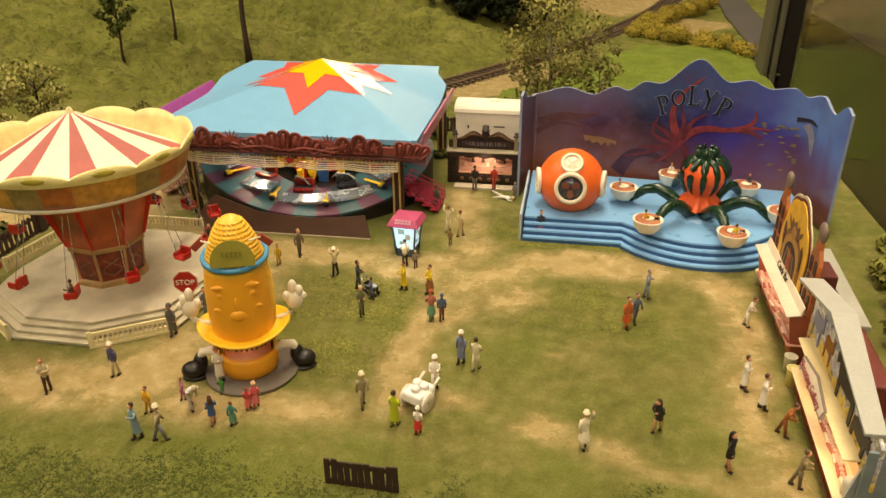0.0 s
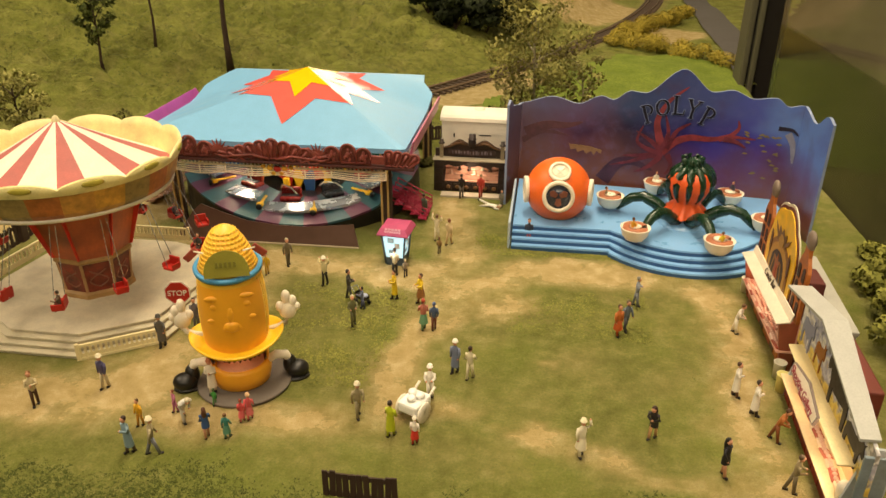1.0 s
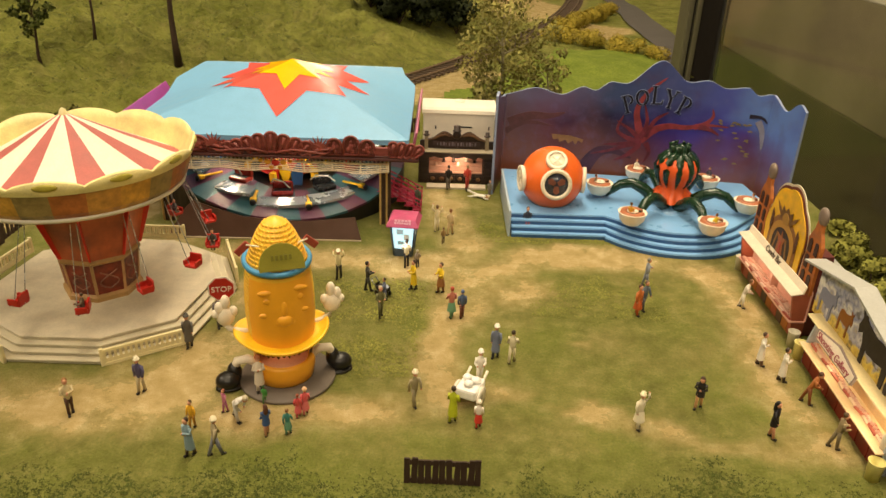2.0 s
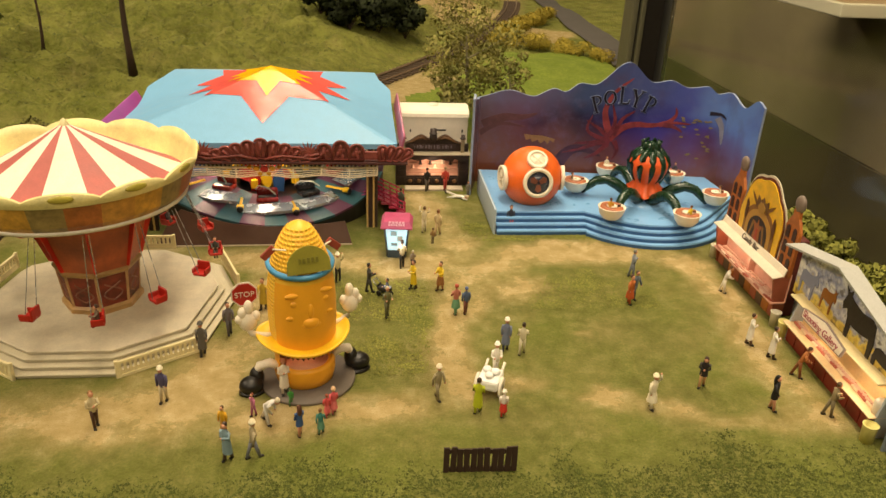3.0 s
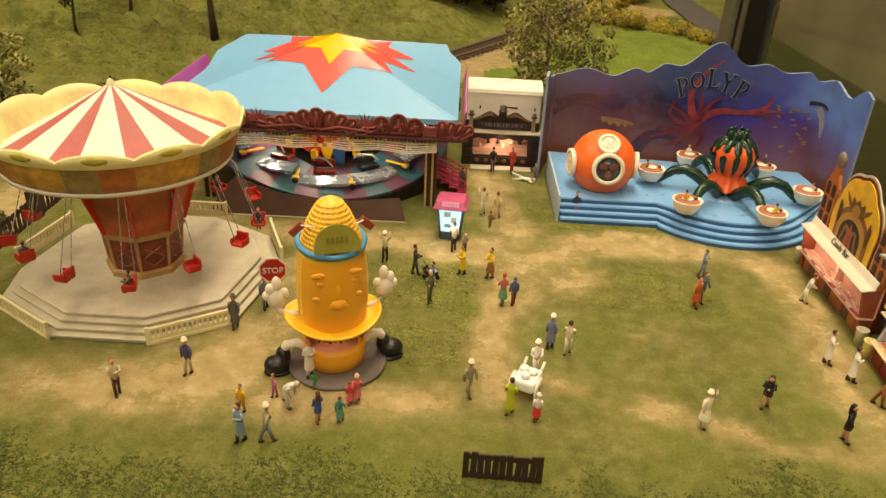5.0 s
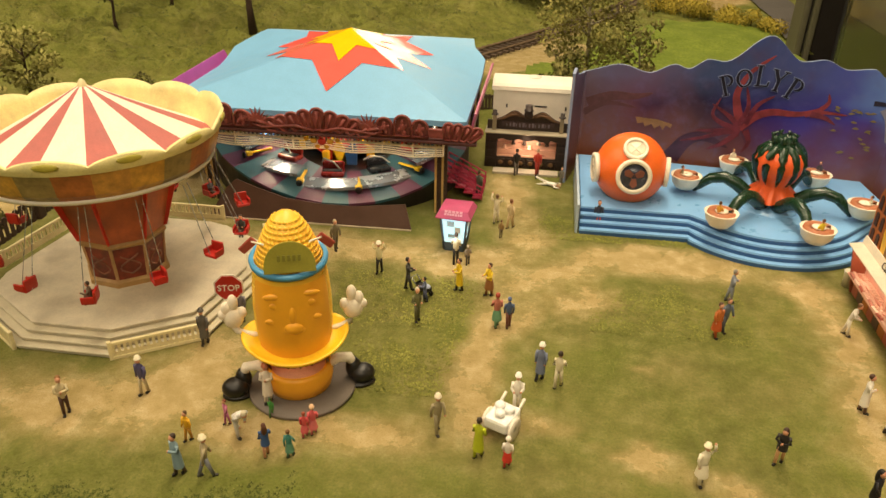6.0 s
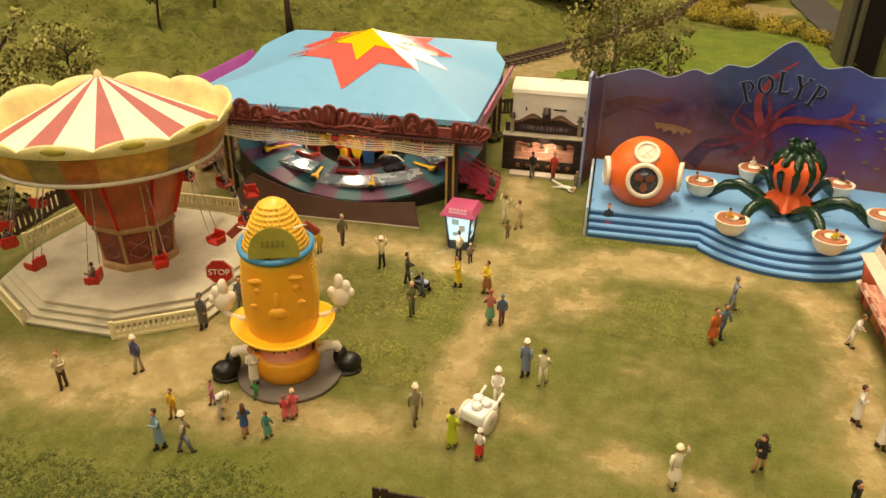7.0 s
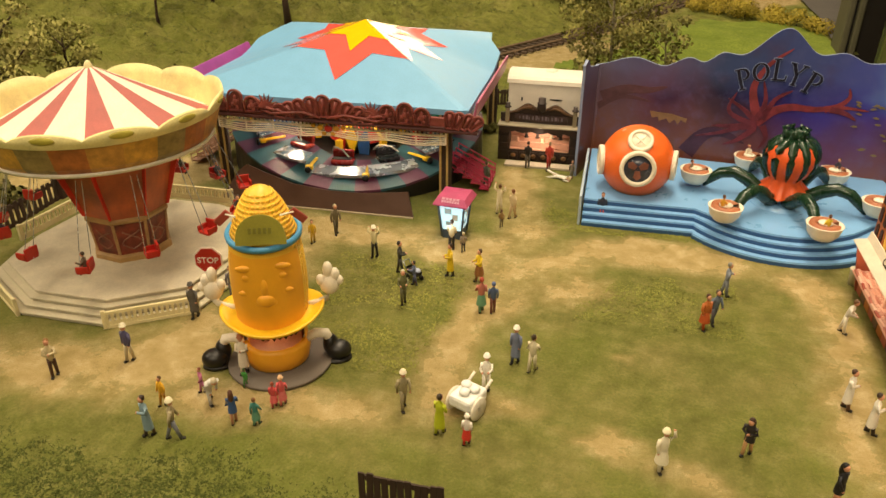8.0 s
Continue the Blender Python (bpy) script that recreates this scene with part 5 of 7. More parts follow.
        ball(bm, (sx * 2.35, -0.28 if sx < 0 else -0.15, 0.4), 0.4, 0, (1.25, 1.1, 0.95), 3)
        lathe(bm, [(0.01, 0.14), (0.56, 0.12), (0.58, 0.02), (0.01, 0.0)], 20, m=pose(sx * 2.28, -0.2, 0), sy=0.75)
        part("boot", bm, BLACK, kiosk, "glossy black boot")
    # stop sign held in one glove
    sign = at(new("stop_sign"), -2.2, 0.5, 3.35, -6)
    sign.parent = kiosk
    bm = bmesh.new()
    tube(bm, [(0.12, 0.06, -0.5), (0.03, 0.05, 0.9)], 0.05, 8)
    part("pole", bm, SILVER, sign)
    for r, y, mat_, nm in ((0.56, 0.0, WHITE, "rim"), (0.5, -0.03, RED, "face")):
        bm = bmesh.new()
        plate(bm, [(r * math.cos(radians(22.5 + 45 * k)), 0.9 + r * math.sin(radians(22.5 + 45 * k))) for k in range(8)], 0.04, pose(0, y, 0))
        part(nm, bm, mat_, sign)
    ob = part("lettering", lettering("STOP", 0.33), WHITE, sign)
    ob.matrix_basis = pose(0, -0.06 * CM, 0.9 * CM)


corn_kiosk()
point_lamp("ride_bulb", -10.6, 24.0, 1.6, 0.0015, (1.0, 0.55, 0.2), 0.2)


# ---- ticket booth ----
def ticket_booth():
    booth = thing("ticket_booth", -6.12, 36.15, 0, -5, "small ticket booth with lit windows and flat pink roof", "booth")
    frame_ = paint("slate_frame", "42505c", 0.45, 0.1)
    lit = glowing("lit_window", "b8d8e2", 1.0)
    bm = bmesh.new()
    box(bm, -0.5, 0.5, -0.5, 0.5, 0, 0.5, bevel=0.03)
    part("base", bm, frame_, booth)
    for x in (-1, 1):
        for y in (-1, 1):
            bm = bmesh.new()
            tube(bm, [(x * 0.5, y * 0.5, 0.1), (x * 0.68, y * 0.68, 1.98)], 0.06, 6)
            part("corner_post", bm, frame_, booth)
    for a in (0, 90, 180, 270):
        bm = bmesh.new()
        vs = [bm.verts.new(p) for p in ((-0.46, -0.5, 0.5), (0.46, -0.5, 0.5), (0.6, -0.64, 1.94), (-0.6, -0.64, 1.94))]
        bm.faces.new(vs)
        bmesh.ops.extrude_face_region(bm, geom=bm.faces[:])
        for v in vs:
            v.co.y += 0.04
        window = at(part("window", bm, lit, booth, "softly lit white-blue window"), 0, 0, 0, a)
        for k, (dx, z, w_, h_) in enumerate(((-0.16, 1.45, 0.36, 0.3), (0.2, 1.1, 0.3, 0.34), (-0.12, 0.8, 0.34, 0.2))):
            bm = bmesh.new()
            box(bm, dx - w_ / 2, dx + w_ / 2, 0, 0.02, 0, h_, m=pose(0, -0.545 - 0.1 * (z - 0.5), z, 5.7))
            part("poster", bm, paint("window_print", ("b4ccd4", "d4d2c8", "a8c2cc")[k % 3], 0.5, 0.3), window)
    bm = bmesh.new()
    lathe(bm, [(0.01, 1.94), (1.24, 1.94), (1.27, 2.02), (1.22, 2.08), (1.0, 2.34), (0.01, 2.4)], 4, a0=45, a1=405, smooth=False)
    part("roof", bm, paint("deep_pink_roof", "b84c74", 0.42, 0.15), booth, "dull pink roof slab")
    for row, (n, w_) in enumerate(((5, 0.14), (7, 0.1))):
        bm = bmesh.new()
        for k in range(n):
            x = (k - (n - 1) / 2) * w_ * 1.35
            box(bm, x - w_ / 2, x + w_ / 2, -0.02, 0.02, 0, 0.11, m=pose(0, -0.765 - 0.07 * row, 2.27 - 0.12 * row, -31))
        part("sign_bars", bm, paint("pale_sign_print", "d8a0b4", 0.5, 0.1), booth, "pale sign lettering bars")
    return booth


ticket_booth()
point_lamp("ride_bulb", -6.1, 34.2, 1.6, 0.003, (0.8, 0.95, 1.0), 0.3)


# ---- shop stand and white trailer ----
def shop_stand():
    stand = thing("shop_stand", -3.1, 47.6, 0, 0, "dark carved prize stand with a lit shelf and arched sign", "market stand")
    dark = paint("carved_dark_brown", "2c1d17", 0.5, 0.3, 200)
    wide = 2.55
    bm = bmesh.new()
    box(bm, -wide, wide, 0.6, 0.8, 0, 2.3)
    part("back_board", bm, SALMON, stand)
    bm = bmesh.new()
    box(bm, -wide, wide, -0.1, 0.15, 0, 0.75, bevel=0.03)
    part("counter", bm, dark, stand)
    for x in (-2.25, 2.25):
        bm = bmesh.new()
        box(bm, x - 0.36, x + 0.36, -0.15, 0.7, 0, 2.35, bevel=0.03)
        for z in (0.5, 1.0, 1.5, 2.0):
            box(bm, x - 0.28, x + 0.28, -0.2, -0.14, z - 0.17, z + 0.17, bevel=0.03)
        part("side_pillar", bm, dark, stand)
    for i in range(6):
        bm = bmesh.new()
        x = -1.6 + 0.64 * i
        box(bm, x - 0.27, x + 0.27, -0.16, -0.08, 0.1, 0.62, bevel=0.03)
        ball(bm, (x, -0.16, 0.36), 0.14, 1, (1.2, 0.4, 1.1))
        part("carved_panel", bm, [dark, paint("dull_gold_relief", "6e4f2c", 0.5, 0.3)], stand)
    for i in range(3):
        bm = bmesh.new()
        box(bm, -1.85, 1.85, -0.1 + 0.22 * i, 0.15 + 0.22 * i, 0.75 + 0.35 * i, 0.83 + 0.35 * i)
        box(bm, -1.85, 1.85, 0.1 + 0.22 * i, 0.15 + 0.22 * i, 0.8 + 0.35 * i, 1.12 + 0.35 * i)
        part("shelf", bm, paint("cream_shelf", "d0a088", 0.55, 0.15), stand)
    for x, z, c in ((-0.85, 1.5, "241812"), (-0.15, 1.5, "33221a"), (0.75, 1.55, "bfb7a0"), (1.3, 1.5, "2b1c16"), (-1.4, 1.2, "c89a80"), (0.2, 1.2, "d8b89a"), (1.1, 0.85, "8a5a40")):
        bm = bmesh.new()
        lathe(bm, [(0.01, 0), (0.15, 0), (0.15, 0.04), (0.09, 0.05), (0.1, 0.24), (0.01, 0.25)], 14)
        at(part("hat_prize", bm, paint("prize_paint", c, 0.5, 0.1), stand, "small hat on the shelf"), x, 0.2, z)
    bm = bmesh.new()
    box(bm, -wide - 0.1, wide + 0.1, -0.5, 0.8, 2.36, 2.46, bevel=0.03)
    part("canopy", bm, paint("pale_canopy", "a89c84", 0.55, 0.1), stand)
    # scalloped dark valance under the canopy
    bm = bmesh.new()
    low = [(wide * (1 - i / 24), 2.08 - 0.12 * abs(math.sin(math.pi * 2.5 * i / 24)) - (0.14 if i in (11, 12, 13) else 0)) for i in range(49)]
    plate(bm, [(-wide, 2.36), (wide, 2.36)] + low, 0.1, pose(0, -0.42, 0))
    part("valance", bm, dark, stand, "dark scalloped valance")
    # arched sign with pale gilt edge and faded lettering
    gold = paint("dull_gold_scroll", "5c3f24", 0.5, 0.35, 250)

    def rise(x):
        u = abs(x) / 2.1
        return 3.2 + 0.52 * math.exp(-((u - 0.42) / 0.3) ** 2) - 0.12 * u
    xs_ = [2.1 - 4.2 * i / 36 for i in range(37)]
    bm = bmesh.new()
    plate(bm, [(-2.1, 2.46), (2.1, 2.46)] + [(x, rise(x)) for x in xs_], 0.16, pose(0, 0.2, 0))
    part("sign_board", bm, dark, stand, "arched dark sign board")
    bm = bmesh.new()
    tube(bm, [(x, 0.1, rise(x) - 0.03) for x in xs_], 0.045, 5)
    for s in (-1, 1):
        tube(bm, [(s * x, 0.1, z) for x, z in ((0.45, 3.35), (0.8, 3.5), (1.15, 3.42), (1.5, 3.2), (1.85, 3.1))], [0.04, 0.1, 0.09, 0.07, 0.03], 6)
    part("sign_scroll", bm, gold, stand, "dull gilt scrolls along the sign")
    bm = bmesh.new()
    plate(bm, [(-1.65, 2.72), (0, 2.56), (1.65, 2.72), (1.65, 3.02), (0, 2.98), (-1.65, 3.02)], 0.05, pose(0, 0.11, 0))
    part("sign_field", bm, paint("sign_field_brown", "3e2c2c", 0.5, 0.3), stand)
    bm = bmesh.new()
    for k in range(14):
        x = -1.35 + 0.2 * k
        box(bm, x, x + 0.05 + 0.05 * (k * 7 % 3), 0.04, 0.08, 2.7 + 0.03 * abs(x), 2.9 + 0.03 * (k % 3))
    part("sign_bars", bm, paint("faded_sign_grey", "6c6168", 0.5, 0.3), stand)
    bm = bmesh.new()
    lathe(bm, [(0.01, 0), (0.3, 0), (0.3, 0.05), (0.22, 0.07), (0.24, 0.36), (0.01, 0.38)], 16, m=pose(0, 0.15, 3.75))
    ball(bm, (0, 0.1, 3.5), 0.3, 0, (1, 0.5, 1.1))
    part("top_hat", bm, dark, stand)
    for x in (-2.1, 2.1):
        bm = bmesh.new()
        box(bm, -0.12, 0.12, -0.12, 0.12, 0, 0.95)
        lathe(bm, [(0.01, 0), (0.22, 0), (0.22, 0.05), (0.13, 0.07), (0.14, 0.28), (0.01, 0.3)], 14, 1, m=pose(0, 0, 0.98))
        at(part("sign_post", bm, [paint("stone_post", "8d8064", 0.6, 0.2), dark], stand), x, 0.05, 2.46)
    for s in (-1, 1):
        bm = bmesh.new()
        box(bm, min(s * 2.22, s * wide), max(s * 2.22, s * wide), 0.15, 0.3, 2.46, 3.05, bevel=0.03)
        part("sign_wing", bm, dark, stand)
    bm = bmesh.new()
    box(bm, -2.0, 2.1, -1.3, -0.55, 0.0, 0.16, bevel=0.03)
    solo("step_plank", bm, paint("pale_plank", "b9ad98", 0.6, 0.08), -3.1, 47.6, 0, 0, "pale wooden step lying before the prize stand", "step")


shop_stand()
point_lamp("ride_bulb", -3.1, 47.25, 1.95, 0.013, (1.0, 0.74, 0.52), 0.3)


def trailer():
    van = thing("white_trailer", -3.0, 51.0, -0.15, 0, "plain white closed trailer with rounded roof behind the stand", "trailer")
    bm = bmesh.new()
    box(bm, -2.5, 2.6, -1.2, 1.3, 0.4, 4.6, bevel=0.06)
    part("body", bm, WHITE, van)
    bm = bmesh.new()
    prof = [(1.35 * math.cos(math.pi * i / 10), 4.55 + 0.62 * math.sin(math.pi * i / 10) ** 0.8) for i in range(11)]
    plate(bm, prof, 5.25, pose(2.65, 0.05, 0, 0, 0, 90))
    part("roof", bm, WHITE, van)
    bm = bmesh.new()
    lathe(bm, [(0.01, 0.1), (0.38, 0.08), (0.42, 0)], 20, m=pose(0.1, 0, 5.15))
    part("roof_vent", bm, WHITE, van)
    for x in (-1.6, 2.2):
        bm = bmesh.new()
        box(bm, x - 0.05, x + 0.05, -1.26, -1.2, 3.4, 3.65, bevel=0.02)
        part("latch", bm, BLACK, van)
    bm = bmesh.new()
    box(bm, 0.2, 1.0, -1.24, -1.2, 3.55, 3.63)
    part("vent_slot", bm, BLACK, van)
    for x in (-1.5, 1.5):
        bm = bmesh.new()
        lathe(bm, [(0.01, -0.2), (0.5, -0.2), (0.55, 0), (0.5, 0.2), (0.01, 0.2)], 20)
        at(part("wheel", bm, BLACK, van), x, -1.0, 0.5, 0, 90)


trailer()


# ---- stalls along the edge; built along their own x, front towards their own -y ----
def counter_goods(parent, x0, x1, y, z, n, shades):
    for i in range(n):
        bm = bmesh.new()
        ln = 0.26 + 0.12 * random.random()
        box(bm, -ln, ln, -0.16, 0.16, 0, 0.1, bevel=0.04)
        for k in range(3):
            ball(bm, ((k - 1) * ln * 0.6, 0, 0.12), 0.1, 1, (1, 1, 0.7), 1)
        at(part("goods_tray", bm, [tint(shades[i % len(shades)]), tint("e0b8a4")], parent), x0 + (x1 - x0) * (i + 0.5) / n, y, z, random.uniform(-8, 8))


TINTS = {}


def tint(code):
    if code not in TINTS:
        TINTS[code] = paint("figure_paint_" + code, code, 0.55, 0.06, 300, 2500, 0.1)
    return TINTS[code]


def candy_stall():
    st = thing("candy_stall", 12.78, 31.5, 0, -90.5, "candy stall with white awning, pink counter and golden painted facade", "market stall")
    half = 3.45
    rust = paint("rust_red_side", "9c5238", 0.5, 0.15)
    for x in (-half, half):
        bm = bmesh.new()
        plate(bm, [(0, 0), (0.45, 0), (0.45, 2.5), (-0.45, 2.4), (-0.2, 1.0)], 0.14, pose(x - 0.07 * (1 if x > 0 else -1), 0, 0, 0, 0, 90))
        part("side_wall", bm, rust, st)
    for i in range(10):
        bm = bmesh.new()
        x = -half + 0.1 + i * (2 * half - 0.2) / 10
        box(bm, x, x + 0.64, 0.02, 0.14, 0.02, 0.95, bevel=0.03)
        part("counter_panel", bm, [rust, paint("brown_counter_panel", "5a4230", 0.5, 0.2), paint("amber_counter_panel", "a8662a", 0.5, 0.2)][i % 3], st)
    bm = bmesh.new()
    box(bm, -half, half, -0.35, 0.4, 0.95, 1.05, bevel=0.03)
    part("counter_top", bm, paint("pink_counter", "e8b29c", 0.45, 0.06), st)
    bm = bmesh.new()
    box(bm, -half, half, 0.38, 0.44, 1.05, 2.6)
    box(bm, -0.1, 0.1, 0.0, 0.38, 1.05, 2.45)
    part("back_board", bm, paint("pale_salmon_board", "e6b4a0", 0.55, 0.1), st, "salmon pink back board")
    counter_goods(st, -half + 0.2, half - 0.2, -0.18, 1.05, 11, ("c07a68", "e8ccba", "a8503e", "e2bca8"))
    counter_goods(st, -half + 0.3, half - 0.3, 0.14, 1.05, 9, ("c58a76", "e6c4b0", "d8a894"))
    bm = bmesh.new()
    box(bm, -half - 0.1, half + 0.1, 0, 0.58, 0, 0.07, m=pose(0, -0.62, 2.42, 11, 0, 0), bevel=0.03)
    part("awning", bm, paint("ivory_awning", "d6ccb6", 0.55, 0.08), st, "white sloping awning flap")
    bm = bmesh.new()
    box(bm, -half - 0.1, half + 0.1, 0, 0.06, 0, 0.46, m=pose(0, -0.1, 2.52, -13, 0, 0), bevel=0.02)
    board = part("sign_board", bm, IVORY, st, "ivory sign board")
    ob = part("lettering", lettering("Candy Bar", 0.44), tint("4a3a2c"), board)
    ob.matrix_basis = pose(-0.2 * CM, -0.1 * CM, 2.52 * CM, -13, 0, 0) @ pose(0, -0.02 * CM, 0.23 * CM)
    # painted facade with two towers and a cloud-shaped golden panel
    brickish = paint("tower_orange_print", "b5682a", 0.5, 0.3, 180)
    y = 0.16
    for s in (-1, 1):
        bm = bmesh.new()
        out = [(-0.65, 2.5), (0.65, 2.5), (0.65, 4.9), (0.45, 5.3), (0.3, 5.5), (0.2, 6.1), (0, 6.35), (-0.2, 6.1), (-0.3, 5.5), (-0.45, 5.3), (-0.65, 4.9)]
        plate(bm, out, 0.16, pose(s * 2.98 - 0.08, y, 0))
        tower = part("tower", bm, brickish, st, "orange painted tower panel")
        for i in range(2):
            for j in range(3):
                bm = bmesh.new()
                plate(bm, [(-0.16, 0), (0.16, 0), (0.16, 0.5)] + [(0.16 * math.cos(a), 0.5 + 0.16 * math.sin(a)) for a in (0.6, 1.2, 1.57, 1.9, 2.5)] + [(-0.16, 0.5)], 0.03, pose(s * 2.98 - 0.38 + 0.6 * i, y - 0.04, 2.75 + 0.8 * j))
                part("arch_window", bm, tint("3a1c12"), tower)
        bm = bmesh.new()
        ball(bm, (s * 2.98 - 0.04, y + 0.08, 6.2), 0.42, 0, (1, 0.4, 1.1))
        part("finial", bm, paint("grey_finial", "7a6a5e", 0.5, 0.2), tower)
    cloud = []
    for i in range(33):
        a = math.pi * i / 32
        r = 1 + 0.07 * abs(math.sin(a * 3.5))
        cloud.append((2.25 * math.cos(a) * r, 3.8 + 2.7 * math.sin(a) * r))
    for k, dy, mat_, nm in ((1.0, 0.1, tint("d8cfb4"), "cloud_edge"), (0.965, 0.05, tint("5e2418"), "cloud_rim"), (0.92, 0.0, paint("golden_print", "f0bc24", 0.45, 0.2, 120), "cloud_panel")):
        bm = bmesh.new()
        plate(bm, [(x * k, 3.2 + (z - 3.2) * k) for x, z in cloud] + [(-2.2 * k, 2.55), (2.2 * k, 2.55)], 0.05, pose(0.05, y + dy - 0.1, 0))
        part(nm, bm, mat_, st)
    # painted arch with two dark openings and a carnival head above it
    def flat(pts, lift, code):
        bm = bmesh.new()
        plate(bm, [(p * 0.92, q + 0.35) for p, q in pts], 0.025, pose(0.05, y - 0.13 - lift * 0.5, 0))
        part("painted_shape", bm, tint(code), st)

    def oval(x, z, sx, sz, n=16, wob=0.0):
        return [(x + sx * math.cos(2 * math.pi * i / n) * (1 + wob * math.sin(i * 2.3)), z + sz * math.sin(2 * math.pi * i / n) * (1 + wob * math.cos(i * 1.7))) for i in range(n)]
    half_turn = [math.pi * i / 14 for i in range(15)]
    flat([(1.75 * math.cos(a), 3.3 + 1.25 * math.sin(a)) for a in half_turn] + [(-1.75, 2.6), (1.75, 2.6)], 0.0, "8a5c26")
    flat([(1.45 * math.cos(a), 3.3 + 0.98 * math.sin(a)) for a in half_turn] + [(-1.45, 2.6), (1.45, 2.6)], 0.03, "b98a34")
    flat([(1.1 * math.cos(a), 3.1 + 0.85 * math.sin(a)) for a in half_turn] + [(-1.1, 2.62), (1.1, 2.62)], 0.06, "33221a")
    for s in (-1, 1):
        flat(oval(s * 1.6, 3.9, 0.16, 0.55, 10, 0.2), 0.06, "5a3418")
        flat([(s * 0.75, 2.65), (s * 0.9, 2.65), (s * 0.62, 3.6), (s * 0.45, 3.5)], 0.08, "8a6228")
    flat([(-0.42, 2.65), (0.42, 2.65), (0.3, 3.2), (0.5, 3.6), (0.12, 3.5), (0, 3.85), (-0.12, 3.5), (-0.5, 3.6), (-0.3, 3.2)], 0.09, "9a5a2a")
    flat([(-0.16, 2.65), (0.16, 2.65), (0.1, 3.3), (-0.1, 3.3)], 0.12, "a8442a")
    flat([(-0.7, 4.3), (-0.3, 4.45), (0.3, 4.45), (0.7, 4.3), (0.62, 5.0), (0.25, 4.8), (0, 5.05), (-0.25, 4.8), (-0.62, 5.0)], 0.06, "6a4a22")
    flat(oval(0, 4.45, 0.4, 0.3, 12, 0.08), 0.09, "a87e30")
    for s in (-1, 1):
        flat([(s * 0.7, 4.4), (s * 1.1, 4.7), (s * 1.35, 5.0), (s * 1.0, 4.85), (s * 0.6, 4.6)], 0.06, "7a5220")
    bm = bmesh.new()
    box(bm, 1.5, 3.0, 0.5, 1.22, 0, 4.25, bevel=0.05)
    part("rear_box", bm, paint("dark_red_box", "5c211a", 0.5, 0.1), st, "dark red rear box")


candy_stall()
point_lamp("ride_bulb", 12.6, 31.5, 2.1, 0.0042, (1.0, 0.72, 0.48), 0.3)
point_lamp("ride_bulb", 12.6, 33.8, 2.1, 0.0036, (1.0, 0.72, 0.48), 0.3)


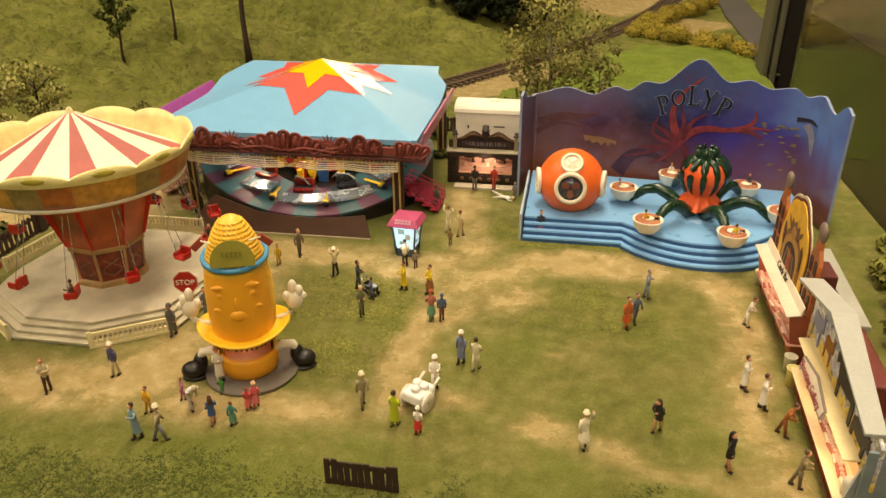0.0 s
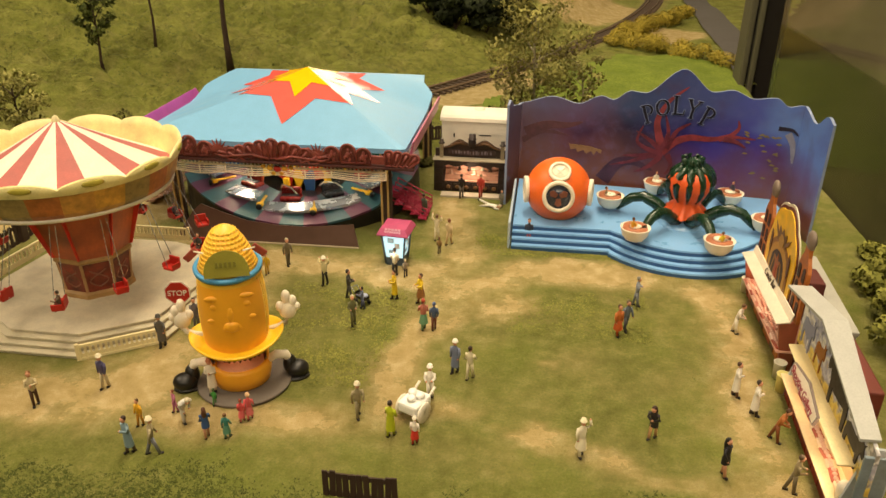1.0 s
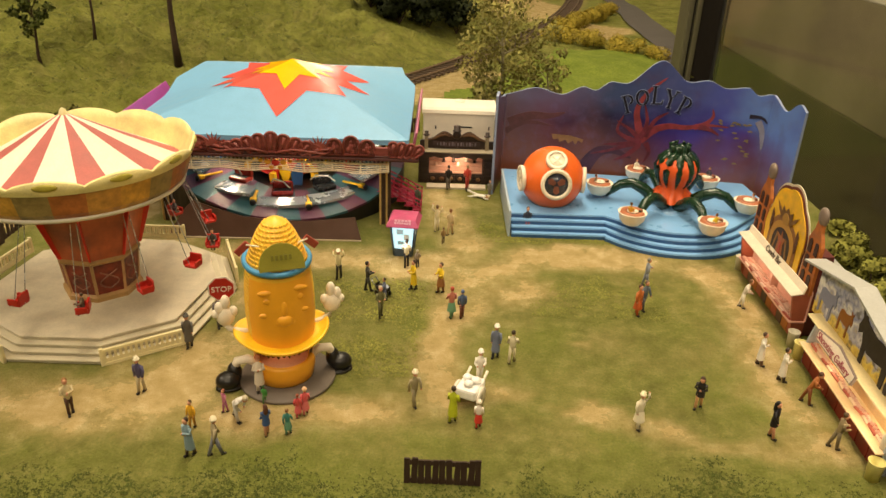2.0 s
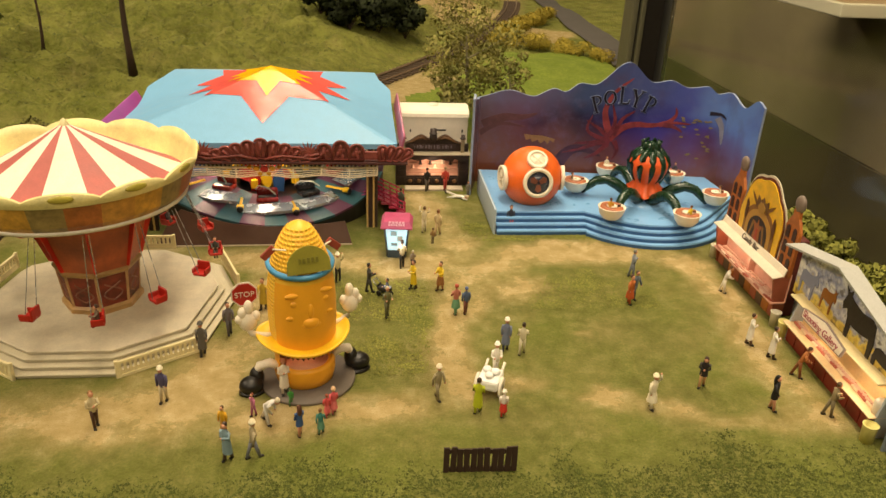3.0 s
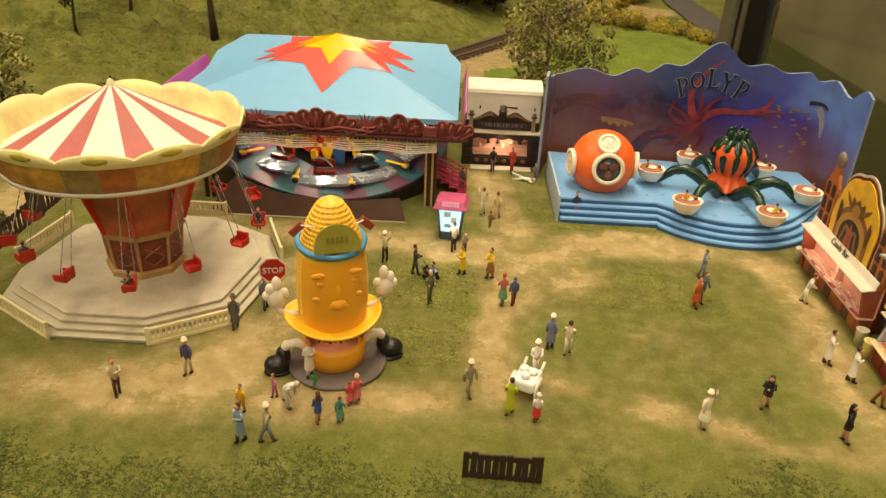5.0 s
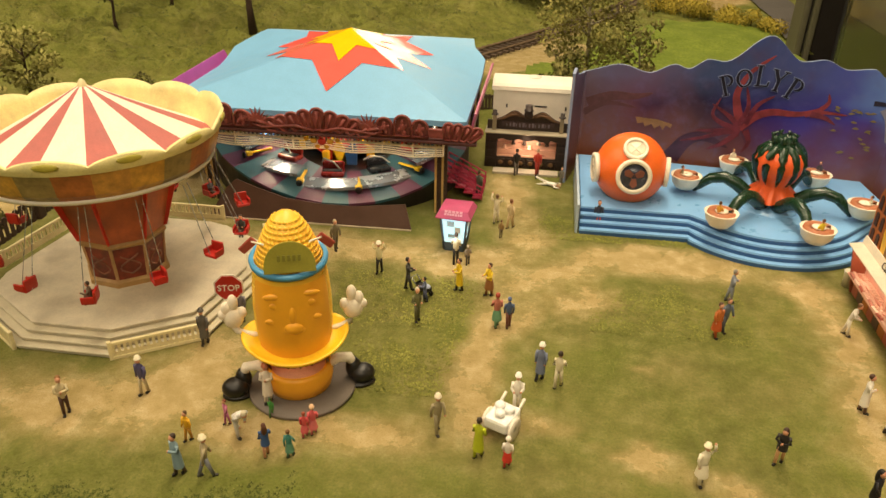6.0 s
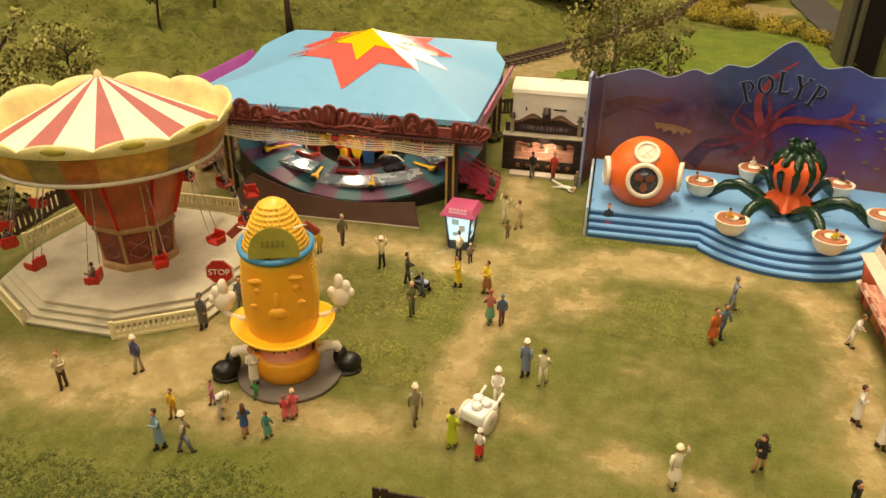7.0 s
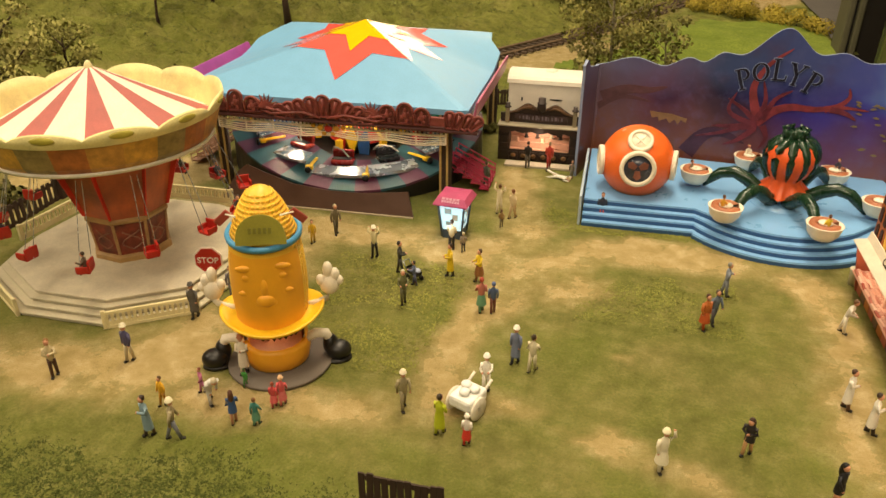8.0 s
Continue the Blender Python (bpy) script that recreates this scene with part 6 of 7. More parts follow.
def shooting_gallery():
    st = thing("shooting_gallery", 12.3, 22.65, 0, -93, "shooting gallery with red counter, painted animal scene and pale roof", "market stall")
    half = 3.75
    wide = 4.6
    redw = paint("dark_red_counter", "7c2418", 0.45, 0.15)
    for i in range(8):
        bm = bmesh.new()
        x = -half + i * 2 * half / 8
        box(bm, x + 0.02, x + 2 * half / 8 - 0.02, 0, 0.12, 0, 0.95, bevel=0.03)
        part("counter_panel", bm, redw, st)
    bm = bmesh.new()
    box(bm, -half, half, -0.3, 0.75, 0.95, 1.03, bevel=0.03)
    part("counter_top", bm, paint("warm_counter", "ecd2a4", 0.45, 0.08), st)
    for x in (-half, half):
        bm = bmesh.new()
        plate(bm, [(0, 0), (1.3, 0), (1.3, 3.4), (0.6, 3.4), (0.3, 2.4), (0, 1.0)], 0.12, pose(x + (0.12 if x < 0 else 0), 0, 0, 0, 0, 90))
        part("side_wall", bm, paint("pale_blue_side", "aeb6bc", 0.5, 0.1), st)
    counter_goods(st, -half + 0.3, half - 0.5, 0.25, 1.03, 12, ("c87058", "e8d0b0", "b05844", "f0dcc0"))
    bm = bmesh.new()
    box(bm, -half + 0.1, half - 0.1, 0.62, 0.7, 1.0, 2.5)
    part("target_wall", bm, paint("amber_target_wall", "e8c48c", 0.5, 0.15), st)
    bm = bmesh.new()
    box(bm, -half, half - 0.2, 0, 0.7, 0, 0.08, m=pose(0, -0.26, 2.4, 5, 0, 0), bevel=0.03)
    part("canopy", bm, paint("cream_canopy", "ecd9a4", 0.5, 0.06), st, "cream canopy board")
    bm = bmesh.new()
    plate(bm, [(-1.7, 0), (1.7, 0), (1.78, 0.42), (0, 0.72), (-1.78, 0.42)], 0.1, pose(-0.6, -0.4, 2.1, -12))
    board = part("sign_board", bm, [tint("8a7a72")], st, "pointed pale sign board")
    bm = bmesh.new()
    plate(bm, [(-1.63, 0.04), (1.63, 0.04), (1.7, 0.4), (0, 0.67), (-1.7, 0.4)], 0.04, pose(-0.6, -0.4, 2.1, -12) @ pose(0, -0.0004, 0))
    part("sign_face", bm, IVORY, board)
    ob = part("lettering", lettering("Shooting Gallery", 0.44), tint("9a3a4a"), board)
    ob.matrix_basis = pose(-0.6 * CM, -0.4 * CM, 2.1 * CM, -12) @ pose(0, -0.1 * CM, 0.3 * CM)
    # painted savanna scene with a low gable
    def savanna():
        m, nt, b = nodes_of("savanna_print")
        big, fine, blot = noise_node(nt, 110, 4, 0.6), noise_node(nt, 500, 4), noise_node(nt, 190, 2)
        sep = nt.nodes.new("ShaderNodeSeparateXYZ")
        nt.links.new(nt.nodes.new("ShaderNodeTexCoord").outputs["Object"], sep.inputs[0])
        up = nt.nodes.new("ShaderNodeMath")
        up.operation = "MULTIPLY_ADD"
        nt.links.new(sep.outputs["Z"], up.inputs[0])
        up.inputs[1].default_value, up.inputs[2].default_value = 40.0, -1.55
        lay = nt.nodes.new("ShaderNodeMath")
        lay.operation = "MULTIPLY_ADD"
        nt.links.new(big.outputs[0], lay.inputs[0])
        lay.inputs[1].default_value = 1.3
        nt.links.new(up.outputs[0], lay.inputs[2])
        c = ramp(nt, lay.outputs[0], [(0.0, srgb("c8a440")), (0.2, srgb("e8cf5c")), (0.34, srgb("a4a4be")), (0.55, srgb("f0eeea")), (0.75, srgb("8e94bc")), (1.0, srgb("dcdee2"))])
        c = mix(nt, ramp(nt, blot.outputs[0], [(0.33, grey(0.7)), (0.4, grey(0.0))]), c, srgb("4a4038"))
        c = mix(nt, ramp(nt, fine.outputs[0], [(0.34, grey(0.5)), (0.46, grey(0.0))]), c, srgb("5a5668"))
        nt.links.new(c, b.inputs["Base Color"])
        b.inputs["Roughness"].default_value = 0.45
        return m
    bm = bmesh.new()
    plate(bm, [(-wide, 2.2), (wide, 2.2), (wide, 3.85), (-0.85, 5.2), (-wide, 4.48)], 0.12, pose(0, 0.3, 0))
    scene_board = part("painted_scene", bm, savanna(), st, "painted savanna scene with animals")
    beast = [(-0.9, 0), (-0.72, 0), (-0.66, 0.42), (-0.3, 0.38), (0.3, 0.36), (0.42, 0.4), (0.45, 0), (0.63, 0), (0.68, 0.45), (0.8, 0.62), (1.04, 0.54), (1.12, 0.68),
             (0.98, 0.86), (1.12, 1.02), (0.9, 0.93), (0.72, 1.04), (0.74, 0.9), (0.5, 0.84), (0, 0.78), (-0.6, 0.82), (-0.85, 0.74), (-0.95, 0.4)]
    for x, z, ln, h, c in ((0.75, 2.35, -1.25, 2.2, "2a211e"), (2.9, 2.3, 0.9, 1.3, "30282a"), (-1.75, 2.7, 0.55, 1.25, "9a5e1c"), (-3.5, 2.5, 0.75, 1.5, "8c90ac")):
        bm = bmesh.new()
        line = [(ln * p, h * q) for p, q in beast]
        plate(bm, line if ln > 0 else line[::-1], 0.03, pose(x, 0.26, z))
        part("painted_animal", bm, tint(c), scene_board)
    eave_l, ridge, eave_r = (-5.0, -0.42, 0.5, 4.45), (-0.85, -0.26, 0.6, 5.28), (4.2, -0.12, 0.5, 4.0)
    for (x0, f0, r0, z0), (x1, f1, r1, z1) in ((eave_l, ridge), (ridge, eave_r)):
        bm = bmesh.new()
        a = [bm.verts.new(p) for p in ((x0, f0, z0), (x1, f1, z1), (x1, r1, z1 + 0.04), (x0, r0, z0 + 0.04))]
        b = [bm.verts.new((v.co.x, v.co.y, v.co.z + 0.1)) for v in a]
        for q in ((a[0], a[1], a[2], a[3]), (b[0], b[1], b[2], b[3])):
            bm.faces.new(q)
        for k in range(4):
            bm.faces.new((a[k], a[(k + 1) % 4], b[(k + 1) % 4], b[k]))
        part("roof_board", bm, paint("pale_roof_card", "aeaea8", 0.6, 0.06), st, "pale grey roof board")
    bm = bmesh.new()
    box(bm, -10.4, -3.4, 1.5, 2.15, 3.3, 3.5, bevel=0.04)
    box(bm, -10.3, -3.5, 1.55, 2.1, 0, 3.3)
    part("rear_trailer", bm, GREY_ROOF, st, "pale grey trailer body behind")
    bm = bmesh.new()
    box(bm, wide - 0.15, wide - 0.03, 0.02, 0.85, 0, 3.7, bevel=0.03)
    part("end_board", bm, paint("slate_end_board", "77848c", 0.5, 0.25), st, "slate blue end board")
    bm = bmesh.new()
    box(bm, wide + 0.1, wide + 2.6, 1.0, 3.4, 0, 2.0, bevel=0.06)
    part("side_wagon", bm, paint("orange_wagon", "cf7d22", 0.45, 0.1), st, "orange wagon body beside the gallery")
    bm = bmesh.new()
    box(bm, wide + 0.05, wide + 2.65, 0.95, 1.35, 2.0, 2.3, bevel=0.05)
    part("wagon_rim", bm, paint("cream_rim", "d8c68a", 0.5, 0.08), st)
    bm = bmesh.new()
    lathe(bm, [(0.01, 0), (0.26, 0), (0.27, 0.5), (0.2, 0.62), (0.01, 0.64)], 18, m=pose(half - 0.3, 0.25, 1.03))
    part("white_jar", bm, WHITE, st, "white jar on the counter")
    bm = bmesh.new()
    box(bm, -3.3, 0.7, 0.95, 1.85, 0, 3.5, bevel=0.08)
    part("rear_box", bm, paint("dark_red_box", "6c2c20", 0.5, 0.1), st, "dark red rear box")


shooting_gallery()
point_lamp("ride_bulb", 12.1, 20.4, 2.15, 0.005, (1.0, 0.8, 0.55), 0.3)
point_lamp("ride_bulb", 12.45, 23.9, 2.15, 0.004, (1.0, 0.8, 0.55), 0.3)

# bins beside the stalls
bm = bmesh.new()
lathe(bm, [(0.01, 0.02), (0.22, 0.0), (0.26, 0.74), (0.29, 0.79), (0.24, 0.79), (0.2, 0.4), (0.01, 0.35)], 18)
bin_ = solo("litter_bin", bm, tint("d6d0ba"), 12.55, 27.6, 0, 0, "small pale litter bin standing beside a stall", "bin", "litter bins")
copy_thing(bin_, pose(12.85 * CM, 35.5 * CM, 0))
bm = bmesh.new()
lathe(bm, [(0.01, 0.02), (0.25, 0.0), (0.29, 0.78), (0.32, 0.83), (0.27, 0.83), (0.23, 0.4), (0.01, 0.35)], 18)
tub = solo("litter_bin", bm, tint("e6dc8c"), 12.45, 26.6, 0, 0, "pale yellow tub standing beside the shooting gallery", "bin", "litter bins")
copy_thing(tub, pose(11.85 * CM, 18.75 * CM, 0))


# ---- low fences, serving cart ----

def picket_fence(x, y, rz, length, high, label, step=0.2, fill=0.44):
    f = thing("low_fence", x, y, height(x, y) - 0.02, rz, label, "fence", "low fences")
    bm = bmesh.new()
    for z, t in ((0.05, 0.2), (0.74 * high, 0.2)):
        box(bm, 0, length, -0.04, 0.04, z, z + t)
    part("rail", bm, DARK_WOOD, f)
    n = int(length / step)
    bm = bmesh.new()
    box(bm, -step * fill, step * fill, -0.07, 0.0, 0.0, high, bevel=0.02)
    post = None
    for i in range(n + 1):
        if post is None:
            post = at(part("picket", bm, DARK_WOOD, f), 0, 0, 0)
        else:
            share(post, length * i / n, 0, random.uniform(-0.06, 0.06), 0, 0, random.uniform(-2, 2))
    return f


picket_fence(-5.08, 17.95, -2, 2.5, 1.15, "short dark wooden picket fence standing alone in the grass", 0.24)
picket_fence(-28.9, 22.0, 90, 24.0, 1.3, "long dark wooden picket fence along the meadow", 0.42, 0.3)
picket_fence(-8.6, 57.2, 14, 2.6, 1.3, "dark picket fence between the roundabout and the trailer", 0.24)
for y in (29.0, 35.6):
    bm = bmesh.new()
    box(bm, -0.3, 0.3, -0.3, 0.3, 0, 1.6, bevel=0.06)
    ball(bm, (0, 0, 1.75), 0.25)
    solo("fence_pillar", bm, DARK_WOOD, -28.95, y, 0, 0, "stout dark pillar in the picket fence", "pillar", "fence pillars")

CART_WHITE = paint("clean_white_paint", "ecebe6", 0.45, 0.05)
cart = thing("serving_cart", -2.75, 22.65, 0, -24, "white serving cart with rounded top and two shafts", "cart")
bm = bmesh.new()
box(bm, -0.46, 0.46, -0.55, 0.6, 0.4, 0.9, bevel=0.12)
part("body", bm, CART_WHITE, cart)
bm = bmesh.new()
for px, py in ((-0.2, 0.2), (0.2, 0.15), (0.0, -0.2)):
    ball(bm, (px, py, 1.0), 0.2, 0, (1, 1, 0.7))
part("load", bm, CART_WHITE, cart)
for sx in (-0.53, 0.53):
    bm = bmesh.new()
    lathe(bm, [(0.1, -0.04), (0.42, -0.05), (0.45, 0), (0.42, 0.05), (0.1, 0.04)], 20)
    at(part("wheel", bm, WHITE, cart), sx, -0.1, 0.45, 0, 0, 90)
    bm = bmesh.new()
    tube(bm, [(sx * 0.7, 0.5, 0.78), (sx * 0.7, 0.95, 1.0)], 0.06, 6)
    part("shaft", bm, WHITE, cart)


pram = thing("pram", -6.95, 31.2, 0, 55, "small dark pram with pale blue blanket standing on the grass", "pram")
bm = bmesh.new()
box(bm, -0.2, 0.2, -0.36, 0.36, 0.3, 0.55, bevel=0.08)
part("body", bm, paint("dark_pram_cloth", "26221e", 0.7, 0.15), pram)
bm = bmesh.new()
lathe(bm, [(0.21, -0.19), (0.21, 0.19)], 10, m=pose(0, 0.16, 0.52, 0, 90, 0), a0=0, a1=150)
part("hood", bm, paint("dark_pram_hood", "2c2824", 0.7, 0.15), pram)
bm = bmesh.new()
ball(bm, (0, -0.16, 0.55), 0.2, 0, (0.9, 1.1, 0.45))
part("blanket", bm, paint("pale_blue_blanket", "a9b2cc", 0.7, 0.1), pram, "pale blue blanket")
bm = bmesh.new()
tube(bm, [(-0.18, 0.34, 0.5), (-0.18, 0.62, 0.8), (0.18, 0.62, 0.8), (0.18, 0.34, 0.5)], 0.03, 6)
part("handle", bm, SILVER, pram)
for px, py in ((-0.2, -0.25), (0.2, -0.25), (-0.2, 0.25), (0.2, 0.25)):
    bm = bmesh.new()
    lathe(bm, [(0.03, -0.03), (0.13, -0.03), (0.15, 0), (0.13, 0.03), (0.03, 0.03)], 12)
    at(part("wheel", bm, BLACK, pram), px, py, 0.15, 0, 0, 90)
    bm = bmesh.new()
    tube(bm, [(px, py, 0.15), (px * 0.7, py * 0.8, 0.34)], 0.025, 5)
    part("strut", bm, SILVER, pram)


# ---- painted figurines: plain little shapes, one mesh each ----
def figurine(x, y, rz, top, low, hair, label, h=2.0, style="trousers", arms="down", hat=None, z=0.0, lean=None, stride=0.16, bend=0.0):
    bm = bmesh.new()
    s = h / 2.28
    wob = math.sin(x * 7.3 + y * 3.1)
    lean = 0.5 + 1.5 * wob if lean is None else lean
    shoe = 4
    if style == "lying":
        base = pose(0, 0, 0.15, 90, 0, 0)
    else:
        base = pose(0, 0, 0, lean, 0, 0)
    if style == "seated":
        for sx in (-0.1, 0.1):
            tube(bm, [(sx, 0, 0.12), (sx, -0.35, 0.12), (sx, -0.38, -0.3)], [0.1, 0.09, 0.07], 6, 2)
        hip = 0.1
    else:
        for sx in (-1, 1):
            fy = sx * stride
            tube(bm, [(sx * 0.1, fy, 0.05), (sx * 0.1, fy * 0.5, 0.5), (sx * 0.09, 0, 0.95)], [0.075, 0.09, 0.12], 7, 2)
            box(bm, sx * 0.1 - 0.07, sx * 0.1 + 0.07, fy - 0.18, fy + 0.07, 0, 0.1, shoe, bevel=0.03)
        hip = 0.9
    if style == "skirt":
        lathe(bm, [(0.3, hip - 0.45), (0.24, hip - 0.1), (0.17, hip + 0.1)], 12, 2)
    if style == "dress":
        lathe(bm, [(0.24, hip - 0.22), (0.23, hip), (0.19, hip + 0.2)], 12, 1, sx=1, sy=0.8)
        ball(bm, (0, 0.1, hip + 0.72), 0.16, 3, (1, 0.8, 2.0), 2)
    if style == "coat":
        lathe(bm, [(0.27, hip - 0.52), (0.23, hip), (0.2, hip + 0.2)], 12, 1, sx=1, sy=0.8)
    lathe(bm, [(0.01, hip - 0.06), (0.18, hip - 0.04), (0.19, hip + 0.15), (0.22, hip + 0.42), (0.21, hip + 0.58), (0.09, hip + 0.68), (0.07, hip + 0.74)], 12, 1, sx=1, sy=0.68)
    sh = hip + 0.58
    routes = {"down": [(0.23, 0, 0), (0.29, 0.0, -0.3), (0.26, -0.08, -0.58)],
              "front": [(0.23, 0, 0), (0.28, -0.06, -0.28), (0.16, -0.38, -0.25)],
              "up": [(0.23, 0, 0), (0.42, -0.02, 0.12), (0.36, -0.02, 0.42)],
              "fold": [(0.23, 0, 0), (0.3, -0.05, -0.28), (0.02, -0.22, -0.26)]}
    for sx in (-1, 1):
        kind_ = arms if arms != "wave" else ("up" if sx > 0 else "down")
        swing = sx * 0.1 * wob if kind_ == "down" else 0.05 * sx * wob
        pts = [(sx * a, b - swing * j, sh + c + 0.05 * j * sx * wob) for j, (a, b, c) in enumerate(routes[kind_])]
        tube(bm, pts, [0.085, 0.075, 0.06], 6, 1)
        ball(bm, pts[-1], 0.065, 0, sub=1)
    ball(bm, (0, -0.02, hip + 0.88), 0.135, 0, (0.95, 1, 1.15))
    ball(bm, (0, 0.03, hip + 0.93), 0.14, 3, (0.95, 1, 1.0))
    if hat:
        lathe(bm, [(0.175, hip + 0.94), (0.175, hip + 0.97), (0.14, hip + 0.98), (0.125, hip + 1.08), (0.01, hip + 1.1)], 12, 5)
    if bend:
        turn = pose(0, 0, hip, bend) @ pose(0, 0, -hip)
        bmesh.ops.transform(bm, matrix=turn, verts=[v for v in bm.verts if v.co.z > hip - 0.03])
    bmesh.ops.transform(bm, matrix=base @ Matrix.Diagonal((0.86 * s, 0.88 * s, s, 1)), verts=bm.verts)
    mats = [tint("c89070"), tint(top), tint(low), tint(hair), tint("1e1812"), tint(hat or hair)]
    return solo("figurine", bm, mats, x, y, z, rz, label, "figurine", "painted figurines")


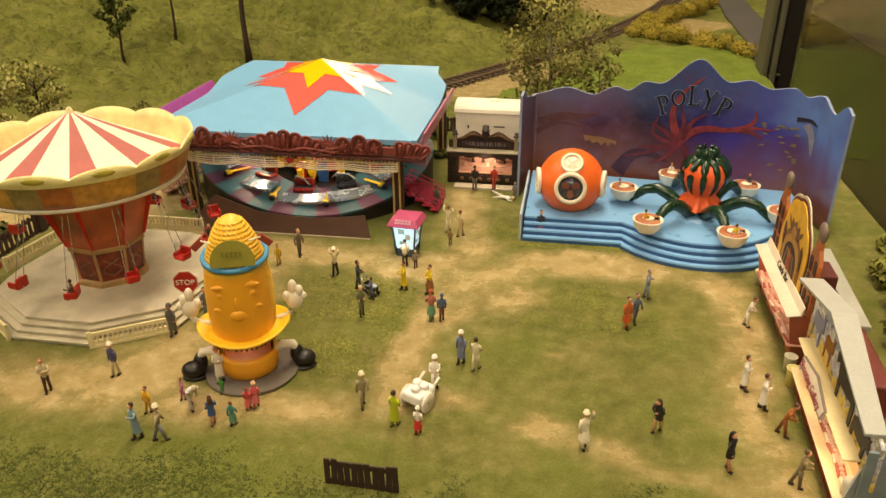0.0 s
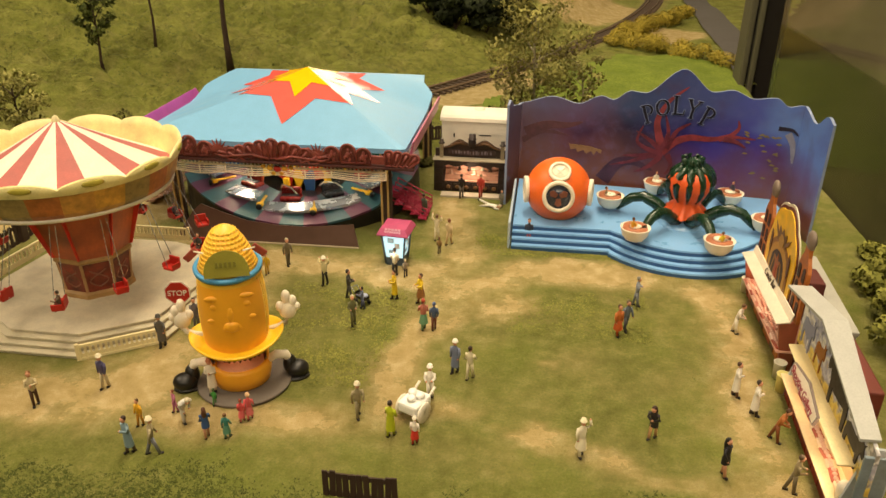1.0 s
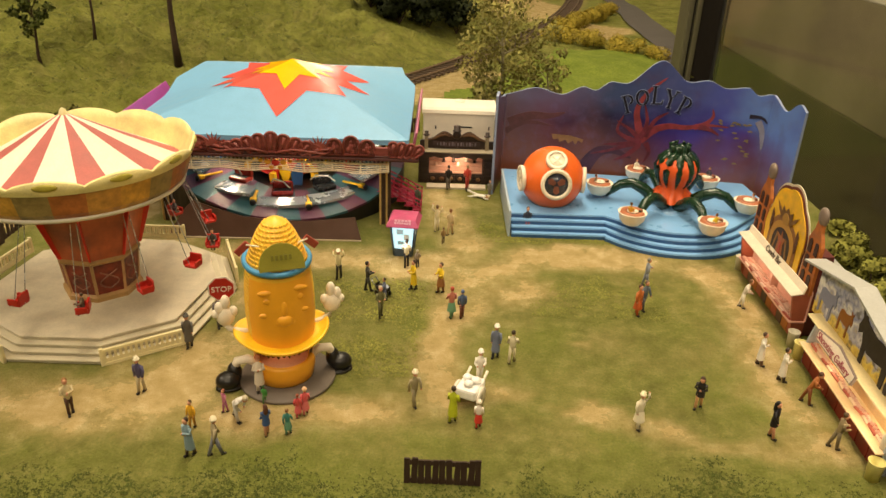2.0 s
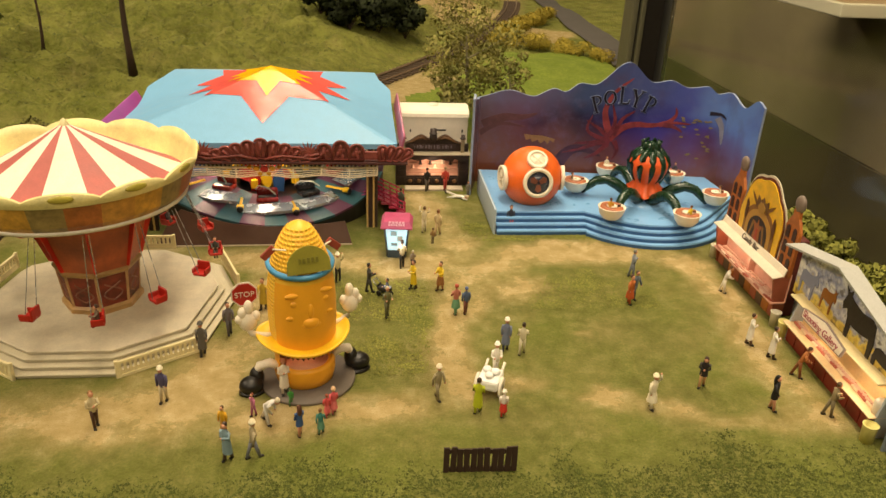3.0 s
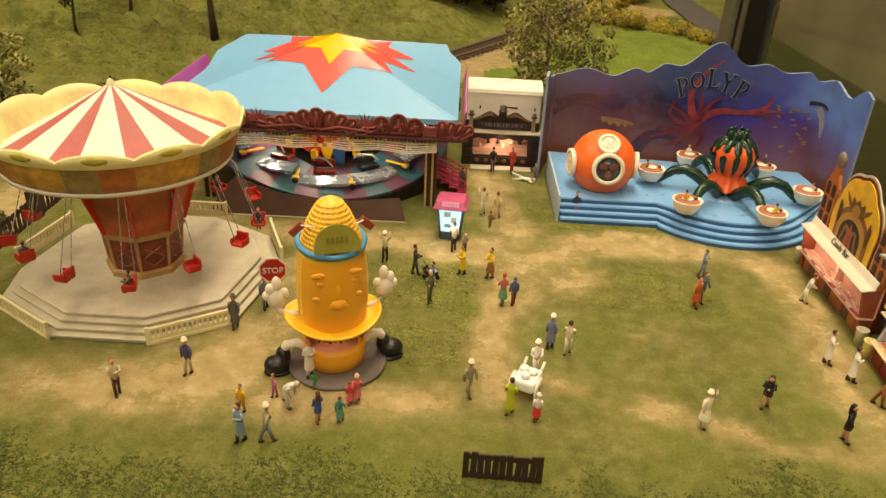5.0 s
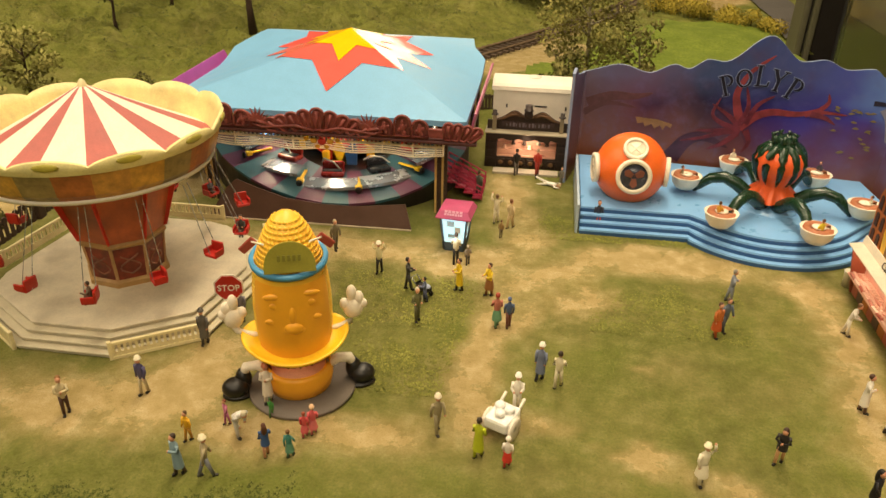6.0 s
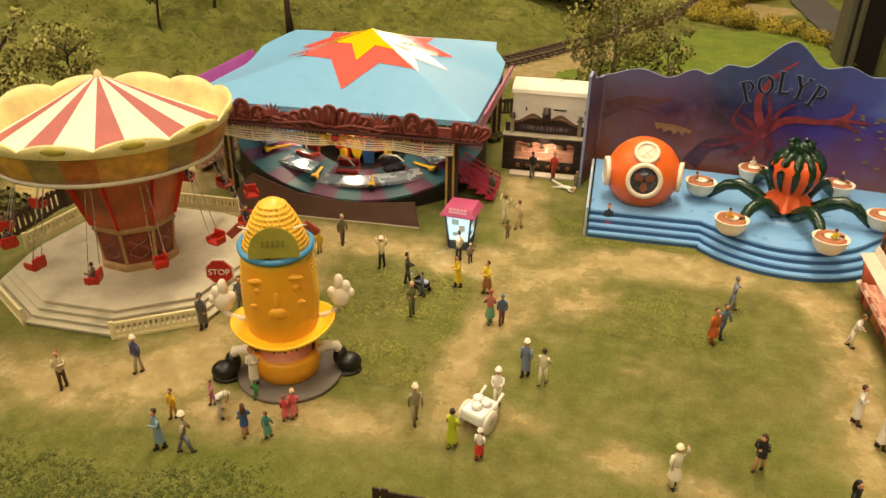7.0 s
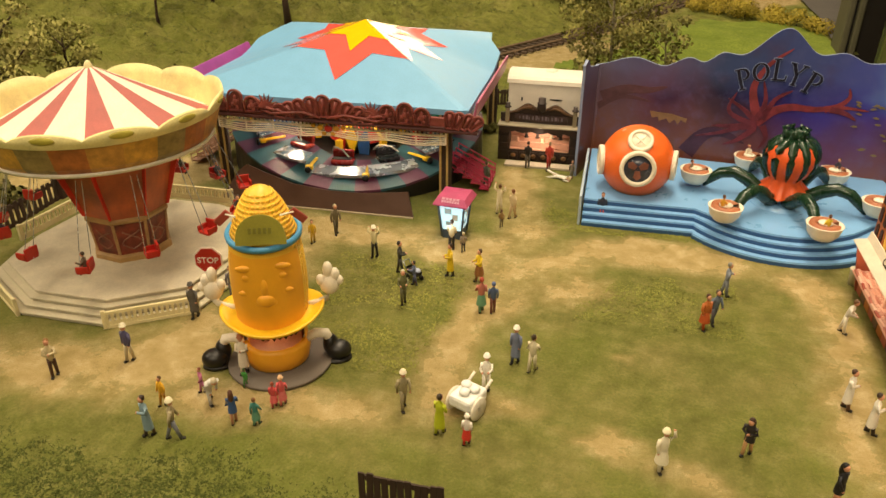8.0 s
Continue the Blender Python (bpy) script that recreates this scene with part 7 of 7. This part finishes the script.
PEOPLE_NOTE = "painted model figurine"
FIGS = [
    (3.85, 21.25, 20, "e6dcc0", "e6dcc0", "d8cfae", "in a long cream dress and pale hat", dict(style="skirt", arms="wave", hat="e6dcb8")),
    (9.0, 20.9, 40, "17151a", "c89070", "120e0c", "with long black hair and black dress", dict(style="dress", arms="down")),
    (6.65, 22.65, -30, "2a2426", "d0a070", "3a2418", "in a dark jacket with bare legs, looking down", dict(stride=0.2, arms="fold", bend=20, style="dress")),
    (6.9, 33.0, 90, "8a8f98", "767a80", "8a8478", "in a grey suit near the blue stage", dict(arms="fold")),
    (5.8, 30.0, 30, "b8662a", "b0501e", "4a2a18", "in an orange dress walking over the field", dict(style="skirt")),
    (6.2, 30.5, 30, "5a6470", "4a4a50", "5a4a38", "in a blue-grey jacket beside an orange dress", dict()),
    (10.4, 25.9, 60, "e4ded0", "6a4a34", "4a3020", "in a long white coat with folded arms", dict(style="coat", arms="fold")),
    (10.9, 24.7, 70, "e8e2d4", "3a2a22", "3a2a20", "in a white apron coat by the stalls", dict(style="coat", arms="fold")),
    (11.4, 31.1, 60, "dcd4c4", "e2dac6", "6a4a2e", "in white trousers at the candy counter", dict(lean=2, bend=16, arms="front")),
    (11.3, 23.2, 60, "a0602c", "7a4420", "4a2c18", "in brown aiming at the shooting gallery", dict(lean=4, bend=18, arms="front", stride=0.25)),
    (11.15, 20.4, 80, "8a7a58", "6e6248", "5a4630", "in khaki aiming at the shooting gallery", dict(lean=6, arms="front", stride=0.2)),
    (-1.5, 25.9, -20, "6f7890", "3c4254", "e2dccb", "in a blue coat and white cap", dict(style="coat", hat="e8e2d2")),
    (-0.8, 25.5, 160, "d6ccac", "d2c8a8", "3a2a1c", "in a cream suit, seen from behind", dict(arms="fold", stride=0.2)),
    (-5.0, 22.3, 30, "9a8e6c", "8f8464", "d8ccb0", "in a khaki suit, walking", dict(hat="ded2b4", stride=0.25)),
    (-2.3, 23.9, 0, "ece6d8", "e6dfd0", "2c201a", "in white pushing a white cart", dict(arms="front", hat="f0eade")),
    (-3.45, 21.3, 160, "b5bd22", "a8b01e", "3a2c1c", "in a bright lime coat beside the cart", dict(style="coat", arms="fold")),
    (-2.45, 21.0, 170, "e8ddd0", "c43426", "e6dcc2", "small, in a red skirt and white bonnet", dict(h=1.5, style="skirt", hat="e8dfcc")),
    (-3.45, 29.2, 200, "b06a58", "5f8a68", "b04a36", "in a green skirt and red headscarf", dict(style="skirt", arms="fold")),
    (-2.95, 29.25, 190, "4a5a78", "6a3a2c", "5a6a96", "in a blue bonnet and brown trousers", dict(h=1.8)),
    (-5.4, 31.9, -60, "d8b81c", "2c2620", "3a2618", "in a yellow coat, arms forward", dict(style="coat", arms="front")),
    (-4.0, 31.7, -50, "dcbc20", "8a5a2c", "4a2e1c", "in a yellow dress, arms forward", dict(style="skirt", arms="front")),
    (-6.9, 29.1, 20, "6b6a44", "5e5c3c", "b9b49a", "in olive clothes near a pram", dict(arms="front")),
    (-7.75, 31.6, 100, "3c3a34", "34322c", "2c221a", "in a dark jacket pushing a pram", dict(arms="front", stride=0.2)),
    (-6.8, 30.7, -80, "59627e", "4a4e66", "30261c", "small, in blue beside a pram", dict(h=1.5, arms="front")),
    (-9.4, 32.9, -10, "d8cc9c", "1e1a18", "e2dcc6", "in a cream shirt, both arms raised", dict(arms="up", hat="e6dfc8")),
    (-5.9, 34.4, 180, "d6c8a4", "1c1816", "3a2a1c", "in a white shirt standing at the ticket booth", dict(arms="front")),
    (-5.3, 34.4, 180, "8a7a66", "2a2420", "c8bca0", "small, at the ticket booth window", dict(h=1.3)),
    (-12.1, 34.8, 40, "6e6146", "5c523c", "b0a484", "in a brown suit near the roundabout", dict()),
    (-12.9, 33.6, 10, "c8a020", "b08c1c", "4a3420", "small, in yellow near the roundabout", dict(h=1.5)),
    (-13.0, 30.0, -20, "c9a836", "4a3a26", "5a4026", "in a mustard coat", dict(style="coat")),
    (-14.3, 27.7, 20, "6a6468", "5c585c", "4a3a30", "in a grey suit near the carousel", dict(stride=0.15)),
    (-15.2, 26.0, 10, "5a5650", "4c4842", "5a5248", "in a dark grey coat at the carousel railing", dict(style="coat", hat="4a463e")),
    (-16.1, 22.6, -10, "4a4668", "b8aa88", "d8cfae", "in a navy vest and pale trousers", dict(stride=0.15, hat="ddd4b6")),
    (-18.3, 21.1, 30, "c8b890", "4a2e20", "8a6030", "in a cream blouse and brown boots", dict(arms="fold", stride=0.15)),
    (-13.0, 19.0, -30, "7f97a0", "5c4a3c", "3a2a20", "in a long pale blue coat, seen from behind", dict(style="coat", arms="fold")),
    (-12.1, 19.0, 120, "a89a78", "7a7c84", "d6cbaa", "with pale hat and backpack, striding", dict(stride=0.3, hat="dcd2b0")),
    (-13.4, 20.5, -20, "d9a424", "b07c20", "5a4020", "small, in a yellow coat", dict(h=1.5)),
    (-12.4, 21.5, -40, "b56a86", "a05878", "7a4028", "small, in pink", dict(h=1.3)),
    (-11.9, 21.1, 50, "dcd8d0", "d0ccc4", "c8bca0", "in white, bending forward", dict(h=2.2, lean=6, bend=52, arms="front", stride=0.3)),
    (-10.5, 20.2, -150, "3d5a8c", "c89070", "5a3420", "small, in a blue jacket with bare legs", dict(h=1.7, style="dress", arms="fold")),
    (-9.7, 20.3, 170, "3f7f74", "5a8a70", "7a5430", "small, in a teal dress", dict(h=1.4, style="skirt")),
    (-9.25, 21.5, 190, "d05a5c", "cc6a68", "c8a06a", "small, in a coral dress", dict(h=1.5, style="skirt", hat="d8b088")),
    (-9.5, 21.3, 190, "c84a4a", "c85a5a", "a04a30", "small, in red with red hair", dict(h=1.3, style="skirt")),
    (-11.3, 22.7, 10, "e2d6c2", "ddd0ba", "8a4a2c", "in a long cream apron on the kiosk plate", dict(style="coat", arms="fold", hat="a8643c", z=0.2)),
    (-11.0, 22.1, 180, "3f8a3c", "4a7a3c", "3a5a2a", "small, in green by the corn kiosk", dict(h=1.0)),
    (1.2, 39.7, 0, "2c3040", "b03a2c", "4a2c1c", "seated on the blue steps", dict(style="seated", z=0.62)),
    (-0.8, 45.2, 0, "7a7468", "6a6458", "5a4a38", "small, in grey beside the sea wall", dict(h=1.4)),
    (-4.3, 39.3, 170, "d8c8a4", "cfc0a0", "6a4a2c", "in cream with raised arms", dict(arms="up")),
    (-3.5, 38.8, 150, "c8b084", "b89c70", "7a4a28", "in beige, walking", dict(stride=0.25)),
    (-3.9, 37.6, 180, "8a6a3c", "5a4a2c", "5a3420", "small, in brown", dict(h=1.2)),
    (-3.6, 46.0, 180, "1e1a18", "5a5248", "2a1c14", "in a black coat at the prize stand", dict(arms="front", stride=0.2, z=0.16)),
    (-2.3, 46.2, 190, "b83a2a", "a8352a", "a08a6a", "in red at the prize stand", dict(z=0.16)),
    (-5.6, 42.5, 150, "4a5040", "3c4034", "4a3a28", "in dark clothes by the red steps", dict()),
]
for x, y, rz, top, low, hair, words, more in FIGS:
    figurine(x, y, rz, top, low, hair, PEOPLE_NOTE + " " + words, **more)
figurine(-2.4, 45.3, 70, "e8e2d6", "e2dccf", "c8b088", PEOPLE_NOTE + " in white lying on the ground", style="lying", arms="up", stride=0.3)

for k, (top, low) in enumerate((("d8c030", "4a3a2a"), ("c8bca0", "5a5a66"), ("3c3a4a", "8a6a4a"), ("e0d8c4", "a04a30"), ("8a7a5a", "3a3a3a"), ("d8a030", "5a4030"))):
    a = radians(60 * k - 75)
    figurine(10.35 + 4.75 * math.cos(a), 41.5 + 4.75 * math.sin(a), 60 * k - 165, top, low, "5a3a22", PEOPLE_NOTE + " seated in a round gondola", h=1.5, style="seated", arms="front", z=2.0)
for k in (0, 2, 3, 5, 7, 8, 10):
    a = 360 / 13 * k + 10
    r = 5.35 + 0.18 * math.sin(k * 2.1)
    figurine(-20.5 + r * math.cos(radians(a)), 29.9 + r * math.sin(radians(a)), a, ("3c3a34", "6a5a48", "4a4650")[k % 3], ("5a4a3a", "2c2a28")[k % 2], "3a2a1c", PEOPLE_NOTE + " seated on a flying swing", h=1.6, style="seated", arms="front", z=2.78 + 0.2 * math.sin(k * 1.7))


# ---- trees, bushes and hedges ----
LEAF = {}


def leaf_mat(code, dry):
    key = code + dry
    if key not in LEAF:
        m, nt, b = nodes_of("foliage_" + code)
        isl = nt.nodes.new("ShaderNodeNewGeometry")
        c = ramp(nt, isl.outputs["Random Per Island"], [(0.0, srgb(code)), (0.6, srgb(dry)), (1.0, srgb(code))])
        n = noise_node(nt, 60, 3)
        c = mix(nt, 1.0, c, ramp(nt, n.outputs[0], [(0.3, grey(0.6)), (0.7, grey(1.1))]), "MULTIPLY")
        nt.links.new(c, b.inputs["Base Color"])
        b.inputs["Roughness"].default_value = 0.8
        b.inputs["Specular IOR Level"].default_value = 0.2
        LEAF[key] = m
    return LEAF[key]


def leaves(clumps, count, size, rng):
    """Many small bent leaf flakes round the clumps (x, y, z, radius)."""
    vs, fs, ns = [], [], []
    weights = np.array([c[3] ** 2 for c in clumps])
    picks = rng.choice(len(clumps), count, p=weights / weights.sum())
    for i in picks:
        x, y, z, r = clumps[i]
        d = rng.normal(size=3)
        d /= np.linalg.norm(d)
        p = np.array((x, y, z)) + d * r * rng.uniform(0.55, 1.08) * np.array((1, 1, 0.8))
        a = rng.normal(size=3)
        a /= np.linalg.norm(a)
        b = np.cross(a, d + 0.01)
        b /= np.linalg.norm(b)
        s = size * rng.uniform(0.6, 1.4)
        k = len(vs)
        for q in (p - a * s, p + b * s * 0.6, p + a * s, p - b * s * 0.6 + d * s * 0.4):
            vs.append(tuple(q * CM))
            ns.append(tuple(d + np.array((0, 0, 0.35)) + 0.35 * a))
        flip = np.cross(b * 0.6 + a, a * 2).dot(d) < 0
        fs += [(k, k + 2, k + 1), (k, k + 3, k + 2)] if flip else [(k, k + 1, k + 2), (k, k + 2, k + 3)]
    return vs, fs, ns


def leaf_part(name, clumps, count, size, mat_, parent, rng, label=""):
    vs, fs, ns = leaves(clumps, count, size, rng)
    me = bpy.data.meshes.new(name)
    me.from_pydata(vs, [], fs)
    me.polygons.foreach_set("use_smooth", [True] * len(fs))
    me.normals_split_custom_set_from_vertices([Vector(q).normalized() for q in ns])
    me.materials.append(mat_)
    ob = new(name, me)
    if parent:
        ob.parent = parent
    return tagged(ob, label)


BARK = paint("tree_bark", "3b2b1d", 0.85, 0.3, 200, 1200, 0.6)
PALE_BARK = paint("pale_bark", "8d8468", 0.8, 0.3, 200, 1200, 0.6)


def tree(x, y, tall, bare, spread_, thick, code, dry, label, seed, count=1600, size=0.22, bark=None, lean=0.0):
    rng = np.random.default_rng(seed)
    t = thing("tree", x, y, height(x, y) - 0.1, 0, label, "tree")
    bm = bmesh.new()
    pts = [(lean * k / 6 + 0.12 * math.sin(k * 1.3 + seed), 0.1 * math.cos(k * 1.7 + seed), tall * 0.88 * k / 6) for k in range(7)]
    tube(bm, pts, [thick * (1.25 if k == 0 else 1.0) * (1 - 0.12 * k) for k in range(7)], 8)
    clumps = []
    for k in range(11):
        u = bare + (0.95 - bare) * (k + 0.5) / 11
        a = k * 2.4 + seed
        r = spread_ * (0.45 + 0.6 * math.sin(math.pi * (0.12 + 0.8 * (u - bare) / (1 - bare))))
        r *= rng.uniform(0.65, 1.1)
        tip = (lean * u + r * math.cos(a), r * math.sin(a), tall * min(u + 0.1, 1.0))
        base_ = (lean * u, 0, tall * u * 0.86)
        mid = [(p + q) / 2 + 0.1 * rng.normal() for p, q in zip(base_, tip)]
        tube(bm, [base_, mid, tip], [thick * 0.38, thick * 0.25, thick * 0.1], 5)
        clumps.append((*tip, spread_ * rng.uniform(0.3, 0.5)))
        clumps.append((*mid, spread_ * rng.uniform(0.22, 0.38)))
    part("trunk", bm, bark or BARK, t)
    leaf_part("crown", clumps, count, size, leaf_mat(code, dry), t, rng)
    return t


def bush(x, y, r, tall, code, dry, label, seed, count=500, size=0.17, name="bush"):
    rng = np.random.default_rng(seed)
    b = thing(name, x, y, height(x, y) - 0.05, 0, label, name)
    clumps = [(rng.uniform(-r, r) * 0.7, rng.uniform(-r, r) * 0.7, tall * rng.uniform(0.25, 0.75), r * rng.uniform(0.3, 0.55)) for _ in range(9)]
    bm = bmesh.new()
    for c in clumps[:6]:
        tube(bm, [(0, 0, 0), (c[0] * 0.6, c[1] * 0.6, c[2] * 0.6), c[:3]], [0.07, 0.05, 0.03], 4)
    tagged(part("stems", bm, BARK, b), kind="stuff")
    leaf_part("crown", clumps, count, size, leaf_mat(code, dry), b, rng)
    return b


tree(-40.0, 64.9, 7.5, 0.36, 1.5, 0.16, "3a4418", "59602a", "small round-crowned tree with thin trunk on the hill", 3, 1300, 0.18)
tree(-37.0, 69.8, 11.5, 0.62, 1.9, 0.16, "3f4a1a", "636a2e", "slender tree with thin trunk on the hill", 5, 1300, 0.18)
tree(-29.4, 69.4, 16.0, 0.6, 2.6, 0.34, "4a4a1e", "6e6a34", "tall tree with thick dark trunk behind the roundabout", 8, 2200, 0.2)
tree(-34.2, 39.6, 9.6, 0.34, 2.3, 0.3, "868244", "b6ae68", "old tree with dark leaning trunk beside the fence", 11, 3200, 0.14, lean=-0.8)
tree(-38.5, 50.0, 6.0, 0.25, 2.0, 0.2, "807e40", "aca660", "loose-crowned small tree on the meadow's edge", 13, 2200, 0.14)
tree(0.6, 59.5, 10.5, 0.16, 3.6, 0.2, "77743a", "a69e56", "airy tree with pale trunk beside the railway", 17, 5000, 0.14, PALE_BARK)
tree(-0.8, 57.2, 5.0, 0.12, 1.6, 0.12, "757040", "a09858", "low bushy tree with pale trunk beside the railway", 19, 1100, 0.16, PALE_BARK)
tree(4.6, 60.5, 6.0, 0.12, 1.7, 0.12, "706c3c", "989052", "low airy tree beside the lawn", 23, 1000, 0.16, PALE_BARK)
for k, (x, y, r, tall) in enumerate(((-9.5, 90, 2.6, 5.5), (-6.0, 92, 3.0, 7.0), (-2.6, 95, 3.0, 7.5), (-11.0, 95, 3.2, 8.0), (-7.0, 98, 3.2, 9.0), (-13.0, 91, 2.0, 4.5))):
    bush(x, y, r, tall, "1c2210", "30381a", "dark dense shrub in the grove by the cutting", 30 + k, 2300, 0.28, "shrub")
for k, (x, y, r, tall) in enumerate(((19.6, 36.8, 1.3, 2.3), (20.9, 40.5, 0.7, 1.2), (19.2, 33.4, 1.4, 2.5), (18.9, 30.0, 1.5, 2.5), (18.4, 46.2, 0.8, 0.8))):
    bush(x, y, r, tall, "6c6e2c", "9c9a46", "leafy green bush at the glass side of the meadow", 50 + k, 1100, 0.16)
for k, (x, y, r, tall) in enumerate(((-31.5, 43, 1.6, 1.8), (-31.0, 34, 1.2, 1.5), (-33, 55, 1.8, 2.2), (-8.0, 56.5, 0.9, 1.2), (-7.2, 52.4, 0.6, 0.9), (5.0, 57, 1.2, 1.4), (-1.5, 60, 1.3, 1.8), (-24.8, 58, 1.0, 0.9))):
    bush(x, y, r, tall, "4a4a22", "716c38", "dry olive bush on the meadow", 70 + k, 600, 0.15)


def hedge(points, r, tall, seed, label):
    rng = np.random.default_rng(seed)
    (x0, y0), (x1, y1) = points
    h = thing("hedge", (x0 + x1) / 2, (y0 + y1) / 2, height((x0 + x1) / 2, (y0 + y1) / 2), 0, label, "hedge", "field hedges")
    clumps = []
    n = int(math.dist(*points) / 0.9)
    for i in range(n):
        u = i / max(n - 1, 1) - 0.5
        clumps.append(((x1 - x0) * u + rng.uniform(-r, r) * 0.5, (y1 - y0) * u + rng.uniform(-r, r) * 0.5, tall * rng.uniform(0.2, 0.6), r * rng.uniform(0.55, 0.9)))
    leaf_part("leaf_mass", clumps, n * 800, 0.09, leaf_mat("94882e", "bca640"), h, rng)
    bm = bmesh.new()
    for c in clumps:
        tube(bm, [(c[0], c[1], 0), (c[0], c[1], c[2])], [0.06, 0.03], 4)
    tagged(part("stems", bm, BARK, h), kind="stuff")


hedge(((10.5, 98.5), (21.3, 87.0)), 1.5, 2.2, 90, "yellow-green clipped hedge along the sandy field")
hedge(((12.0, 103.0), (22.0, 121.0)), 1.7, 2.4, 91, "yellow-green bushy hedge along the road")
hedge(((9.5, 97.5), (11.0, 103.0)), 1.4, 2.0, 92, "short yellow-green hedge at the field's corner")


# ---- loose flock: grass tufts and pebbles ----
def flock(count, x0, x1, y0, y1, size, seed, label, fine=True, shades=("5d662a", "7f8240")):
    rng = np.random.default_rng(seed)
    vs, fs = [], []
    done = 0
    while done < count:
        x, y = rng.uniform(x0, x1), rng.uniform(y0, y1)
        done += 1
        if x > PANE_X - 0.3 or sandy(x, y) > rng.uniform(0.15, 0.6):
            continue
        if fine and noise.noise((x * 0.55, y * 0.55, 9.0)) < rng.uniform(-0.5, 0.3):
            continue
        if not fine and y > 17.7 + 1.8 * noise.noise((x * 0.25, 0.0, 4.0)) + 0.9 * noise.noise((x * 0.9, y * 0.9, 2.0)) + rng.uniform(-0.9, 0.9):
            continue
        z = height(x, y)
        for _ in range(3):
            a = rng.uniform(0, 2 * math.pi)
            s = size * rng.uniform(0.5, 1.4)
            dx, dy = math.cos(a) * s * 0.35, math.sin(a) * s * 0.35
            lx, ly = -dy * 2.2 + rng.normal() * s * 0.15, dx * 2.2 + rng.normal() * s * 0.15
            k = len(vs)
            vs += [((x - dx) * CM, (y - dy) * CM, (z - 0.02) * CM), ((x + dx) * CM, (y + dy) * CM, (z - 0.02) * CM), ((x + lx) * CM, (y + ly) * CM, (z + s * 0.34) * CM)]
            fs.append((k, k + 1, k + 2) if dx * ly - dy * lx > 0 else (k + 1, k, k + 2))
    me = bpy.data.meshes.new("grass")
    me.from_pydata(vs, [], fs)
    me.polygons.foreach_set("use_smooth", [True] * len(fs))
    me.normals_split_custom_set_from_vertices([(0.0, 0.0, 1.0)] * len(vs))
    me.materials.append(leaf_mat(*shades))
    tagged(new("grass", me), label, "grass", kind="stuff")


flock(34000, -32, 21.4, 11.5, 56, 0.075, 101, "short flock grass tufts on the fairground", True, ("6c6e34", "83813f"))
# long dark grass, its tint deepened further to stand in for light falloff
flock(56000, -32, 16, 10.5, 19.8, 0.12, 103, "longer dark green grass along the front, deepened for light falloff", False, ("3f471a", "565e24"))
flock(7000, -11, -3.5, 24, 33, 0.13, 104, "thicker green grass on the middle of the field", True, ("75782e", "949248"))
flock(9000, -2, 13, 37.9, 41.5, 0.13, 105, "thicker green grass before the blue stage", True, ("6d742a", "969646"))
flock(4500, 0.5, 7.5, 29.5, 34.0, 0.11, 107, "patch of thicker green grass on the field", True, ("6d7230", "8e8e44"))
flock(24000, -62, 21.4, 54, 105, 0.11, 102, "coarse green flock on the hill and lawn", True, ("767c34", "929648"))
# dark-tinted clumps stand in for the shading of the hill's relief
flock(26000, -62, 8, 60, 100, 0.17, 106, "dark grass clumps adding painted relief shade to the hill", True, ("484d1c", "6a7030"))
